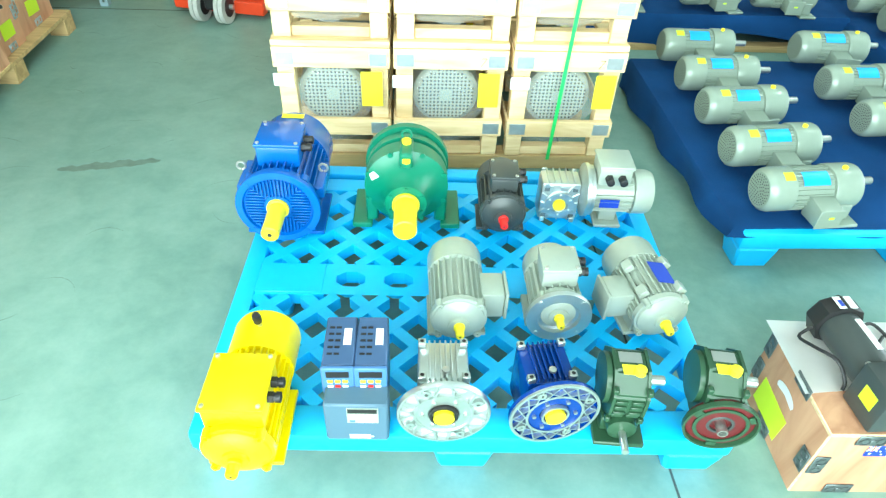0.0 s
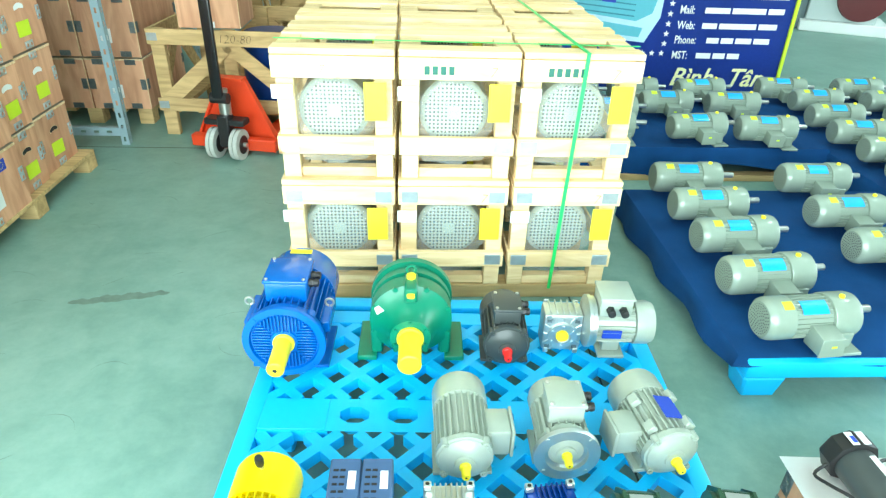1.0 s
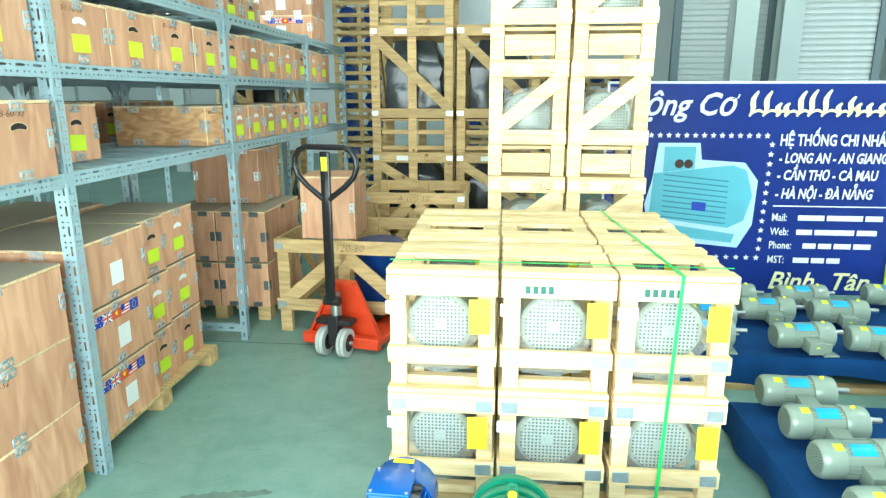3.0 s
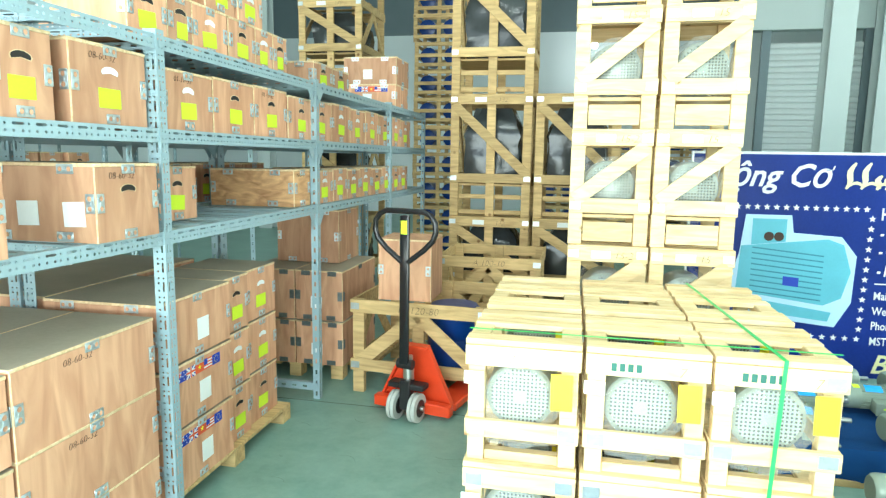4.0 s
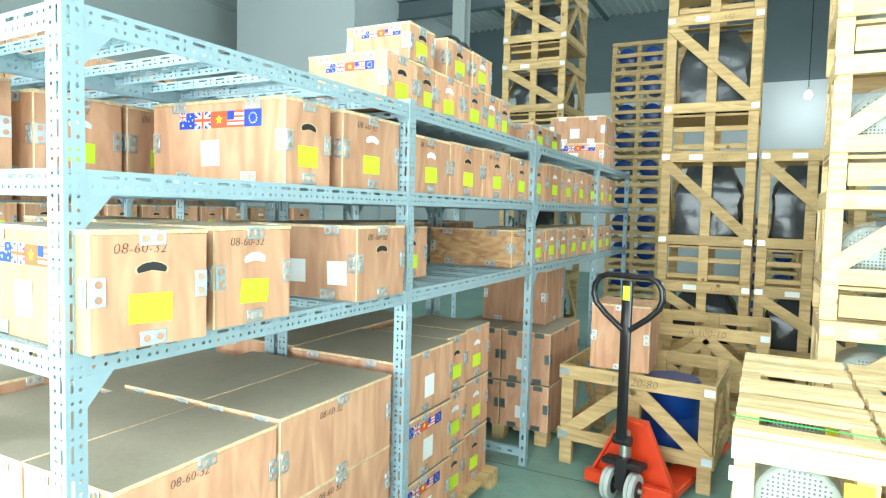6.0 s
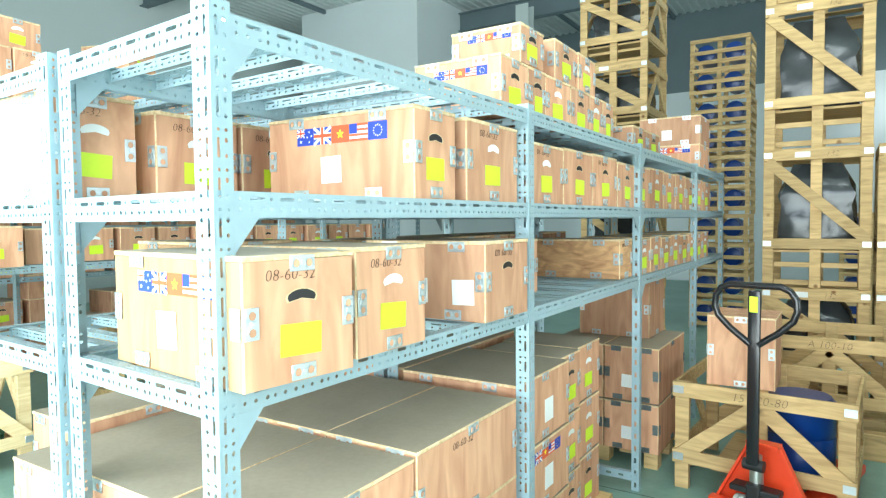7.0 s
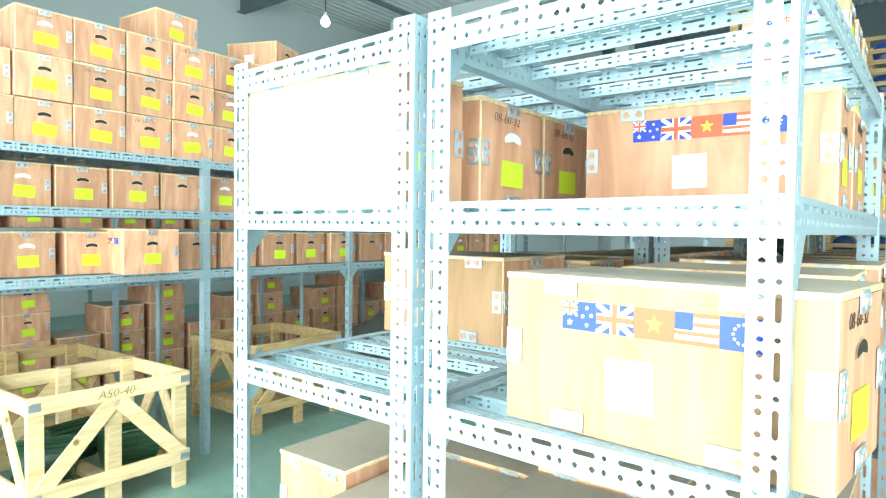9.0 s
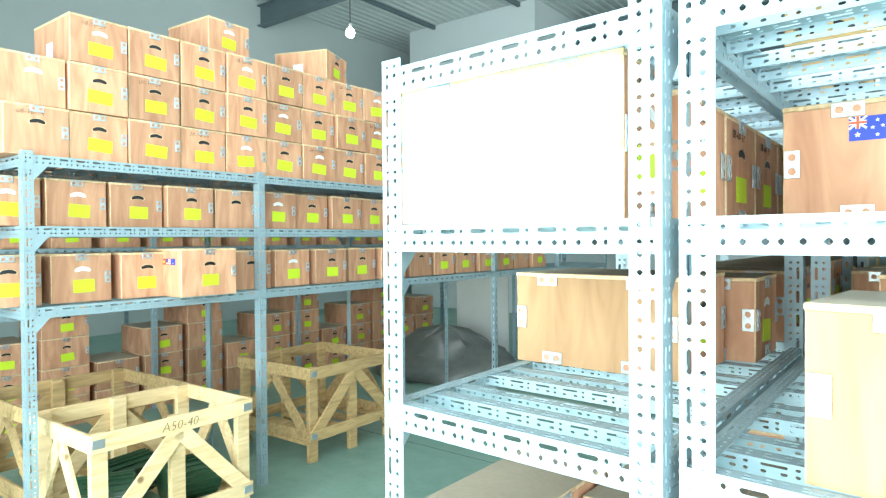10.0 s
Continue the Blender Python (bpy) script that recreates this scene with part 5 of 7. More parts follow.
def motor(label, R, L, paint, shaft=(0.014, 0.05), cap=None, tbox="top", flange=0.0, flange_mat=None, feet=True, cowl_mat=None, fins=22, plate=False, name="electric_motor", tsize=(0.11, 0.12, 0.06), hc=None, glands=True, ribs=False, box_at=0.45):
    """Axis along y, shaft to -y, resting on z = 0, front face at y = 0."""
    th = thing(name, label, "motor", "machines on the display pallet")
    hc = hc or max(R * 1.12, flange)
    cap = cap or YELLOW_CAP
    bl = L * 0.60
    bm = bmesh.new()
    lathe(bm, [(R * 0.86, 0.03), (R * 0.86, 0.03 + bl)], 28, "y", (0, 0, hc))
    part("body", bm, paint, th)
    bm = bmesh.new()
    for k in range(fins):
        a = 2 * math.pi * (k + 0.5) / fins
        u = Vector((math.cos(a), 0, math.sin(a)))
        beam_between(bm, u * (R * 0.92) + Vector((0, 0.032, hc)), u * (R * 0.92) + Vector((0, 0.028 + bl, hc)), R * 0.18, 0.004, (-u.z, 0, u.x))
    tagged(part("finning", bm, paint, th), kind="stuff")
    bm = bmesh.new()
    lathe(bm, [(R * 0.24, -0.014), (R * 0.36, -0.013), (R * 0.38, -0.007), (R * 0.62, -0.005), (R * 0.74, 0.002), (R * 0.9, 0.008), (R * 0.92, 0.013), (R * 1.0, 0.014), (R * 1.0, 0.0295), (R * 0.8, 0.0296)], 32, "y", (0, 0, hc))
    shield = part("end_shield", bm, paint, th)
    for k in range(4):
        a = math.pi / 4 + k * math.pi / 2
        bm = bmesh.new()
        lathe(bm, [(R * 0.13, 0.004), (R * 0.14, 0.028)], 12, "y", (R * 0.98 * math.cos(a), 0, hc + R * 0.98 * math.sin(a)))
        lathe(bm, [(0.0045, -0.001), (0.0045, 0.0035)], 6, "y", (R * 0.98 * math.cos(a), 0, hc + R * 0.98 * math.sin(a)))
        part("bolt_lug", bm, paint, shield)
    if flange:
        bm = bmesh.new()
        fr = 0.80 if ribs else 0.62
        lathe(bm, [(flange * fr, -0.006), (flange * (fr + 0.03), -0.016), (flange * 0.99, -0.016), (flange, -0.013), (flange, -0.002), (flange * 0.5, -0.001), (flange * fr, -0.006)], 40, "y", (0, 0, hc), closed=False)
        fl = part("flange", bm, flange_mat or paint, th)
        for k in range(4):
            a = math.pi / 4 + k * math.pi / 2
            bm = bmesh.new()
            lathe(bm, [(0.0065, -0.0185), (0.0065, -0.0162)], 6, "y", (flange * 0.9 * math.cos(a), 0, hc + flange * 0.9 * math.sin(a)))
            part("bolt", bm, flange_mat or paint, fl)
        for k in range(-7, 8) if ribs else ():
            z = k * flange * 0.082
            reach = math.sqrt(max(0, (flange * 0.77) ** 2 - z * z))
            for sx in (-1, 1):
                inner = max(flange * 0.30, abs(z) * 0.95)
                if reach > inner + 0.008:
                    bm = bmesh.new()
                    x0, x1 = sorted((sx * inner, sx * reach))
                    rbox(bm, x0, x1, -0.0155, -0.006, hc + z - 0.0022, hc + z + 0.0022, 0.001)
                    part("rib", bm, paint, fl)
                    bm = bmesh.new()
                    z0, z1 = sorted((sx * inner, sx * reach))
                    rbox(bm, z - 0.0022, z + 0.0022, -0.0155, -0.006, hc + z0, hc + z1, 0.001)
                    part("rib", bm, paint, fl)
    bm = bmesh.new()
    y0 = 0.03 + bl
    lathe(bm, [(R * 1.03, y0 - 0.01), (R * 1.03, L - 0.02), (R * 0.97, L - 0.006), (R * 0.85, L), (R * 0.2, L)], 36, "y", (0, 0, hc))
    part("fan_cowl", bm, cowl_mat or paint, th)
    bm = bmesh.new()
    lathe(bm, [(shaft[0] * 1.25, -0.014), (shaft[0] * 1.25, -0.022), (shaft[0], -0.024), (shaft[0] * 0.97, -shaft[1] + 0.004), (shaft[0] * 0.8, -shaft[1])], 20, "y", (0, 0, hc))
    sleeve = part("shaft", bm, cap, th, "shaft with a coloured protective sleeve")
    # flat black disc paints the dark of the bore on the shaft tip
    bm = bmesh.new()
    lathe(bm, [(0.0003, -shaft[1] - 0.0004), (shaft[0] * 0.26, -shaft[1] - 0.0003)], 10, "y", (0, 0, hc))
    part("centre_bore", bm, BLACK, sleeve)
    sx, sy, sz = tsize
    screws = []
    bm = bmesh.new()
    yc = 0.03 + bl * box_at
    if tbox == "top":
        rbox(bm, -sx / 2, sx / 2, yc - sy / 2, yc + sy / 2, hc + R * 0.8, hc + R + sz - 0.012, 0.006, 2)
        rbox(bm, -sx / 2 - 0.004, sx / 2 + 0.004, yc - sy / 2 - 0.004, yc + sy / 2 + 0.004, hc + R + sz - 0.0115, hc + R + sz, 0.004, 2)
        for a in (-1, 1):
            for b in (-1, 1):
                screws.append((a * (sx / 2 - 0.007), yc + b * (sy / 2 - 0.007), hc + R + sz))
    else:
        s = 1 if tbox == "right" else -1
        a, b = sorted((s * R * 0.8, s * (R + sz)))
        rbox(bm, a, b, yc - sy / 2, yc + sy / 2, hc - sx / 2, hc + sx / 2, 0.006, 2)
        a, b = sorted((s * (R + sz + 0.0005), s * (R + sz + 0.010)))
        rbox(bm, a, b, yc - sy / 2 - 0.004, yc + sy / 2 + 0.004, hc - sx / 2 - 0.004, hc + sx / 2 + 0.004, 0.004, 2)
    tb = part("terminal_box", bm, paint, th)
    for at in screws:
        bm = bmesh.new()
        lathe(bm, [(0.0055, 0), (0.0055, 0.003), (0.003, 0.0045)], 10, "z", at)
        part("screw", bm, STEEL, tb, "bright steel screw")
    if tbox == "top" and glands:
        for yy in (-0.02, 0.02):
            gland(tb, pose(sx / 2 + 0.001, yc + yy, hc + R + sz * 0.4))
    if feet:
        for s in (-1, 1):
            bm = bmesh.new()
            a, b = sorted((s * R * 0.55, s * R * 1.05))
            rbox(bm, a, b, 0.035, 0.03 + bl - 0.01, 0, 0.012, 0.002)
            a, b = sorted((s * R * 0.6, s * R * 0.8))
            rbox(bm, a, b, 0.04, 0.03 + bl - 0.015, 0.011, hc - R * 0.5, 0.002)
            part("foot", bm, paint, th)
    if plate:
        bm = bmesh.new()
        box(bm, -0.026, 0.026, -0.04, 0.04, 0, 0.002)
        part("name_plate", bm, FLAG_BLUE, th, "blue name plate", at=pose(R * 0.25, yc, hc + R * 0.99, 0, 14, 0))
        for sx_ in (-1, 1):
            for yy in (yc - 0.05, yc + 0.05):
                bm = bmesh.new()
                rbox(bm, -0.014, 0.014, -0.016, 0.016, 0, 0.02, 0.002)
                part("lug", bm, paint, th, at=pose(sx_ * R * 0.62, yy, hc + R * 0.72, 0, sx_ * 40, 0))
    return th


PZ = 0.151
pal = plastic_pallet(1.235, 1.08, 0.15, "bright blue plastic lattice pallet displaying motors")
pal.matrix_basis = pose(-0.711, 0.469, 0, 0, 0, -1.9)


def put(th, x, y, rz=0.0, size=0.945, z=PZ):
    th.matrix_basis = pose(x, y, z, 0, 0, rz) @ Matrix.Scale(size, 4)
    return th


# back row
m1 = motor("glossy blue three-phase motor with a ribbed round flange", 0.112, 0.365, MOTOR_BLUE, (0.026, 0.14), tbox="top", flange=0.124, ribs=True, fins=34, tsize=(0.124, 0.13, 0.055), hc=0.137)
put(m1, -0.591, 1.128, -2, 0.97)
bm = bmesh.new()
box(bm, -0.035, 0.035, -0.012, 0.012, 0, 0.0015)
part("yellow_label", bm, YELLOW_TAG, m1, at=pose(0, 0.32, 0.137 + 0.1158))
for s in (-1, 1):
    bm = bmesh.new()
    tube(bm, [(0.013 * math.cos(a), 0, 0.016 + 0.013 * math.sin(a)) for a in np.linspace(-1.4, 4.5, 12)], 0.0035)
    part("lifting_eye", bm, STEEL, m1, "steel lifting eye", at=pose(s * 0.122, 0.1, 0.19))
    bm = bmesh.new()
    rbox(bm, -0.02, 0.02, -0.08, 0.06, -0.02, 0.02, 0.004)
    part("side_lug", bm, MOTOR_BLUE, m1, at=pose(s * 0.108, 0.12, 0.155))


def cyclo():
    th = thing("gear_reducer", "sea-green cycloidal gear reducer with thick yellow shaft sleeve", "gearbox", "machines on the display pallet")
    hc, R = 0.165, 0.128
    bm = bmesh.new()
    lathe(bm, [(0.062, -0.03), (0.066, -0.012), (0.07, 0.0), (0.085, 0.03), (R * 0.93, 0.055), (R, 0.06), (R, 0.115), (R * 0.9, 0.116), (R * 0.9, 0.135), (R, 0.136), (R, 0.16), (R * 0.92, 0.162), (R * 0.92, 0.19), (R * 1.04, 0.191), (R * 1.04, 0.215), (R * 0.6, 0.216)], 40, "y", (0, 0, hc))
    part("housing", bm, MOTOR_GREEN, th)
    bm = bmesh.new()
    bolts(bm, 0.052, 6, -0.029, hc, 0.007, 0.006)
    bolts(bm, R * 0.97, 8, 0.061, hc, 0.009, 0.008)
    tagged(part("bolts", bm, MOTOR_GREEN, th), kind="stuff")
    bm = bmesh.new()
    lathe(bm, [(0.041, -0.031), (0.041, -0.04), (0.034, -0.042), (0.034, -0.155), (0.03, -0.158)], 28, "y", (0, 0, hc))
    part("shaft", bm, YELLOW_CAP, th, "yellow sleeved output shaft")
    for s in (-1, 1):
        bm = bmesh.new()
        a, b = sorted((s * 0.11, s * 0.172))
        rbox(bm, a, b, 0.06, 0.25, 0, 0.02, 0.003)
        a, b = sorted((s * 0.09, s * 0.128))
        rbox(bm, a, b, 0.075, 0.2, 0.0195, hc, 0.006)
        part("foot", bm, MOTOR_GREEN, th)
    bm = bmesh.new()
    rbox(bm, -0.02, 0.02, 0.02, 0.12, hc + 0.09, hc + R + 0.012, 0.006)
    part("rib", bm, MOTOR_GREEN, th)
    for yy, zz in ((0.025, hc + 0.112), (0.085, hc + R + 0.012)):
        bm = bmesh.new()
        lathe(bm, [(0.014, 0), (0.014, 0.012), (0.010, 0.014)], 8, "z")
        part("oil_plug", bm, YELLOW_TAG, th, "yellow oil plug", at=pose(0, yy, zz))
    bm = bmesh.new()
    tube(bm, [(0.014 * math.cos(a), 0, 0.024 + 0.014 * math.sin(a)) for a in np.linspace(-1.4, 4.6, 12)], 0.004)
    part("lifting_eye", bm, MOTOR_GREEN, th, at=pose(0, 0.1, hc + R + 0.008))
    bm = bmesh.new()
    box(bm, -0.028, 0.028, 0, 0.0012, -0.011, 0.011)
    part("paper_label", bm, WHITE_LABEL, th, at=pose(-0.085, 0.045, hc + 0.058, -40, -35, 0))
    return th


put(cyclo(), -0.229, 1.132, -1.1, 0.955)
put(motor("dark grey three-phase motor with a red shaft sleeve", 0.074, 0.24, MOTOR_DARK, (0.013, 0.055), RED_CAP, "top", tsize=(0.085, 0.1, 0.045), hc=0.086), 0.061, 1.147, -2.5)


def worm_motor():
    th = thing("worm_gear_motor", "cast aluminium worm gearbox with light grey motor", "gear motor", "machines on the display pallet")
    bm = bmesh.new()
    rbox(bm, -0.062, 0.062, -0.04, 0.04, 0.012, 0.15, 0.01, 2)
    part("gear_housing", bm, SILVER, th)
    for y0 in (-0.046, 0.0405):
        for x in (-0.055, 0.04):
            for z in (0.006, 0.135):
                bm = bmesh.new()
                rbox(bm, x, x + 0.016, y0, y0 + 0.006, z, z + 0.018, 0.002)
                part("lug", bm, SILVER, th)
    bm = bmesh.new()
    lathe(bm, [(0.046, -0.0405), (0.046, -0.05), (0.027, -0.05), (0.027, -0.044)], 24, "y", (0, 0, 0.075))
    bolts(bm, 0.037, 6, -0.05, 0.075, 0.004, 0.004)
    part("bearing_cover", bm, SILVER, th)
    for k in range(12):
        a = 2 * math.pi * k / 12
        c = max(abs(math.cos(a)), abs(math.sin(a)))
        bm = bmesh.new()
        beam_between(bm, (0.047 * math.cos(a), -0.0405, 0.078 + 0.047 * math.sin(a)), (0.059 / c * math.cos(a), -0.0405, 0.078 + 0.062 / c * math.sin(a)), 0.004, 0.007, (0, 1, 0))
        part("rib", bm, SILVER, th)
    # thin dark pads paint the shade of the four corner recesses
    for sx in (-1, 1):
        for sz in (-1, 1):
            bm = bmesh.new()
            rbox(bm, sx * 0.044 - 0.008, sx * 0.044 + 0.008, -0.0408, -0.0402, 0.078 + sz * 0.05 - 0.007, 0.078 + sz * 0.05 + 0.007, 0.0002)
            part("recess", bm, CLIP_DARK, th)
    for k in range(5):
        bm = bmesh.new()
        rbox(bm, -0.044 + k * 0.02, -0.040 + k * 0.02, -0.036, 0.036, 0.1505, 0.160, 0.001)
        part("fin", bm, SILVER, th)
    bm = bmesh.new()
    lathe(bm, [(0.02, -0.051), (0.02, -0.042)], 20, "y", (0, 0, 0.075))
    part("bore_cap", bm, YELLOW_CAP, th, "yellow bore cap")
    bm = bmesh.new()
    lathe(bm, [(0.05, 0.063), (0.085, 0.075), (0.085, 0.087), (0.08, 0.089), (0.08, 0.1), (0.06, 0.101)], 32, "x", (0, 0, 0.105))
    part("flange", bm, SILVER, th)
    bm = bmesh.new()
    lathe(bm, [(0.056, 0.1015), (0.056, 0.225)], 28, "x", (0, 0, 0.105))
    part("motor_body", bm, MOTOR_GREY, th)
    bm = bmesh.new()
    for k in range(20):
        a = 2 * math.pi * k / 20
        u = Vector((0, math.cos(a), math.sin(a)))
        beam_between(bm, u * 0.061 + Vector((0.105, 0, 0.105)), u * 0.061 + Vector((0.222, 0, 0.105)), 0.011, 0.003, u.cross(Vector((1, 0, 0))))
    tagged(part("finning", bm, MOTOR_GREY, th), kind="stuff")
    bm = bmesh.new()
    lathe(bm, [(0.07, 0.226), (0.07, 0.27), (0.064, 0.285), (0.02, 0.29)], 32, "x", (0, 0, 0.105))
    part("fan_cowl", bm, MOTOR_GREY, th)
    bm = bmesh.new()
    rbox(bm, 0.105, 0.205, -0.05, 0.05, 0.155, 0.215, 0.006, 2)
    rbox(bm, 0.101, 0.209, -0.054, 0.054, 0.2155, 0.225, 0.004, 2)
    tb = part("terminal_box", bm, MOTOR_GREY, th)
    for x in (0.135, 0.175):
        gland(tb, pose(x, -0.051, 0.185, 0, 0, -90))
    bm = bmesh.new()
    box(bm, 0.12, 0.18, -0.0665, -0.064, 0.085, 0.115)
    part("name_plate", bm, FLAG_BLUE, th, "blue name plate")
    bm = bmesh.new()
    rbox(bm, 0.12, 0.205, -0.06, 0.06, 0, 0.012, 0.003)
    rbox(bm, 0.135, 0.19, -0.035, 0.035, 0.0125, 0.055, 0.003)
    part("foot", bm, MOTOR_GREY, th)
    return th


put(worm_motor(), 0.247, 1.262, -3, 0.985)
# middle row
put(motor("light grey motor with a side terminal box", 0.075, 0.27, MOTOR_GREY, (0.012, 0.05), None, "right", tsize=(0.085, 0.09, 0.05), hc=0.09, fins=26), -0.098, 0.716, 0)
put(motor("light grey motor with a bright round flange", 0.07, 0.22, MOTOR_GREY, (0.011, 0.05), None, "top", flange=0.088, flange_mat=SILVER, tsize=(0.095, 0.095, 0.05), hc=0.09), 0.154, 0.745, -1)
put(motor("light grey finned motor with a blue name plate", 0.075, 0.27, MOTOR_GREY, (0.012, 0.05), None, "left", tsize=(0.08, 0.085, 0.055), hc=0.09, fins=30, plate=True), 0.417, 0.723, 7)

# front row
ym = motor("bright yellow brake motor with a release lever", 0.082, 0.37, MOTOR_YELLOW, (0.014, 0.05), MOTOR_YELLOW, "top", tsize=(0.132, 0.148, 0.05), hc=0.095, box_at=0.33, fins=30)
put(ym, -0.565, 0.36, -2, 0.91)
bm = bmesh.new()
tube(bm, [(0, 0.31, 0.165), (0, 0.305, 0.19), (0.0, 0.30, 0.205)], 0.005)
part("release_lever", bm, STEEL, ym)
bm = bmesh.new()
lathe(bm, [(0.010, 0), (0.011, 0.02), (0.009, 0.03)], 12, "z")
part("lever_knob", bm, BLACK, ym, "black lever knob", at=pose(0, 0.299, 0.203, 12, 0, 0))


def inverter(small):
    th = thing("frequency_inverter", "slate blue plastic frequency inverter with keypad", "inverter", "machines on the display pallet")
    w, d, h = 0.073, 0.15, 0.20
    bm = bmesh.new()
    rbox(bm, -w / 2, w / 2, 0, d, 0, h, 0.004)
    part("body", bm, INVERTER, th)
    bm = bmesh.new()
    rbox(bm, -w / 2 - 0.001, w / 2 + 0.001, -0.012, -0.0005, h * 0.55, h + 0.002, 0.003)
    keypad = part("keypad", bm, INVERTER_LIT, th)
    bm = bmesh.new()
    box(bm, -0.026, 0.026, -0.0132, -0.0122, h * 0.86, h * 0.96)
    part("display", bm, BLACK, keypad)
    for r in range(2):
        for c in range(3):
            bm = bmesh.new()
            rbox(bm, -0.024 + c * 0.017, -0.011 + c * 0.017, -0.0145, -0.0122, h * (0.77 - 0.09 * r), h * (0.82 - 0.09 * r), 0.0008)
            part("key", bm, (RED_CAP if r and c == 1 else YELLOW_TAG if not r else WHITE_LABEL), keypad)
    bm = bmesh.new()
    lathe(bm, [(0.009, -0.018), (0.010, -0.0125)], 14, "y", (0.016, 0, h * 0.605))
    part("dial", bm, FLAG_BLUE, keypad)
    # black strips on the closed top paint the dark of the slots
    for k in range(5):
        for s in (0, 1):
            bm = bmesh.new()
            box(bm, -0.027 + 0.016 * s, -0.015 + 0.016 * s, 0.03 + k * 0.02, 0.036 + k * 0.02, h + 0.0002, h + 0.0012)
            part("vent_slot", bm, BLACK, th)
    bm = bmesh.new()
    box(bm, 0.008, 0.026, 0.06, 0.11, h + 0.0002, h + 0.0012)
    part("rating_label", bm, WHITE_LABEL, th)
    return th


iv = inverter(True)
put(iv, -0.371, 0.506, -0.6, 0.93)
copy_thing(iv, pose(-0.302, 0.505, PZ, 0, 0, -0.6))
th = thing("frequency_inverter", "wide slate blue inverter with a grey keypad", "inverter", "machines on the display pallet")
bm = bmesh.new()
rbox(bm, -0.072, 0.072, 0, 0.06, 0, 0.137, 0.005)
part("body", bm, INVERTER_GREY, th)
bm = bmesh.new()
box(bm, -0.02, 0.05, -0.0025, -0.0002, 0.075, 0.128)
kp = part("keypad", bm, MOTOR_GREY, th, "grey keypad panel")
bm = bmesh.new()
box(bm, -0.018, 0.047, -0.0035, -0.0026, 0.112, 0.126)
part("display", bm, BLACK, kp)
for r in range(3):
    for c in range(3):
        bm = bmesh.new()
        rbox(bm, -0.014 + c * 0.02, -0.002 + c * 0.02, -0.0045, -0.0026, 0.079 + r * 0.0105, 0.086 + r * 0.0105, 0.0006)
        part("key", bm, INVERTER_LIT if (r, c) == (0, 0) else WHITE_LABEL, kp)
for k in range(3):
    bm = bmesh.new()
    box(bm, -0.018, 0.03 + 0.008 * (k % 2), -0.0015, -0.0002, 0.012 + 0.006 * k, 0.0145 + 0.006 * k)
    part("print_bar", bm, WHITE_LABEL, th)
put(th, -0.333, 0.446, -1.9)


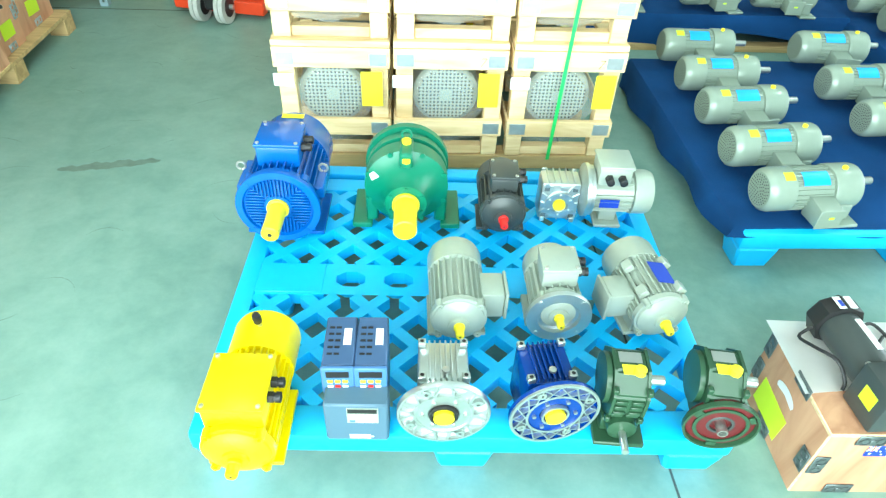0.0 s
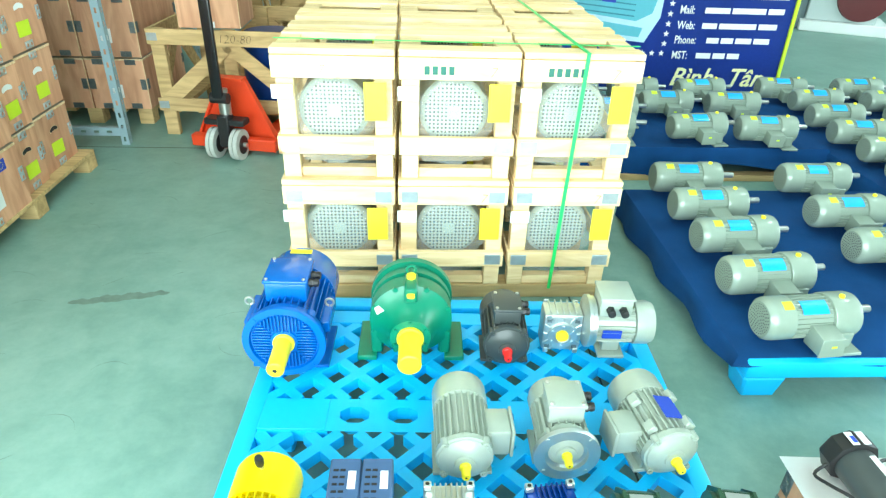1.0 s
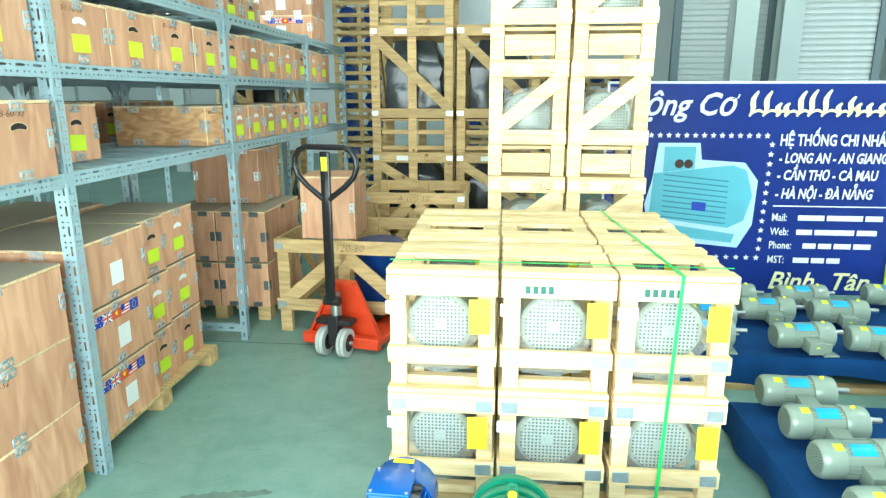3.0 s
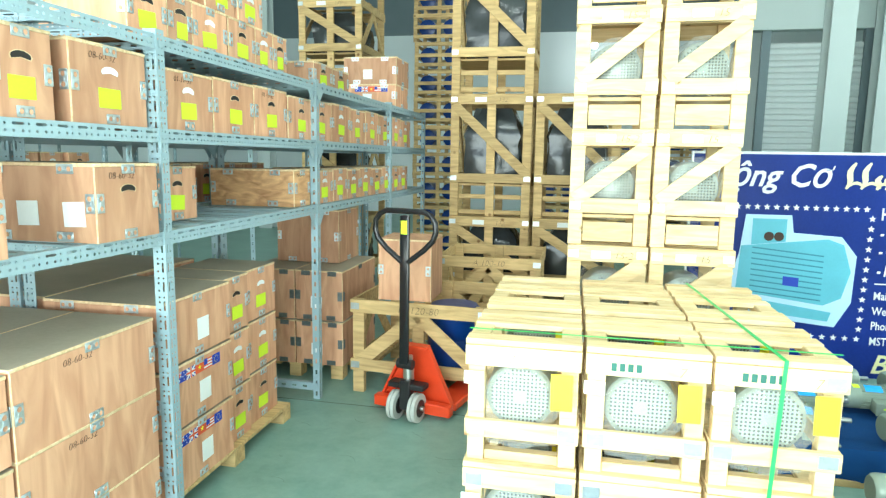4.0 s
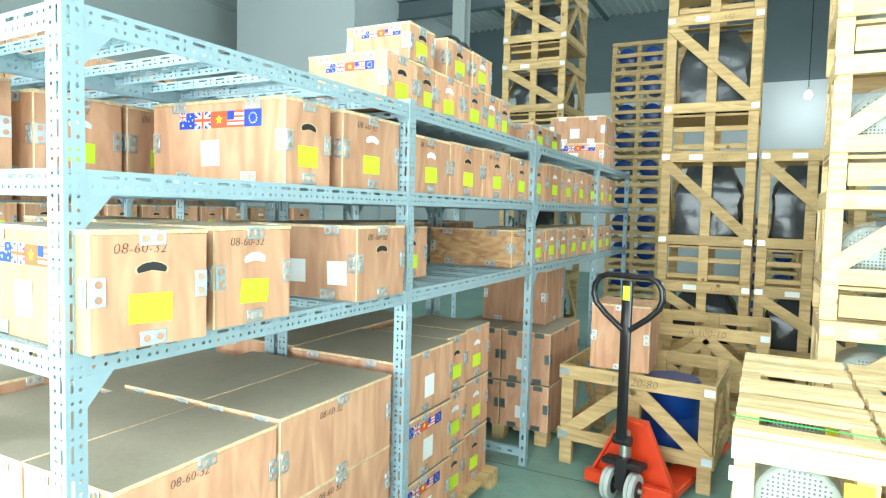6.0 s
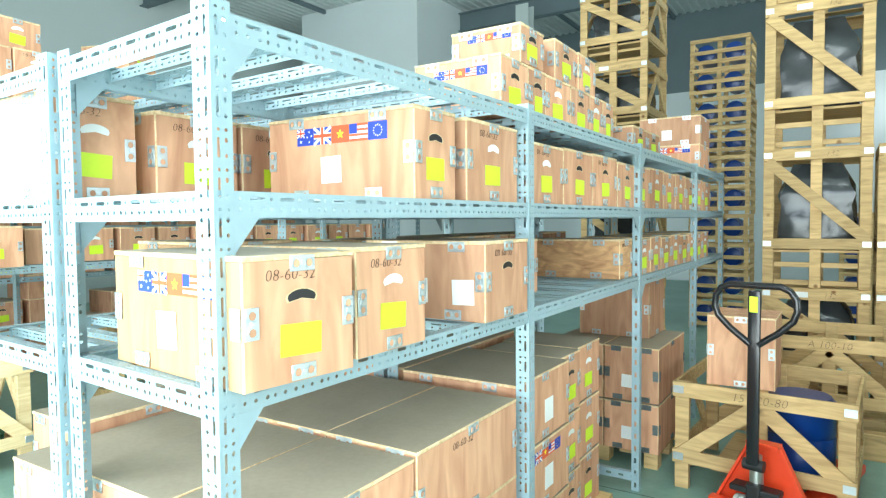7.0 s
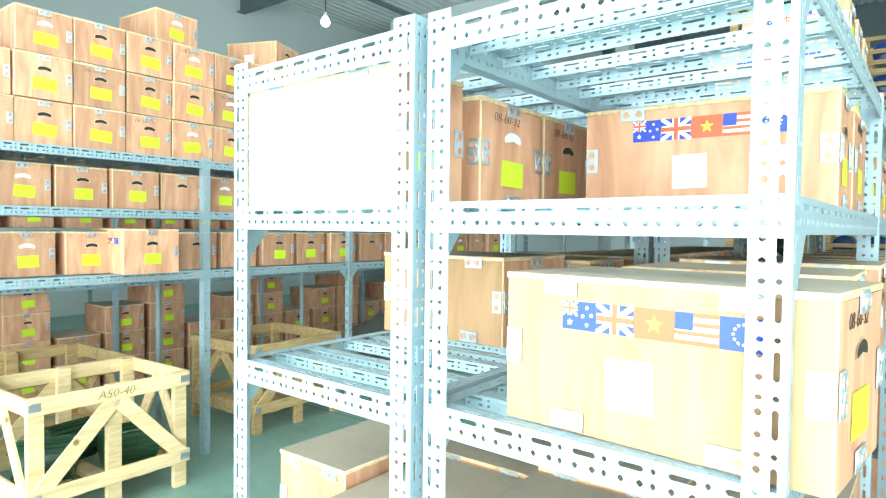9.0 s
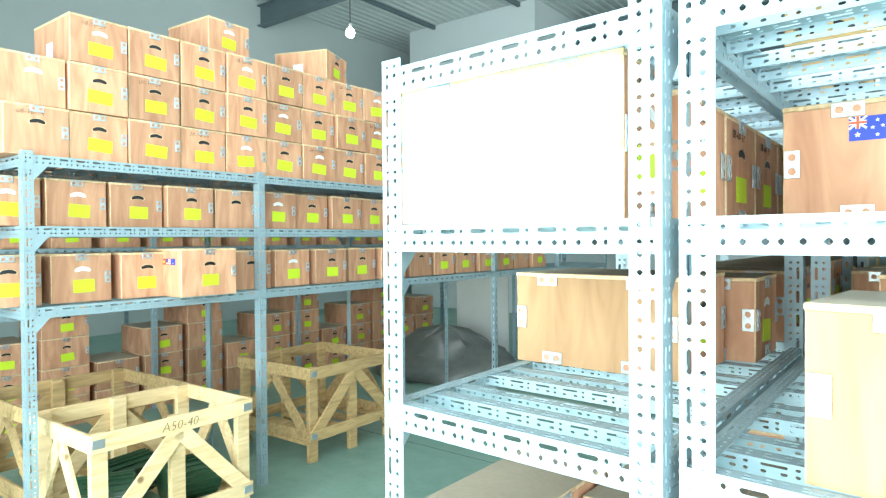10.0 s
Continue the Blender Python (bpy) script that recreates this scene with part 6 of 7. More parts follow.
def worm_flange(label, paint, flange_paint, web, R=0.105):
    th = thing("worm_gearbox", label, "gearbox", "machines on the display pallet")
    bm = bmesh.new()
    rbox(bm, -0.058, 0.058, 0.045, 0.165, 0.0, 0.16, 0.008, 2)
    part("housing", bm, paint, th)
    for k in range(6):
        bm = bmesh.new()
        rbox(bm, -0.034 + k * 0.0125, -0.030 + k * 0.0125, 0.05, 0.16, 0.1605, 0.172, 0.001)
        part("fin", bm, paint, th)
    for x in (-0.058, 0.04):
        for y in (0.047, 0.145):
            bm = bmesh.new()
            rbox(bm, x, x + 0.018, y, y + 0.018, 0.1605, 0.176, 0.002)
            lug = part("lug", bm, SILVER, th)
            # black disc on the lug paints the dark of its hole
            bm = bmesh.new()
            lathe(bm, [(0.0004, 0.1768), (0.0048, 0.1765)], 12, "z", (x + 0.009, y + 0.009, 0))
            part("bolt_hole", bm, BLACK, lug)
    bm = bmesh.new()
    prof = [(R * 0.30, 0.006), (R * 0.34, 0.002), (R * 0.58, 0.002), (R * 0.60, -0.001), (R * 0.64, -0.001), (R * 0.655, 0.009), (R * 0.935, 0.009), (R * 0.945, -0.001), (R * 0.99, -0.001), (R, 0.001), (R, 0.013), (R * 0.985, 0.015), (R * 0.6, 0.018), (R * 0.52, 0.0445)]
    lathe(bm, prof, 56, "y", (0, 0, R))
    part("flange", bm, flange_paint, th)
    if web:
        for r0, r1 in ((0.935, 1.003), (0.59, 0.648)):
            bm = bmesh.new()
            lathe(bm, [(R * r0, -0.0012), (R * r0, -0.0022), (R * r1, -0.0022), (R * r1, -0.0012 if r1 < 1 else 0.003), (R * r0, -0.0012)], 56, "y", (0, 0, R), closed=False)
            part("machined_ring", bm, SILVER, th, "bright machined ring")
    n = 16 if web else 10
    for k in range(n):
        a0 = 2 * math.pi * k / n
        for sg in (1, -1):
            a1 = a0 + sg * (2 * math.pi / n if web else 0.20)
            bm = bmesh.new()
            p = Vector((R * 0.65 * math.cos(a0), 0.004, R + R * 0.65 * math.sin(a0)))
            q = Vector((R * 0.94 * math.cos(a1), 0.004, R + R * 0.94 * math.sin(a1)))
            beam_between(bm, p, q, 0.0028 if web else 0.004, 0.0108, (0, 1, 0))
            part("rib", bm, SILVER, th)
    for k in range(4):
        a = math.pi / 2 * k + 0.5
        c = (R * 0.80 * math.cos(a), 0, R + R * 0.80 * math.sin(a))
        bm = bmesh.new()
        lathe(bm, [(0.0045, 0.004), (0.0045, -0.002), (0.0105, -0.002), (0.0115, 0.0085)], 16, "y", c, closed=False)
        part("bolt_boss", bm, SILVER, th)
        # black disc inside the boss paints the dark of the hole
        bm = bmesh.new()
        lathe(bm, [(0.0004, 0.0035), (0.0044, 0.003)], 12, "y", c)
        part("bolt_hole", bm, BLACK, th)
    bm = bmesh.new()
    lathe(bm, [(R * 0.31, 0.0035), (R * 0.31, -0.006), (R * 0.26, -0.006), (R * 0.26, 0.004)], 28, "y", (0, 0, R), closed=False)
    part("hub_ring", bm, SILVER if web else BLACK, th)
    for k in range(6):
        a = 2 * math.pi * k / 6
        bm = bmesh.new()
        lathe(bm, [(0.005, -0.004), (0.005, 0.0035)], 6, "y", (R * 0.46 * math.cos(a), 0, R + R * 0.46 * math.sin(a)))
        part("bolt", bm, STEEL, th)
    bm = bmesh.new()
    lathe(bm, [(R * 0.22, -0.012), (R * 0.22, 0.003)], 24, "y", (0, 0, R))
    part("bore_cap", bm, YELLOW_CAP, th, "yellow bore cap")
    bm = bmesh.new()
    lathe(bm, [(0.009, 0), (0.009, 0.006), (0.005, 0.007)], 8, "z", (0.004, 0.07, 0.1725))
    part("oil_plug", bm, STEEL, th)
    return th


put(worm_flange("bare cast aluminium worm gearbox with a large round flange", SILVER, SILVER, False), -0.148, 0.441, -0.8, 0.95)
put(worm_flange("glossy navy blue worm gearbox with a webbed round flange", MOTOR_NAVY, MOTOR_NAVY, True), 0.089, 0.439, 5.9)


def green_worm(red):
    th = thing("worm_reducer", "olive green worm reducer with red mounting flange" if red else "olive green worm reducer on a square foot", "gearbox", "machines on the display pallet")
    bm = bmesh.new()
    z0 = 0.03
    bmesh.ops.create_cone(bm, cap_ends=True, segments=8, radius1=0.078, radius2=0.078, depth=0.08, matrix=pose(0, 0.09, z0 + 0.1, 0, 90, 0) @ pose(0, 0, 0, 0, 0, 22.5))
    bmesh.ops.bevel(bm, geom=bm.edges[:], offset=0.006, segments=2, affect="EDGES")
    part("housing", bm, MOTOR_OLIVE, th)
    for k in range(4):
        for s in (-1, 1):
            bm = bmesh.new()
            y1 = 0.018 if k else 0.026
            rbox(bm, s * 0.018 - 0.014, s * 0.018 + 0.014, y1 - 0.006, y1 + 0.006, z0 + 0.052 + k * 0.019, z0 + 0.063 + k * 0.019, 0.002)
            part("louvre", bm, MOTOR_OLIVE, th)
    for s in (-1, 1):
        bm = bmesh.new()
        lathe(bm, [(0.083, s * 0.041), (0.083, s * 0.034), (0.074, s * 0.034)], 8, "x", (0, 0.09, z0 + 0.1))
        bmesh.ops.rotate(bm, verts=bm.verts[:], cent=(0, 0.09, z0 + 0.1), matrix=Matrix.Rotation(math.pi / 8, 3, "X"))
        part("joint_rim", bm, MOTOR_OLIVE, th)
        for z in (0.05, 0.15):
            bm = bmesh.new()
            rbox(bm, s * 0.038 - 0.006, s * 0.038 + 0.006, 0.012, 0.028, z0 + z - 0.008, z0 + z + 0.008, 0.002)
            part("corner_lug", bm, MOTOR_OLIVE, th)
    bm = bmesh.new()
    box(bm, -0.026, 0.026, 0.085, 0.115, z0 + 0.1722, z0 + 0.1735)
    part("name_plate", bm, STEEL, th, "bare metal name plate")
    bm = bmesh.new()
    box(bm, -0.022, 0.02, 0.05, 0.078, z0 + 0.1722, z0 + 0.1732)
    part("yellow_label", bm, YELLOW_TAG, th)
    bm = bmesh.new()
    lathe(bm, [(0.013, 0), (0.013, 0.016), (0.009, 0.018)], 10, "z", (0.014, 0.055, z0 + 0.1735))
    part("oil_plug", bm, YELLOW_TAG, th, "yellow oil plug")
    bm = bmesh.new()
    lathe(bm, [(0.012, 0.041), (0.012, 0.09), (0.010, 0.092)], 16, "x", (0, 0.09, z0 + 0.11))
    part("output_shaft", bm, STEEL, th)
    bm = bmesh.new()
    lathe(bm, [(0.05, -0.041), (0.06, -0.043), (0.06, -0.055), (0.02, -0.058)], 24, "x", (0, 0.09, z0 + 0.11))
    part("end_cover", bm, MOTOR_OLIVE, th)
    if red:
        bm = bmesh.new()
        lathe(bm, [(0.075, 0.006), (0.078, -0.004), (0.083, -0.004), (0.083, 0.008), (0.05, 0.03), (0.04, 0.035)], 36, "y", (0.01, 0, 0.083), closed=False)
        part("flange", bm, MOTOR_OLIVE, th)
        bm = bmesh.new()
        lathe(bm, [(0.001, 0.010), (0.022, 0.010), (0.03, 0.003), (0.06, 0.003), (0.0745, 0.0055), (0.0745, 0.02)], 36, "y", (0.01, 0, 0.083))
        part("flange_face", bm, RED_CAST, th, "dark red primed flange face")
        bm = bmesh.new()
        lathe(bm, [(0.053, 0.002), (0.053, -0.001), (0.061, -0.001), (0.061, 0.002), (0.053, 0.002)], 32, "y", (0.01, 0, 0.083), closed=False)
        part("raised_ring", bm, MOTOR_OLIVE, th)
        for k in range(3):
            a = 0.5 + k * 2 * math.pi / 3
            bm = bmesh.new()
            beam_between(bm, (0.01 + 0.062 * math.cos(a), 0.001, 0.083 + 0.062 * math.sin(a)), (0.01 + 0.074 * math.cos(a), 0.001, 0.083 + 0.074 * math.sin(a)), 0.022, 0.005, (0, 1, 0))
            part("bolt_pad", bm, MOTOR_OLIVE, th)
        bm = bmesh.new()
        lathe(bm, [(0.024, 0.009), (0.024, 0.002), (0.030, 0.002), (0.032, 0.004)], 24, "y", (0.01, 0, 0.083), closed=False)
        part("seal_ring", bm, MOTOR_DARK, th)
        bm = bmesh.new()
        lathe(bm, [(0.009, 0.0), (0.009, -0.02), (0.012, -0.02), (0.012, 0.011)], 14, "y", (0.01, 0, 0.083))
        part("coupling", bm, STEEL, th)
    else:
        bm = bmesh.new()
        rbox(bm, -0.06, 0.06, -0.005, 0.15, 0, 0.014, 0.003)
        rbox(bm, -0.045, 0.045, 0.03, 0.14, 0.0145, 0.06, 0.004)
        part("foot", bm, MOTOR_OLIVE, th)
        bm = bmesh.new()
        lathe(bm, [(0.009, -0.05), (0.009, 0.02)], 14, "y", (0, 0, 0.05))
        part("input_shaft", bm, STEEL, th)
        bm = bmesh.new()
        lathe(bm, [(0.02, 0.002), (0.034, 0.008), (0.036, 0.03)], 20, "y", (0, 0, 0.05))
        part("bearing_cover", bm, MOTOR_OLIVE, th)
    return th


put(green_worm(False), 0.243, 0.424, -6, 0.94)
put(green_worm(True), 0.441, 0.418, -9, 0.96)

# plywood box with a worm gear motor on it, beside the display pallet
pbx = plywood_box(0.906, 0.530, 0, 0.44, 0.30, 0.24, -2, flags=True, yellow=False, hole=False, top=False, dark=True, group="", where="on the floor beside a pallet")
PB = pose(0.906, 0.530, 0.241, 0, 0, -2)
bm = bmesh.new()
box(bm, -0.065, 0.065, -0.0008, 0.0008, -0.042, 0.042)
part("yellow_label", bm, YELLOW_LABEL, pbx, at=pose(-0.2215, 0.03, 0.075, 0, 0, 90) @ pose(0, 0, 0, 0, -4, 0))
part("grip_hole", hole_mesh()["w"], None, pbx, at=pose(-0.2216, 0.01, 0.16, 0, 0, -90))
for cy, cz, r in ((-0.02, 0.236, 90), (-0.13, 0.11, 0), (0.13, 0.11, 0), (0.02, 0.02, 90), (0.13, 0.2, 0)):
    part("clip", CLIP_ME_DARK, None, pbx, at=pose(-0.223, cy, cz, 0, 0, -90) @ pose(0, 0, 0, 0, r, 0))
bm = bmesh.new()
vs = [[bm.verts.new((x, y, 0.001 + 0.003 * math.sin(9 * x + 5 * y) ** 2)) for y in np.linspace(-0.05 + (x + 0.24) * 0.1, 0.175, 7)] for x in np.linspace(-0.235, 0.22, 9)]
for p, q in zip(vs, vs[1:]):
    for i in range(6):
        bm.faces.new((p[i], q[i], q[i + 1], p[i + 1])).smooth = True
bmesh.ops.solidify(bm, geom=bm.faces[:], thickness=0.0012)
solid("paper_sheet", bm, WHITE_LABEL, "white paper sheet lying on a plywood box", "paper", at=PB)
dm = thing("gear_motor", "dark grey gear motor with black cables on a box", "motor", at=pose(0.80, 0.585, 0.2455, 0, 0, 92))
bm = bmesh.new()
lathe(bm, [(0.046, -0.1), (0.047, -0.095), (0.047, 0.045), (0.046, 0.05)], 32, "x", (0, 0, 0.06))
part("body", bm, MOTOR_DARK, dm)
bm = bmesh.new()
rbox(bm, -0.20, -0.101, -0.056, 0.056, 0.0, 0.12, 0.007, 2)
part("gear_head", bm, MOTOR_DARK, dm)
bm = bmesh.new()
lathe(bm, [(0.02, -0.201), (0.02, -0.208), (0.012, -0.208), (0.012, -0.24), (0.010, -0.242)], 20, "x", (0, 0, 0.075))
part("shaft", bm, STEEL, dm)
bm = bmesh.new()
lathe(bm, [(0.055, 0.0505), (0.060, 0.052), (0.060, 0.092), (0.055, 0.10), (0.02, 0.101)], 8, "x", (0, 0, 0.061))
part("fan_cowl", bm, BLACK, dm, "black faceted fan cover")
bm = bmesh.new()
box(bm, 0.054, 0.092, -0.022, 0.022, 0.1175, 0.119)
part("paper_label", bm, WHITE_LABEL, dm, "white printed label")
bm = bmesh.new()
box(bm, 0.06, 0.08, 0.006, 0.016, 0.1192, 0.1197)
part("print_mark", bm, FLAG_BLUE, dm)
bm = bmesh.new()
box(bm, -0.06, 0.03, -0.018, -0.004, 0.1066, 0.1078)
part("rating_label", bm, WHITE_LABEL, dm)
bm = bmesh.new()
box(bm, -0.175, -0.135, 0.0562, 0.0575, 0.045, 0.085)
part("yellow_label", bm, YELLOW_LABEL, dm)
for yy in (-0.04, 0.04):
    for zz in (0.015, 0.105):
        bm = bmesh.new()
        lathe(bm, [(0.006, -0.1005), (0.006, -0.094)], 6, "x", (0, yy, zz))
        part("bolt", bm, STEEL, dm)
for pts in ([(0.06, 0.058, 0.05), (0.05, 0.088, 0.03), (0.0, 0.085, 0.05), (-0.05, 0.062, 0.06), (-0.085, 0.05, 0.03), (-0.1, 0.06, 0.012)], [(0.05, -0.058, 0.06), (0.06, -0.10, 0.05), (0.02, -0.15, 0.012), (-0.04, -0.14, 0.007), (-0.05, -0.09, 0.007), (0.0, -0.08, 0.03), (0.04, -0.12, 0.04)]):
    sm = []
    for i in range(len(pts) - 1):
        p0, p1, p2, p3 = (Vector(pts[max(0, min(len(pts) - 1, i + o))]) for o in (-1, 0, 1, 2))
        for u in (0, 0.25, 0.5, 0.75):
            sm.append(0.5 * (2 * p1 + (p2 - p0) * u + (2 * p0 - 5 * p1 + 4 * p2 - p3) * u * u + (3 * p1 - p0 - 3 * p2 + p3) * u ** 3))
    bm = bmesh.new()
    tube(bm, [tuple(v) for v in sm], 0.004)
    part("cable", bm, BLACK, dm)


# ---- grey-green gear motors on cloth-covered pallets ----
def gear_motor():
    """Axis along x, fan cover at the -x end, output shaft at +x; the middle of its foot at the origin."""
    th = thing("gear_motor", "grey-green gear motor with cyan and yellow stickers", "gear motor", "gear motors on cloth-covered pallets")
    hc = 0.092
    bm = bmesh.new()
    lathe(bm, [(0.03, -0.235), (0.058, -0.235), (0.068, -0.226), (0.072, -0.21), (0.072, -0.15), (0.068, -0.149)], 32, "x", (0, 0, hc))
    part("fan_cowl", bm, MOTOR_TEAL, th)
    # black dots on the closed cowl paint the dark of its holes
    bm = bmesh.new()
    for r, n in ((0.009, 4), (0.017, 9), (0.025, 14), (0.033, 18), (0.041, 23), (0.049, 28)):
        for k in range(n):
            a = 2 * math.pi * k / n
            y, z = r * math.cos(a), hc + r * math.sin(a)
            bm.faces.new([bm.verts.new((-0.2356, y + 0.0026 * math.cos(q * math.pi / 3), z + 0.0026 * math.sin(q * math.pi / 3))) for q in range(6)])
    tagged(part("perforation", bm, BLACK, th), kind="stuff")
    bm = bmesh.new()
    lathe(bm, [(0.064, -0.148), (0.064, -0.02)], 28, "x", (0, 0, hc))
    part("motor_body", bm, MOTOR_TEAL, th)
    bm = bmesh.new()
    for k in range(26):
        a = 2 * math.pi * k / 26
        u = Vector((0, math.cos(a), math.sin(a)))
        beam_between(bm, u * 0.066 + Vector((-0.146, 0, hc)), u * 0.066 + Vector((-0.022, 0, hc)), 0.009, 0.003, u.cross(Vector((1, 0, 0))))
    tagged(part("finning", bm, MOTOR_TEAL, th), kind="stuff")
    bm = bmesh.new()
    lathe(bm, [(0.074, -0.0195), (0.076, -0.016), (0.076, 0.06), (0.072, 0.075), (0.05, 0.079), (0.02, 0.08)], 36, "x", (0, 0, hc))
    part("gear_housing", bm, MOTOR_TEAL, th)
    bm = bmesh.new()
    lathe(bm, [(0.013, 0.081), (0.013, 0.147), (0.011, 0.149)], 16, "x", (0, 0, hc + 0.016))
    part("shaft", bm, STEEL, th)
    bm = bmesh.new()
    rbox(bm, 0.0, 0.085, -0.105, 0.08, 0, 0.012, 0.003)
    rbox(bm, 0.012, 0.058, -0.078, 0.06, 0.0125, 0.07, 0.004)
    part("foot", bm, MOTOR_TEAL, th)
    bm = bmesh.new()
    for q in rbox(bm, -0.10, -0.022, -0.132, -0.055, 0.032, 0.108, 0.005, 2) or bm.verts:
        if q.co.y < -0.1 and q.co.z > 0.06:
            q.co.z -= 0.012
    tb = part("terminal_box", bm, MOTOR_TEAL, th)
    bm = bmesh.new()
    rbox(bm, -0.103, -0.019, -0.137, -0.1325, 0.029, 0.099, 0.002)
    part("box_lid", bm, MOTOR_TEAL, tb)
    bm = bmesh.new()
    rbox(bm, -0.068, -0.05, -0.1385, -0.1375, 0.066, 0.074, 0.0003)
    part("yellow_sticker", bm, YELLOW_LABEL, tb)
    # stickers follow the round body
    for nm, x0, x1, a0, a1, r, mt in (("cyan_sticker", -0.13, -0.04, 100, 140, 0.0715, CYAN_LABEL), ("yellow_sticker", -0.19, -0.155, 100, 125, 0.0728, YELLOW_LABEL)):
        bm = bmesh.new()
        vs = [[bm.verts.new((x, r * math.cos(radians(a)), hc + r * math.sin(radians(a)))) for a in np.linspace(a0, a1, 6)] for x in (x0, x1)]
        for i in range(5):
            bm.faces.new((vs[0][i], vs[1][i], vs[1][i + 1], vs[0][i + 1])).smooth = True
        part(nm, bm, mt, th)
    bm = bmesh.new()
    lathe(bm, [(0.009, 0), (0.009, 0.008), (0.006, 0.01)], 8, "z", (0.022, -0.01, hc + 0.075))
    part("oil_plug", bm, YELLOW_TAG, th, "yellow oil plug")
    return th


def cloth_pallet(x0, x1, y0, y1, z, drop, seed, rz=0.0, plastic=True, out=0.0):
    """Dark cloth over a pallet, hanging over its sides in folds."""
    if plastic:
        pl = plastic_pallet(x1 - x0 - 0.04, y1 - y0 - 0.04 + out, z - 0.004, "blue plastic pallet under dark cloth")
        pl.matrix_basis = pose(x0 + 0.02, y0 + 0.02 - out, 0, 0, 0, rz)
    r = random.Random(seed)
    bm = bmesh.new()
    w, d = x1 - x0, y1 - y0
    ring = []
    n = 22
    for a, b in (((0, 0), (w, 0)), ((w, 0), (w, d)), ((w, d), (0, d)), ((0, d), (0, 0))):
        for k in range(n):
            ring.append((a[0] + (b[0] - a[0]) * k / n, a[1] + (b[1] - a[1]) * k / n))
    top = [bm.verts.new((x, y, z)) for x, y in ring]
    bm.faces.new(top)
    rows = [top]
    ph = r.uniform(0, 6)
    for s in (0.15, 0.5, 1.0):
        row = []
        for i, (x, y) in enumerate(ring):
            cx, cy = x - w / 2, y - d / 2
            k = 1 + (0.010 + 0.03 * s * (0.5 + 0.5 * math.sin(i * 0.9 + ph))) / max(abs(cx), abs(cy))
            dr = drop * (0.75 + 0.25 * math.sin(i * 0.37 + ph)) if not callable(drop) else drop(x / w, y / d)
            row.append(bm.verts.new((w / 2 + cx * k, d / 2 + cy * k, max(0.006, z - 0.004 - s * dr))))
        rows.append(row)
    m = len(ring)
    for p, q in zip(rows, rows[1:]):
        for i in range(m):
            bm.faces.new((p[i], p[(i + 1) % m], q[(i + 1) % m], q[i])).smooth = True
    solid("cloth_cover", bm, CLOTH, "dark blue cloth draped over a pallet of motors", "cloth", group="cloth covers", at=pose(x0, y0, 0, 0, 0, rz))


cloth_pallet(0.82, 2.10, 1.195, 2.45, 0.16, lambda u, v: 0.012 if v < 0.02 else (0.045 + 0.10 * v), 1, out=0.055)
cloth_pallet(0.55, 2.15, 2.95, 3.95, 0.19, 0.17, 2, plastic=False)
cloth_pallet(2.15, 3.4, 2.35, 4.1, 0.17, 0.12, 3, plastic=False)
gm = gear_motor()
gm.matrix_basis = pose(1.129, 1.287, 0.161, 0, 0, 5)
spots = [(1.125, 1.545, 5), (1.142, 1.837, 4), (1.151, 2.11, 1), (1.16, 2.392, -1.5), (1.76, 1.47, 4), (1.735, 1.755, 3), (1.74, 2.05, 2), (1.789, 2.398, -1)]
for sx, sy, sr in spots:
    copy_thing(gm, pose(sx, sy, 0.161, 0, 0, sr))
for sx, sy in ((0.95, 3.06), (1.47, 3.06), (1.86, 3.02), (1.05, 3.35), (1.45, 3.5), (1.87, 3.48), (0.9, 3.7), (1.32, 3.78), (1.78, 3.8)):
    copy_thing(gm, pose(sx, sy, 0.191, 0, 0, RNG.uniform(-6, 6)))
for sx, sy in ((2.42, 2.5), (2.95, 2.52), (2.44, 2.77), (2.97, 2.8), (2.43, 3.04), (2.98, 3.08), (2.46, 3.34), (3.0, 3.38), (2.52, 3.66), (3.02, 3.68), (2.42, 3.92), (2.98, 3.95)):
    copy_thing(gm, pose(sx, sy, 0.171, 0, 0, RNG.uniform(-6, 6)))


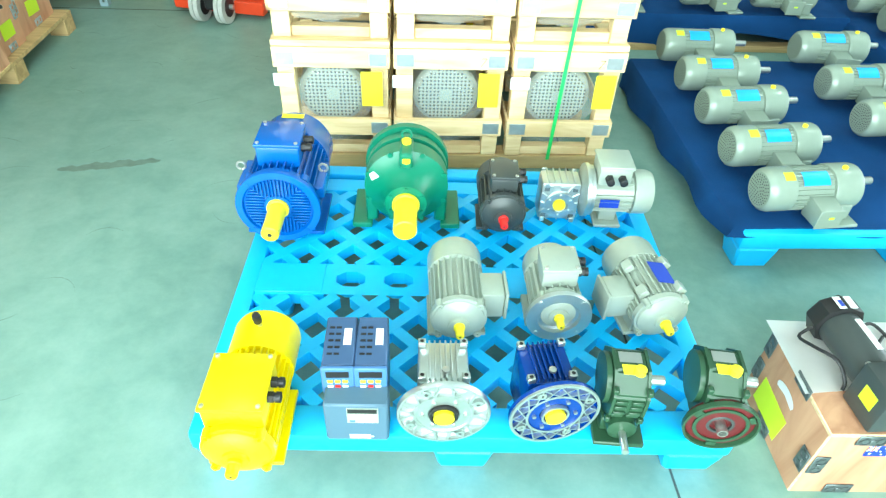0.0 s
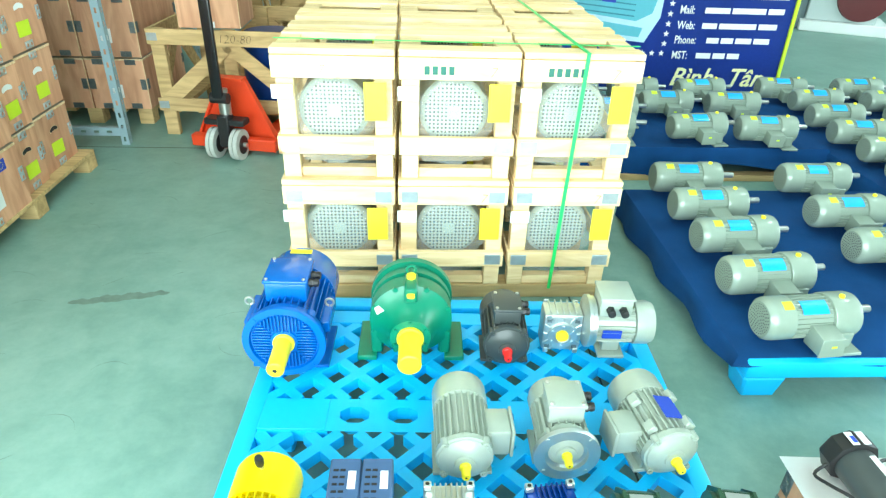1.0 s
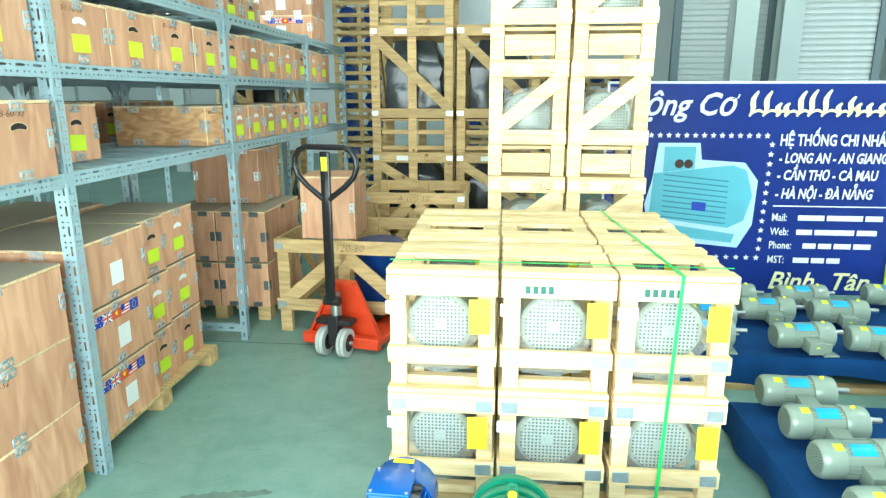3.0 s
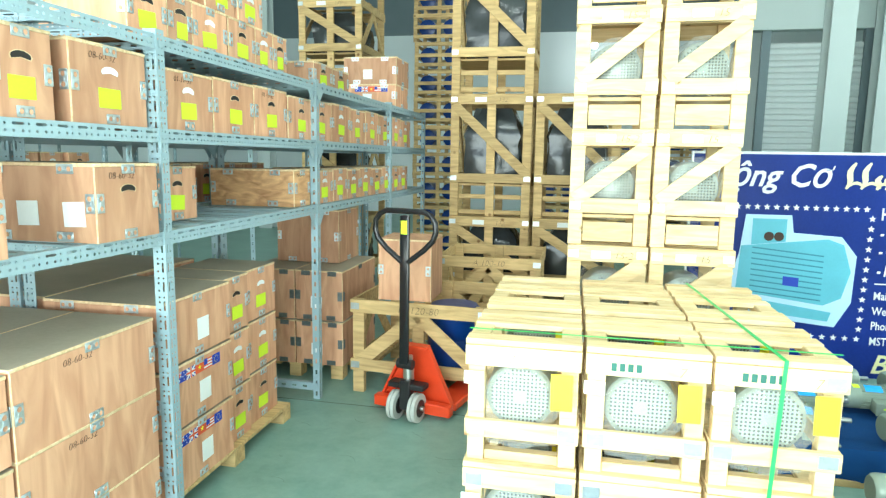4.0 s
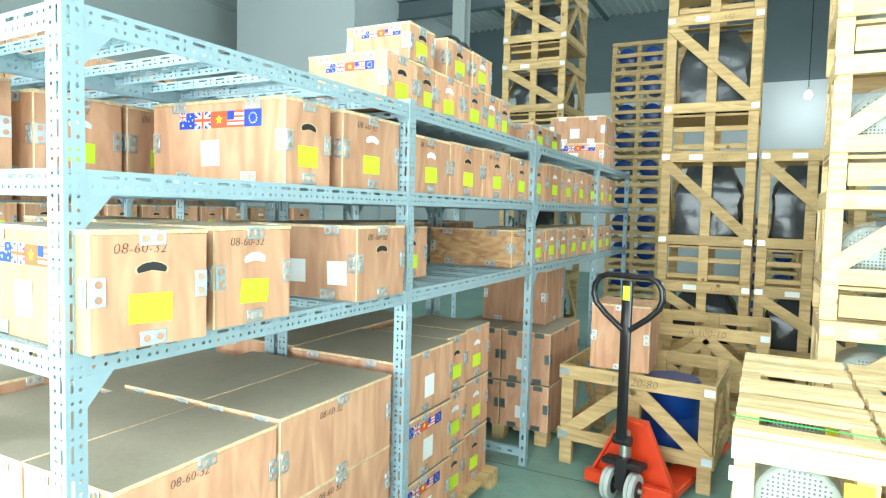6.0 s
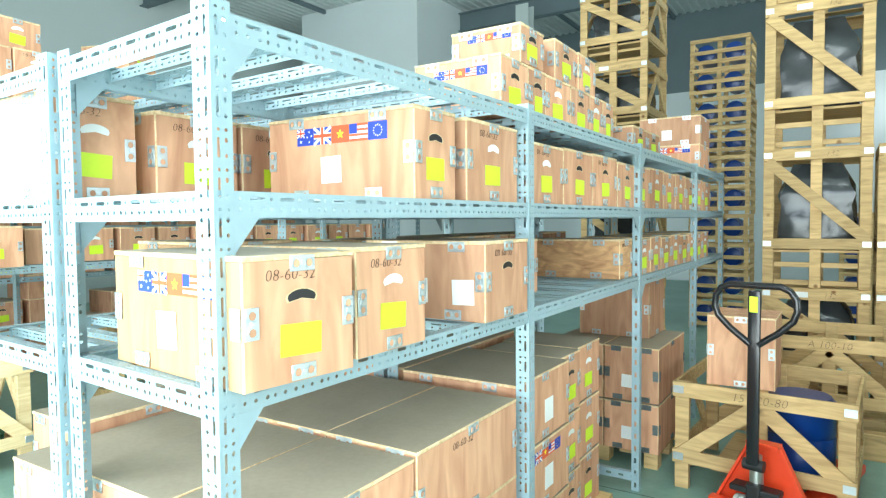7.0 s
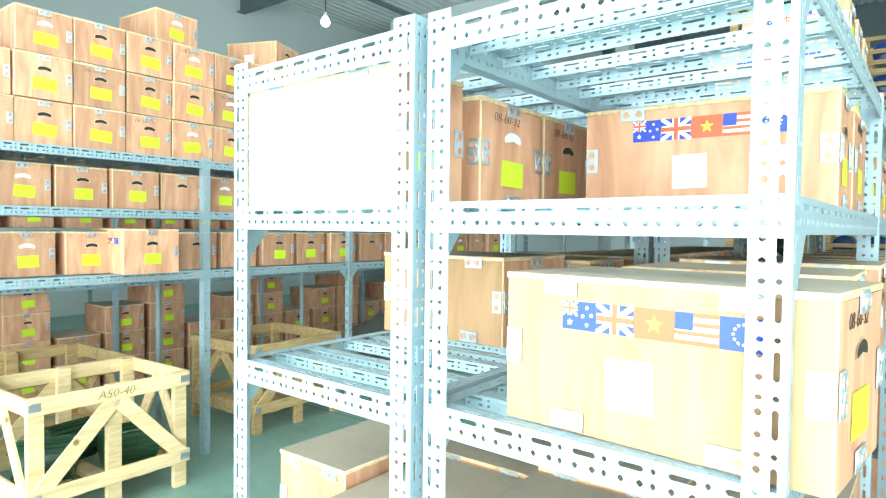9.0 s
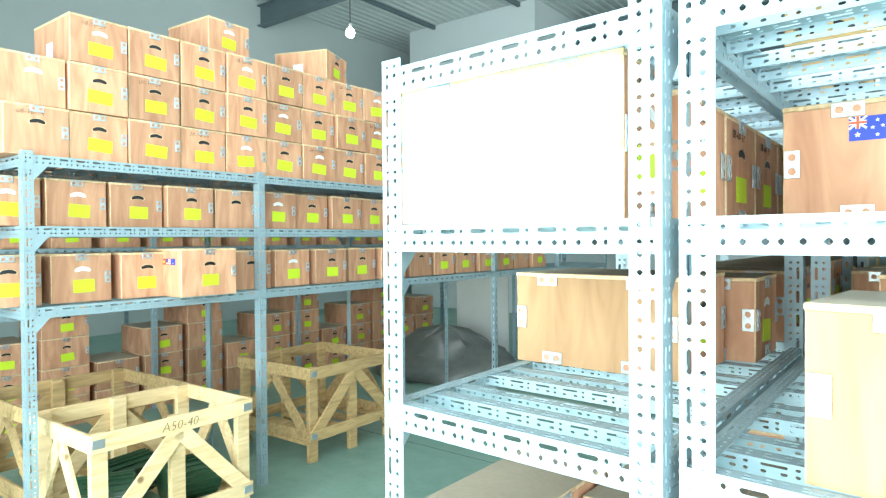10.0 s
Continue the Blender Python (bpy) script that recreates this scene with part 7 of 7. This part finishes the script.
# ---- pallet jack ----
def pallet_jack():
    """Forks along +y, steering wheels at the origin, handle upright."""
    th = thing("pallet_jack", "orange-red hand pallet jack with a black loop handle", "pallet jack")
    for s in (-1, 1):
        w = part("wheel", bmesh.new(), GREY_RUBBER, th)
        bm = bmesh.new()
        x0 = s * 0.07
        lathe(bm, [(0.055, x0 - 0.026), (0.088, x0 - 0.024), (0.09, x0 - 0.016), (0.09, x0 - 0.003), (0.082, x0 - 0.002), (0.082, x0 + 0.002), (0.09, x0 + 0.003), (0.09, x0 + 0.016), (0.088, x0 + 0.024), (0.055, x0 + 0.026)], 32, "x", (0, 0, 0.09))
        w.data = mesh_of(bm, "wheel", GREY_RUBBER)
        bm = bmesh.new()
        lathe(bm, [(0.03, x0 - 0.03), (0.054, x0 - 0.028), (0.054, x0 + 0.028), (0.03, x0 + 0.03)], 20, "x", (0, 0, 0.09))
        part("hub", bm, BLACK, w)
    bm = bmesh.new()
    lathe(bm, [(0.014, -0.12), (0.014, 0.12)], 12, "x", (0, 0, 0.09))
    part("axle", bm, STEEL, th)
    bm = bmesh.new()
    rbox(bm, -0.035, 0.035, -0.03, 0.05, 0.07, 0.26, 0.008)
    rbox(bm, -0.12, 0.12, -0.02, 0.07, 0.2, 0.235, 0.006)
    part("yoke", bm, BLACK, th)
    bm = bmesh.new()
    lathe(bm, [(0.034, 0.236), (0.034, 0.34), (0.026, 0.342), (0.026, 0.40)], 20, "z", (0, 0.03, 0))
    part("pump_cylinder", bm, STEEL, th)
    bm = bmesh.new()
    lathe(bm, [(0.03, -0.05), (0.03, 0.05)], 14, "x", (0, -0.015, 0.36))
    part("pivot", bm, BLACK, th)
    # handle bar and loop
    bm = bmesh.new()
    rbox(bm, -0.03, 0.03, -0.045, -0.02, 0.36, 1.26, 0.008, 2)
    part("drawbar", bm, BLACK_GLOSS, th)
    bm = bmesh.new()
    pts = [(-0.01, -0.035, 0.96)]
    for t in np.linspace(0, 1, 25):
        a = -math.pi * 0.30 - t * (2 * math.pi - math.pi * 0.4) + math.pi * 0.0
        pts.append((0.19 * math.cos(a) * (1 if abs(math.cos(a)) < 0.93 else 0.99), -0.035, 1.165 + 0.125 * math.sin(a)))
    loop = [(-0.02, -0.033, 0.985), (-0.12, -0.033, 1.06), (-0.18, -0.033, 1.12), (-0.197, -0.033, 1.17), (-0.192, -0.033, 1.225), (-0.165, -0.033, 1.265), (-0.12, -0.033, 1.285), (0.12, -0.033, 1.285), (0.165, -0.033, 1.265), (0.192, -0.033, 1.225), (0.197, -0.033, 1.17), (0.18, -0.033, 1.12), (0.12, -0.033, 1.06), (0.02, -0.033, 0.985)]
    tube(bm, loop, 0.017, 12)
    part("handle_loop", bm, BLACK_GLOSS, th)
    bm = bmesh.new()
    box(bm, -0.02, 0.02, -0.0472, -0.0458, 1.15, 1.23)
    part("yellow_label", bm, YELLOW_LABEL, th)
    # body plates and forks
    bm = bmesh.new()
    for s in (-1, 1):
        a = [(s * 0.26, 0.12, 0.055), (s * 0.26, 0.17, 0.055), (s * 0.08, 0.17, 0.43), (s * 0.08, 0.14, 0.43)]
        b = [(s * 0.245, 0.12, 0.055), (s * 0.245, 0.17, 0.055), (s * 0.065, 0.17, 0.43), (s * 0.065, 0.14, 0.43)]
        va, vb = [bm.verts.new(p) for p in a], [bm.verts.new(p) for p in b]
        bm.faces.new(va)
        bm.faces.new(vb)
        for i in range(4):
            bm.faces.new((va[i], va[(i + 1) % 4], vb[(i + 1) % 4], vb[i]))
    v = [bm.verts.new(p) for p in ((-0.26, 0.171, 0.055), (0.26, 0.171, 0.055), (0.08, 0.171, 0.43), (-0.08, 0.171, 0.43))]
    bm.faces.new(v)
    box(bm, -0.08, 0.08, 0.10, 0.17, 0.425, 0.44)
    part("body_plate", bm, RED_PAINT, th)
    bm = bmesh.new()
    rbox(bm, -0.262, 0.262, 0.06, 0.12, 0.03, 0.1, 0.006)
    part("skirt", bm, RED_PAINT, th)
    for s in (-1, 1):
        bm = bmesh.new()
        a, b = sorted((s * 0.10, s * 0.26))
        rbox(bm, a, b, 0.172, 1.2, 0.035, 0.085, 0.006)
        part("fork", bm, RED_PAINT, th)
        bm = bmesh.new()
        lathe(bm, [(0.035, s * 0.18 - 0.03), (0.035, s * 0.18 + 0.03)], 16, "x", (0, 1.1, 0.0352))
        part("roller", bm, GREY_RUBBER, th)
    return th


pallet_jack().matrix_basis = pose(-1.285, 3.19, 0, 0, 0, -12)


# ---- advertising banner ----
bn = thing("advertising_banner", "blue vinyl banner on a frame with white and gold print", "banner", at=pose(0.55, 4.75, 0.05, -1.5, 0, 0))
BWID, BHT = 2.24, 1.61
bm = bmesh.new()
vs = [[bm.verts.new((x, 0.006 * math.sin(3 * x + z), z)) for z in np.linspace(-0.045, BHT, 8)] for x in np.linspace(0, BWID, 14)]
for p, q in zip(vs, vs[1:]):
    for i in range(7):
        bm.faces.new((p[i], q[i], q[i + 1], p[i + 1])).smooth = True
bmesh.ops.solidify(bm, geom=bm.faces[:], thickness=0.004)
part("vinyl_sheet", bm, BANNER_BLUE, bn)
for x0, x1, z0, z1, mt in ((-0.02, BWID + 0.02, BHT - 0.002, BHT + 0.02, BANNER_WHITE), (BWID - 0.012, BWID + 0.014, -0.05, BHT, YELLOW_LABEL), (-0.02, 0.01, -0.06, BHT, SILVER)):
    bm = bmesh.new()
    rbox(bm, x0, x1, 0.008 if mt is not YELLOW_LABEL else -0.014, 0.03, z0, z1, 0.003)
    part("edge_bar", bm, mt, bn)
FY = -0.014


def print_text(body, x, z, size, mt, shear=0.0, bold=0.0, align="LEFT", narrow=1.0):
    part("lettering", text_mesh(body, size, mt, shear, align, bold), None, bn, at=Matrix.Translation((x, FY, z)) @ face_turn("-y") @ Matrix.Diagonal((narrow, 1, 1, 1)))


def print_bar(x0, x1, z0, z1, mt, slant=0.0):
    bm = bmesh.new()
    v = [bm.verts.new(p) for p in ((x0, FY, z0), (x1, FY, z0), (x1 + slant, FY, z1), (x0 + slant, FY, z1))]
    bm.faces.new(v)
    part("print_bar", bm, mt, bn)


def print_star(x, z, r):
    bm = bmesh.new()
    bm.faces.new([bm.verts.new((x + (r if k % 2 == 0 else 0.42 * r) * math.sin(k * math.pi / 5), FY, z + (r if k % 2 == 0 else 0.42 * r) * math.cos(k * math.pi / 5))) for k in range(10)])
    part("printed_star", bm, BANNER_WHITE, bn)


def print_ribbon(pts, wide, mt):
    """A brush stroke through points, thick in its middle."""
    bm = bmesh.new()
    P = [Vector((x, 0, z)) for x, z in pts]
    row = []
    for i, p in enumerate(P):
        d = (P[min(i + 1, len(P) - 1)] - P[max(i - 1, 0)]).normalized()
        w = wide * (0.35 + 0.65 * math.sin(math.pi * i / (len(P) - 1)))
        q = Vector((-d.z, 0, d.x)) * w / 2
        row.append((bm.verts.new(p - q + Vector((0, FY, 0))), bm.verts.new(p + q + Vector((0, FY, 0)))))
    for a, b in zip(row, row[1:]):
        bm.faces.new((a[0], b[0], b[1], a[1]))
    part("print_stroke", bm, mt, bn)


TX = 1.31
print_text("HỆ THỐNG CHI NHÁNH", TX, 1.145, 0.122, BANNER_WHITE, 0.0, 0.003, narrow=0.66)
print_text("- LONG AN - AN GIANG", TX + 0.005, 1.012, 0.108, BANNER_WHITE, 0.15, 0.003, narrow=0.68)
print_text("- CẦN THƠ - CÀ MAU", TX + 0.005, 0.88, 0.108, BANNER_WHITE, 0.15, 0.003, narrow=0.70)
print_text("- HÀ NỘI - ĐÀ NẴNG", TX + 0.005, 0.735, 0.108, BANNER_WHITE, 0.15, 0.003, narrow=0.70)
print_bar(TX, TX + 0.85, 0.668, 0.677, BANNER_WHITE)
# addresses and numbers as short bars
for wd, zz, lead, lens_ in (("Mail:", 0.555, 0.20, (0.2, 0.27, 0.13)), ("Web:", 0.44, 0.20, (0.12, 0.3, 0.15)), ("Phone:", 0.33, 0.26, (0.1, 0.1, 0.13, 0.13)), ("MST:", 0.212, 0.20, (0.12, 0.1, 0.1))):
    print_text(wd, TX, zz, 0.085, BANNER_WHITE, 0.0, 0.001, narrow=0.75)
    xx = TX + lead
    for ln in lens_:
        print_bar(xx, xx + ln, zz + 0.004, zz + 0.046, BANNER_WHITE)
        xx += ln + 0.018
print_text("Tân", 1.80, 0.0, 0.20, BANNER_GOLD, 0.3, 0.003)
print_text("Bình", 1.33, 0.0, 0.20, BANNER_GOLD, 0.3, 0.003)
# heading: the two plain words, then the name as brush strokes that spell nothing
print_text("Động Cơ", 0.10, 1.375, 0.24, BANNER_WHITE, 0.32, 0.004, narrow=0.92)
xx = 1.06
for wd, hh in ((0.10, 0.19), (0.10, 0.19), (0.06, 0.10), (0.09, 0.10), (0.08, 0.19), (0.10, 0.20), (0.11, 0.20), (0.08, 0.10), (0.06, 0.15), (0.08, 0.10), (0.09, 0.10), (0.07, 0.10)):
    print_ribbon([(xx + 0.25 * hh * u + 0.012 * math.sin(7 * u), 1.365 + hh * u) for u in np.linspace(0, 1, 7)], 0.042, BANNER_GOLD)
    print_ribbon([(xx + wd * u + 0.02, 1.368 + 0.55 * hh * math.sin(math.pi * (0.12 + 0.8 * u)) * (0.4 if hh > 0.15 else 0.7)) for u in np.linspace(0, 1, 7)], 0.022, BANNER_GOLD)
    xx += wd
for k in range(16):
    print_star(0.20 + 0.0675 * k, 1.218, 0.026)
    if k < 9:
        print_star(0.60 + 0.078 * k, 0.25, 0.026)
for k in range(12):
    print_star(1.255 - 0.002 * k, 1.15 - 0.075 * k, 0.026)
# printed motor picture, flat shapes
for pts, mt, o in (([(0.26, 0.42), (0.95, 0.36), (1.05, 0.55), (1.06, 0.9), (0.95, 1.04), (0.62, 1.06), (0.6, 1.19), (0.28, 1.19), (0.25, 0.9), (0.2, 0.7)], BANNER_GLOW, 0.001),
                   ([(0.24, 0.6), (0.86, 0.52), (0.98, 0.58), (1.03, 0.78), (0.97, 0.98), (0.86, 1.02), (0.26, 0.95)], BANNER_TEAL, 0.002),
                   ([(0.33, 0.96), (0.57, 0.99), (0.57, 1.16), (0.33, 1.16)], BANNER_TEAL, 0.003),
                   ([(0.4, 0.45), (0.9, 0.40), (0.92, 0.47), (0.42, 0.54)], BANNER_TEAL, 0.003),
                   ([(0.57, 0.66), (0.68, 0.65), (0.68, 0.72), (0.57, 0.73)], FLAG_BLUE, 0.004)):
    bm = bmesh.new()
    bm.faces.new([bm.verts.new((x + 0.115, FY - o, z - 0.03)) for x, z in pts])
    part("printed_motor", bm, mt, bn)
for k in range(9):
    bm = bmesh.new()
    z = 0.60 + 0.042 * k
    bm.faces.new([bm.verts.new(p) for p in ((0.455, FY - 0.0025, z - 0.03), (0.955, FY - 0.0025, z - 0.08), (0.955, FY - 0.0025, z - 0.07), (0.455, FY - 0.0025, z - 0.02))])
    part("printed_fin", bm, BANNER_TEAL_DARK, bn)
for x in (0.565, 0.635):
    bm = bmesh.new()
    bm.faces.new([bm.verts.new((x + 0.035 * math.cos(a), FY - 0.005, 0.997 + 0.035 * math.sin(a))) for a in np.linspace(0, 6.0, 14)])
    part("printed_gland", bm, INK, bn)

# tyre mark on the floor
bm = bmesh.new()
up, lo = [], []
for k in range(41):
    u = k / 40
    wv = 0.006 * math.sin(23 * u) + 0.004 * math.sin(57 * u + 1)
    up.append(bm.verts.new((-1.54 + 0.36 * u, 1.718 + 0.072 * u + 0.021 * math.sin(math.pi * u) ** 0.5 + wv, 0.0012)))
    lo.append(bm.verts.new((-1.54 + 0.36 * u, 1.712 + 0.072 * u - 0.02 * math.sin(math.pi * u) ** 0.5 + 0.5 * wv - 0.002, 0.0012)))
for k in range(40):
    bm.faces.new((lo[k], lo[k + 1], up[k + 1], up[k]))
solid("floor_mark", bm, STAIN, "dark rubber scuff on the painted floor", "stain", "structure")
bm = bmesh.new()
box(bm, -14, 12, 3.335, 3.341, -0.002, 0.0008)
box(bm, 0.41, 0.416, -4.3, 3.33, -0.002, 0.0008)
solid("floor_joint", bm, JOINT, "thin saw-cut floor joint", "joint", "structure")


# ---- machine stand with coiled cables behind the banner ----
ms = thing("machine_stand", "grey-green machine stand with coiled cables and pale base", "machine", at=pose(4.55, 7.5, 0, 0, 0, -25))
bm = bmesh.new()
rbox(bm, 0, 0.75, 0, 0.5, 0.121, 2.3, 0.01)
part("column", bm, WALL, ms)
bm = bmesh.new()
rbox(bm, -0.22, -0.003, 0.05, 0.4, 0, 2.6, 0.01)
part("side_post", bm, BEAM, ms)
bm = bmesh.new()
rbox(bm, -0.05, 0.9, -0.08, 0.6, 0, 0.12, 0.008)
part("base_plate", bm, WHITE_LABEL, ms)
bm = bmesh.new()
rbox(bm, 0.15, 1.0, -0.13, -0.003, 1.35, 2.2, 0.01)
part("control_box", bm, SHUTTER, ms)
bm = bmesh.new()
lathe(bm, [(0.1, -0.05), (0.27, -0.045), (0.28, -0.01), (0.27, -0.003)], 28, "y", (0.55, 0, 0.42))
part("guard_disc", bm, RED_CAST, ms, "dark red round guard")
for k in range(6):
    bm = bmesh.new()
    r, zc = 0.22 + 0.03 * k, 1.0 - 0.03 * k
    tube(bm, [(0.25 + 0.05 * (k % 3) + r * math.cos(a), -0.03 - 0.012 * k, zc + 1.1 * r * math.sin(a)) for a in np.linspace(-0.2 - math.pi, 0.2, 18)], 0.011)
    part("cable", bm, BLACK if k % 2 else WHITE_LABEL, ms)
bm = bmesh.new()
tube(bm, [(-0.1 + 0.18 * math.cos(a), -0.02, 0.95 + 0.24 * math.sin(a)) for a in np.linspace(0, 6.1, 24)], 0.02)
part("coiled_hose", bm, BLACK, ms)

# timber bearers under the cloth-covered pallets
for x0, x1, y0, y1 in ((0.5, 2.2, 2.92, 2.99), (0.5, 2.2, 3.4, 3.5), (2.1, 3.44, 2.30, 2.38), (2.1, 3.44, 3.2, 3.3), (2.1, 2.18, 2.385, 3.195)):
    bm = bmesh.new()
    rbox(bm, x0, x1, y0, y1, 0, 0.035, 0.003)
    solid("timber_bearer", bm, PINE_OLD, "worn timber bearer under a cloth-covered pallet", "timber", group="timber bearers")

# ---- smaller things behind the racks ----
bm = bmesh.new()
rbox(bm, -0.13, 0.13, -0.09, 0.09, 0, 0.12, 0.03, 3)
bg = thing("tool_bag", "black soft tool bag lying on plywood boxes", "bag", at=pose(-2.32, 2.93, Z3 + 0.405, 0, 0, 12))
part("bag_body", bm, BLACK, bg)
bm = bmesh.new()
tube(bm, [(-0.07 * math.cos(a), 0, 0.11 + 0.06 * math.sin(a)) for a in np.linspace(0, math.pi, 12)], 0.01)
part("carry_strap", bm, BLACK, bg)

bm = bmesh.new()
r5 = random.Random(5)
rows = []
for k in range(9):
    u = k / 8
    rr = 0.75 * math.cos(u * math.pi / 2) ** 0.6
    rows.append([bm.verts.new((rr * 1.25 * math.cos(2 * math.pi * i / 30) * r5.uniform(0.92, 1.08), rr * math.sin(2 * math.pi * i / 30) * r5.uniform(0.92, 1.08), 0.004 + 0.58 * u * r5.uniform(0.9, 1.05))) for i in range(30)])
for p, q in zip(rows, rows[1:]):
    for i in range(30):
        bm.faces.new((p[i], p[(i + 1) % 30], q[(i + 1) % 30], q[i])).smooth = True
solid("plastic_cover", bm, SHEET, "crumpled grey plastic sheet over goods on the floor", "cover", at=pose(-7.15, 5.7, 0, 0, 0, 15))
bm = bmesh.new()
rbox(bm, -0.4, 0.4, -0.02, 0.02, 0.0, 1.25, 0.004)
solid("white_board", bm, WHITE_LABEL, "plain white board standing on the floor", "board", at=pose(-7.3, 6.75, 0, 0, 0, 8))

# scuffs on the painted floor
SCUFF = mat("pale_floor_scuff", (0.10, 0.17, 0.14), 0.6, var=0.3, scale=30)
r6 = random.Random(11)
for k in range(34):
    cx, cy = r6.uniform(-1.9, -0.85), r6.uniform(0.3, 3.1)
    a, ln = r6.uniform(-0.7, 0.9), r6.uniform(0.015, 0.09)
    bend = r6.uniform(-0.012, 0.012)
    bm = bmesh.new()
    pts = [(cx + ln * u * math.cos(a) - bend * u * u * 3 * math.sin(a), cy + ln * u * math.sin(a) + bend * u * u * 3) for u in np.linspace(-1, 1, 6)]
    w = r6.uniform(0.0008, 0.002)
    lo = [bm.verts.new((x, y - w * (1 - abs(i - 2.5) / 3.2), 0.0009)) for i, (x, y) in enumerate(pts)]
    up = [bm.verts.new((x, y + w * (1 - abs(i - 2.5) / 3.2), 0.0009)) for i, (x, y) in enumerate(pts)]
    for i in range(5):
        bm.faces.new((lo[i], lo[i + 1], up[i + 1], up[i]))
    solid("floor_scuff", bm, SCUFF, "short dark scuff on the painted floor", "stain", "structure")
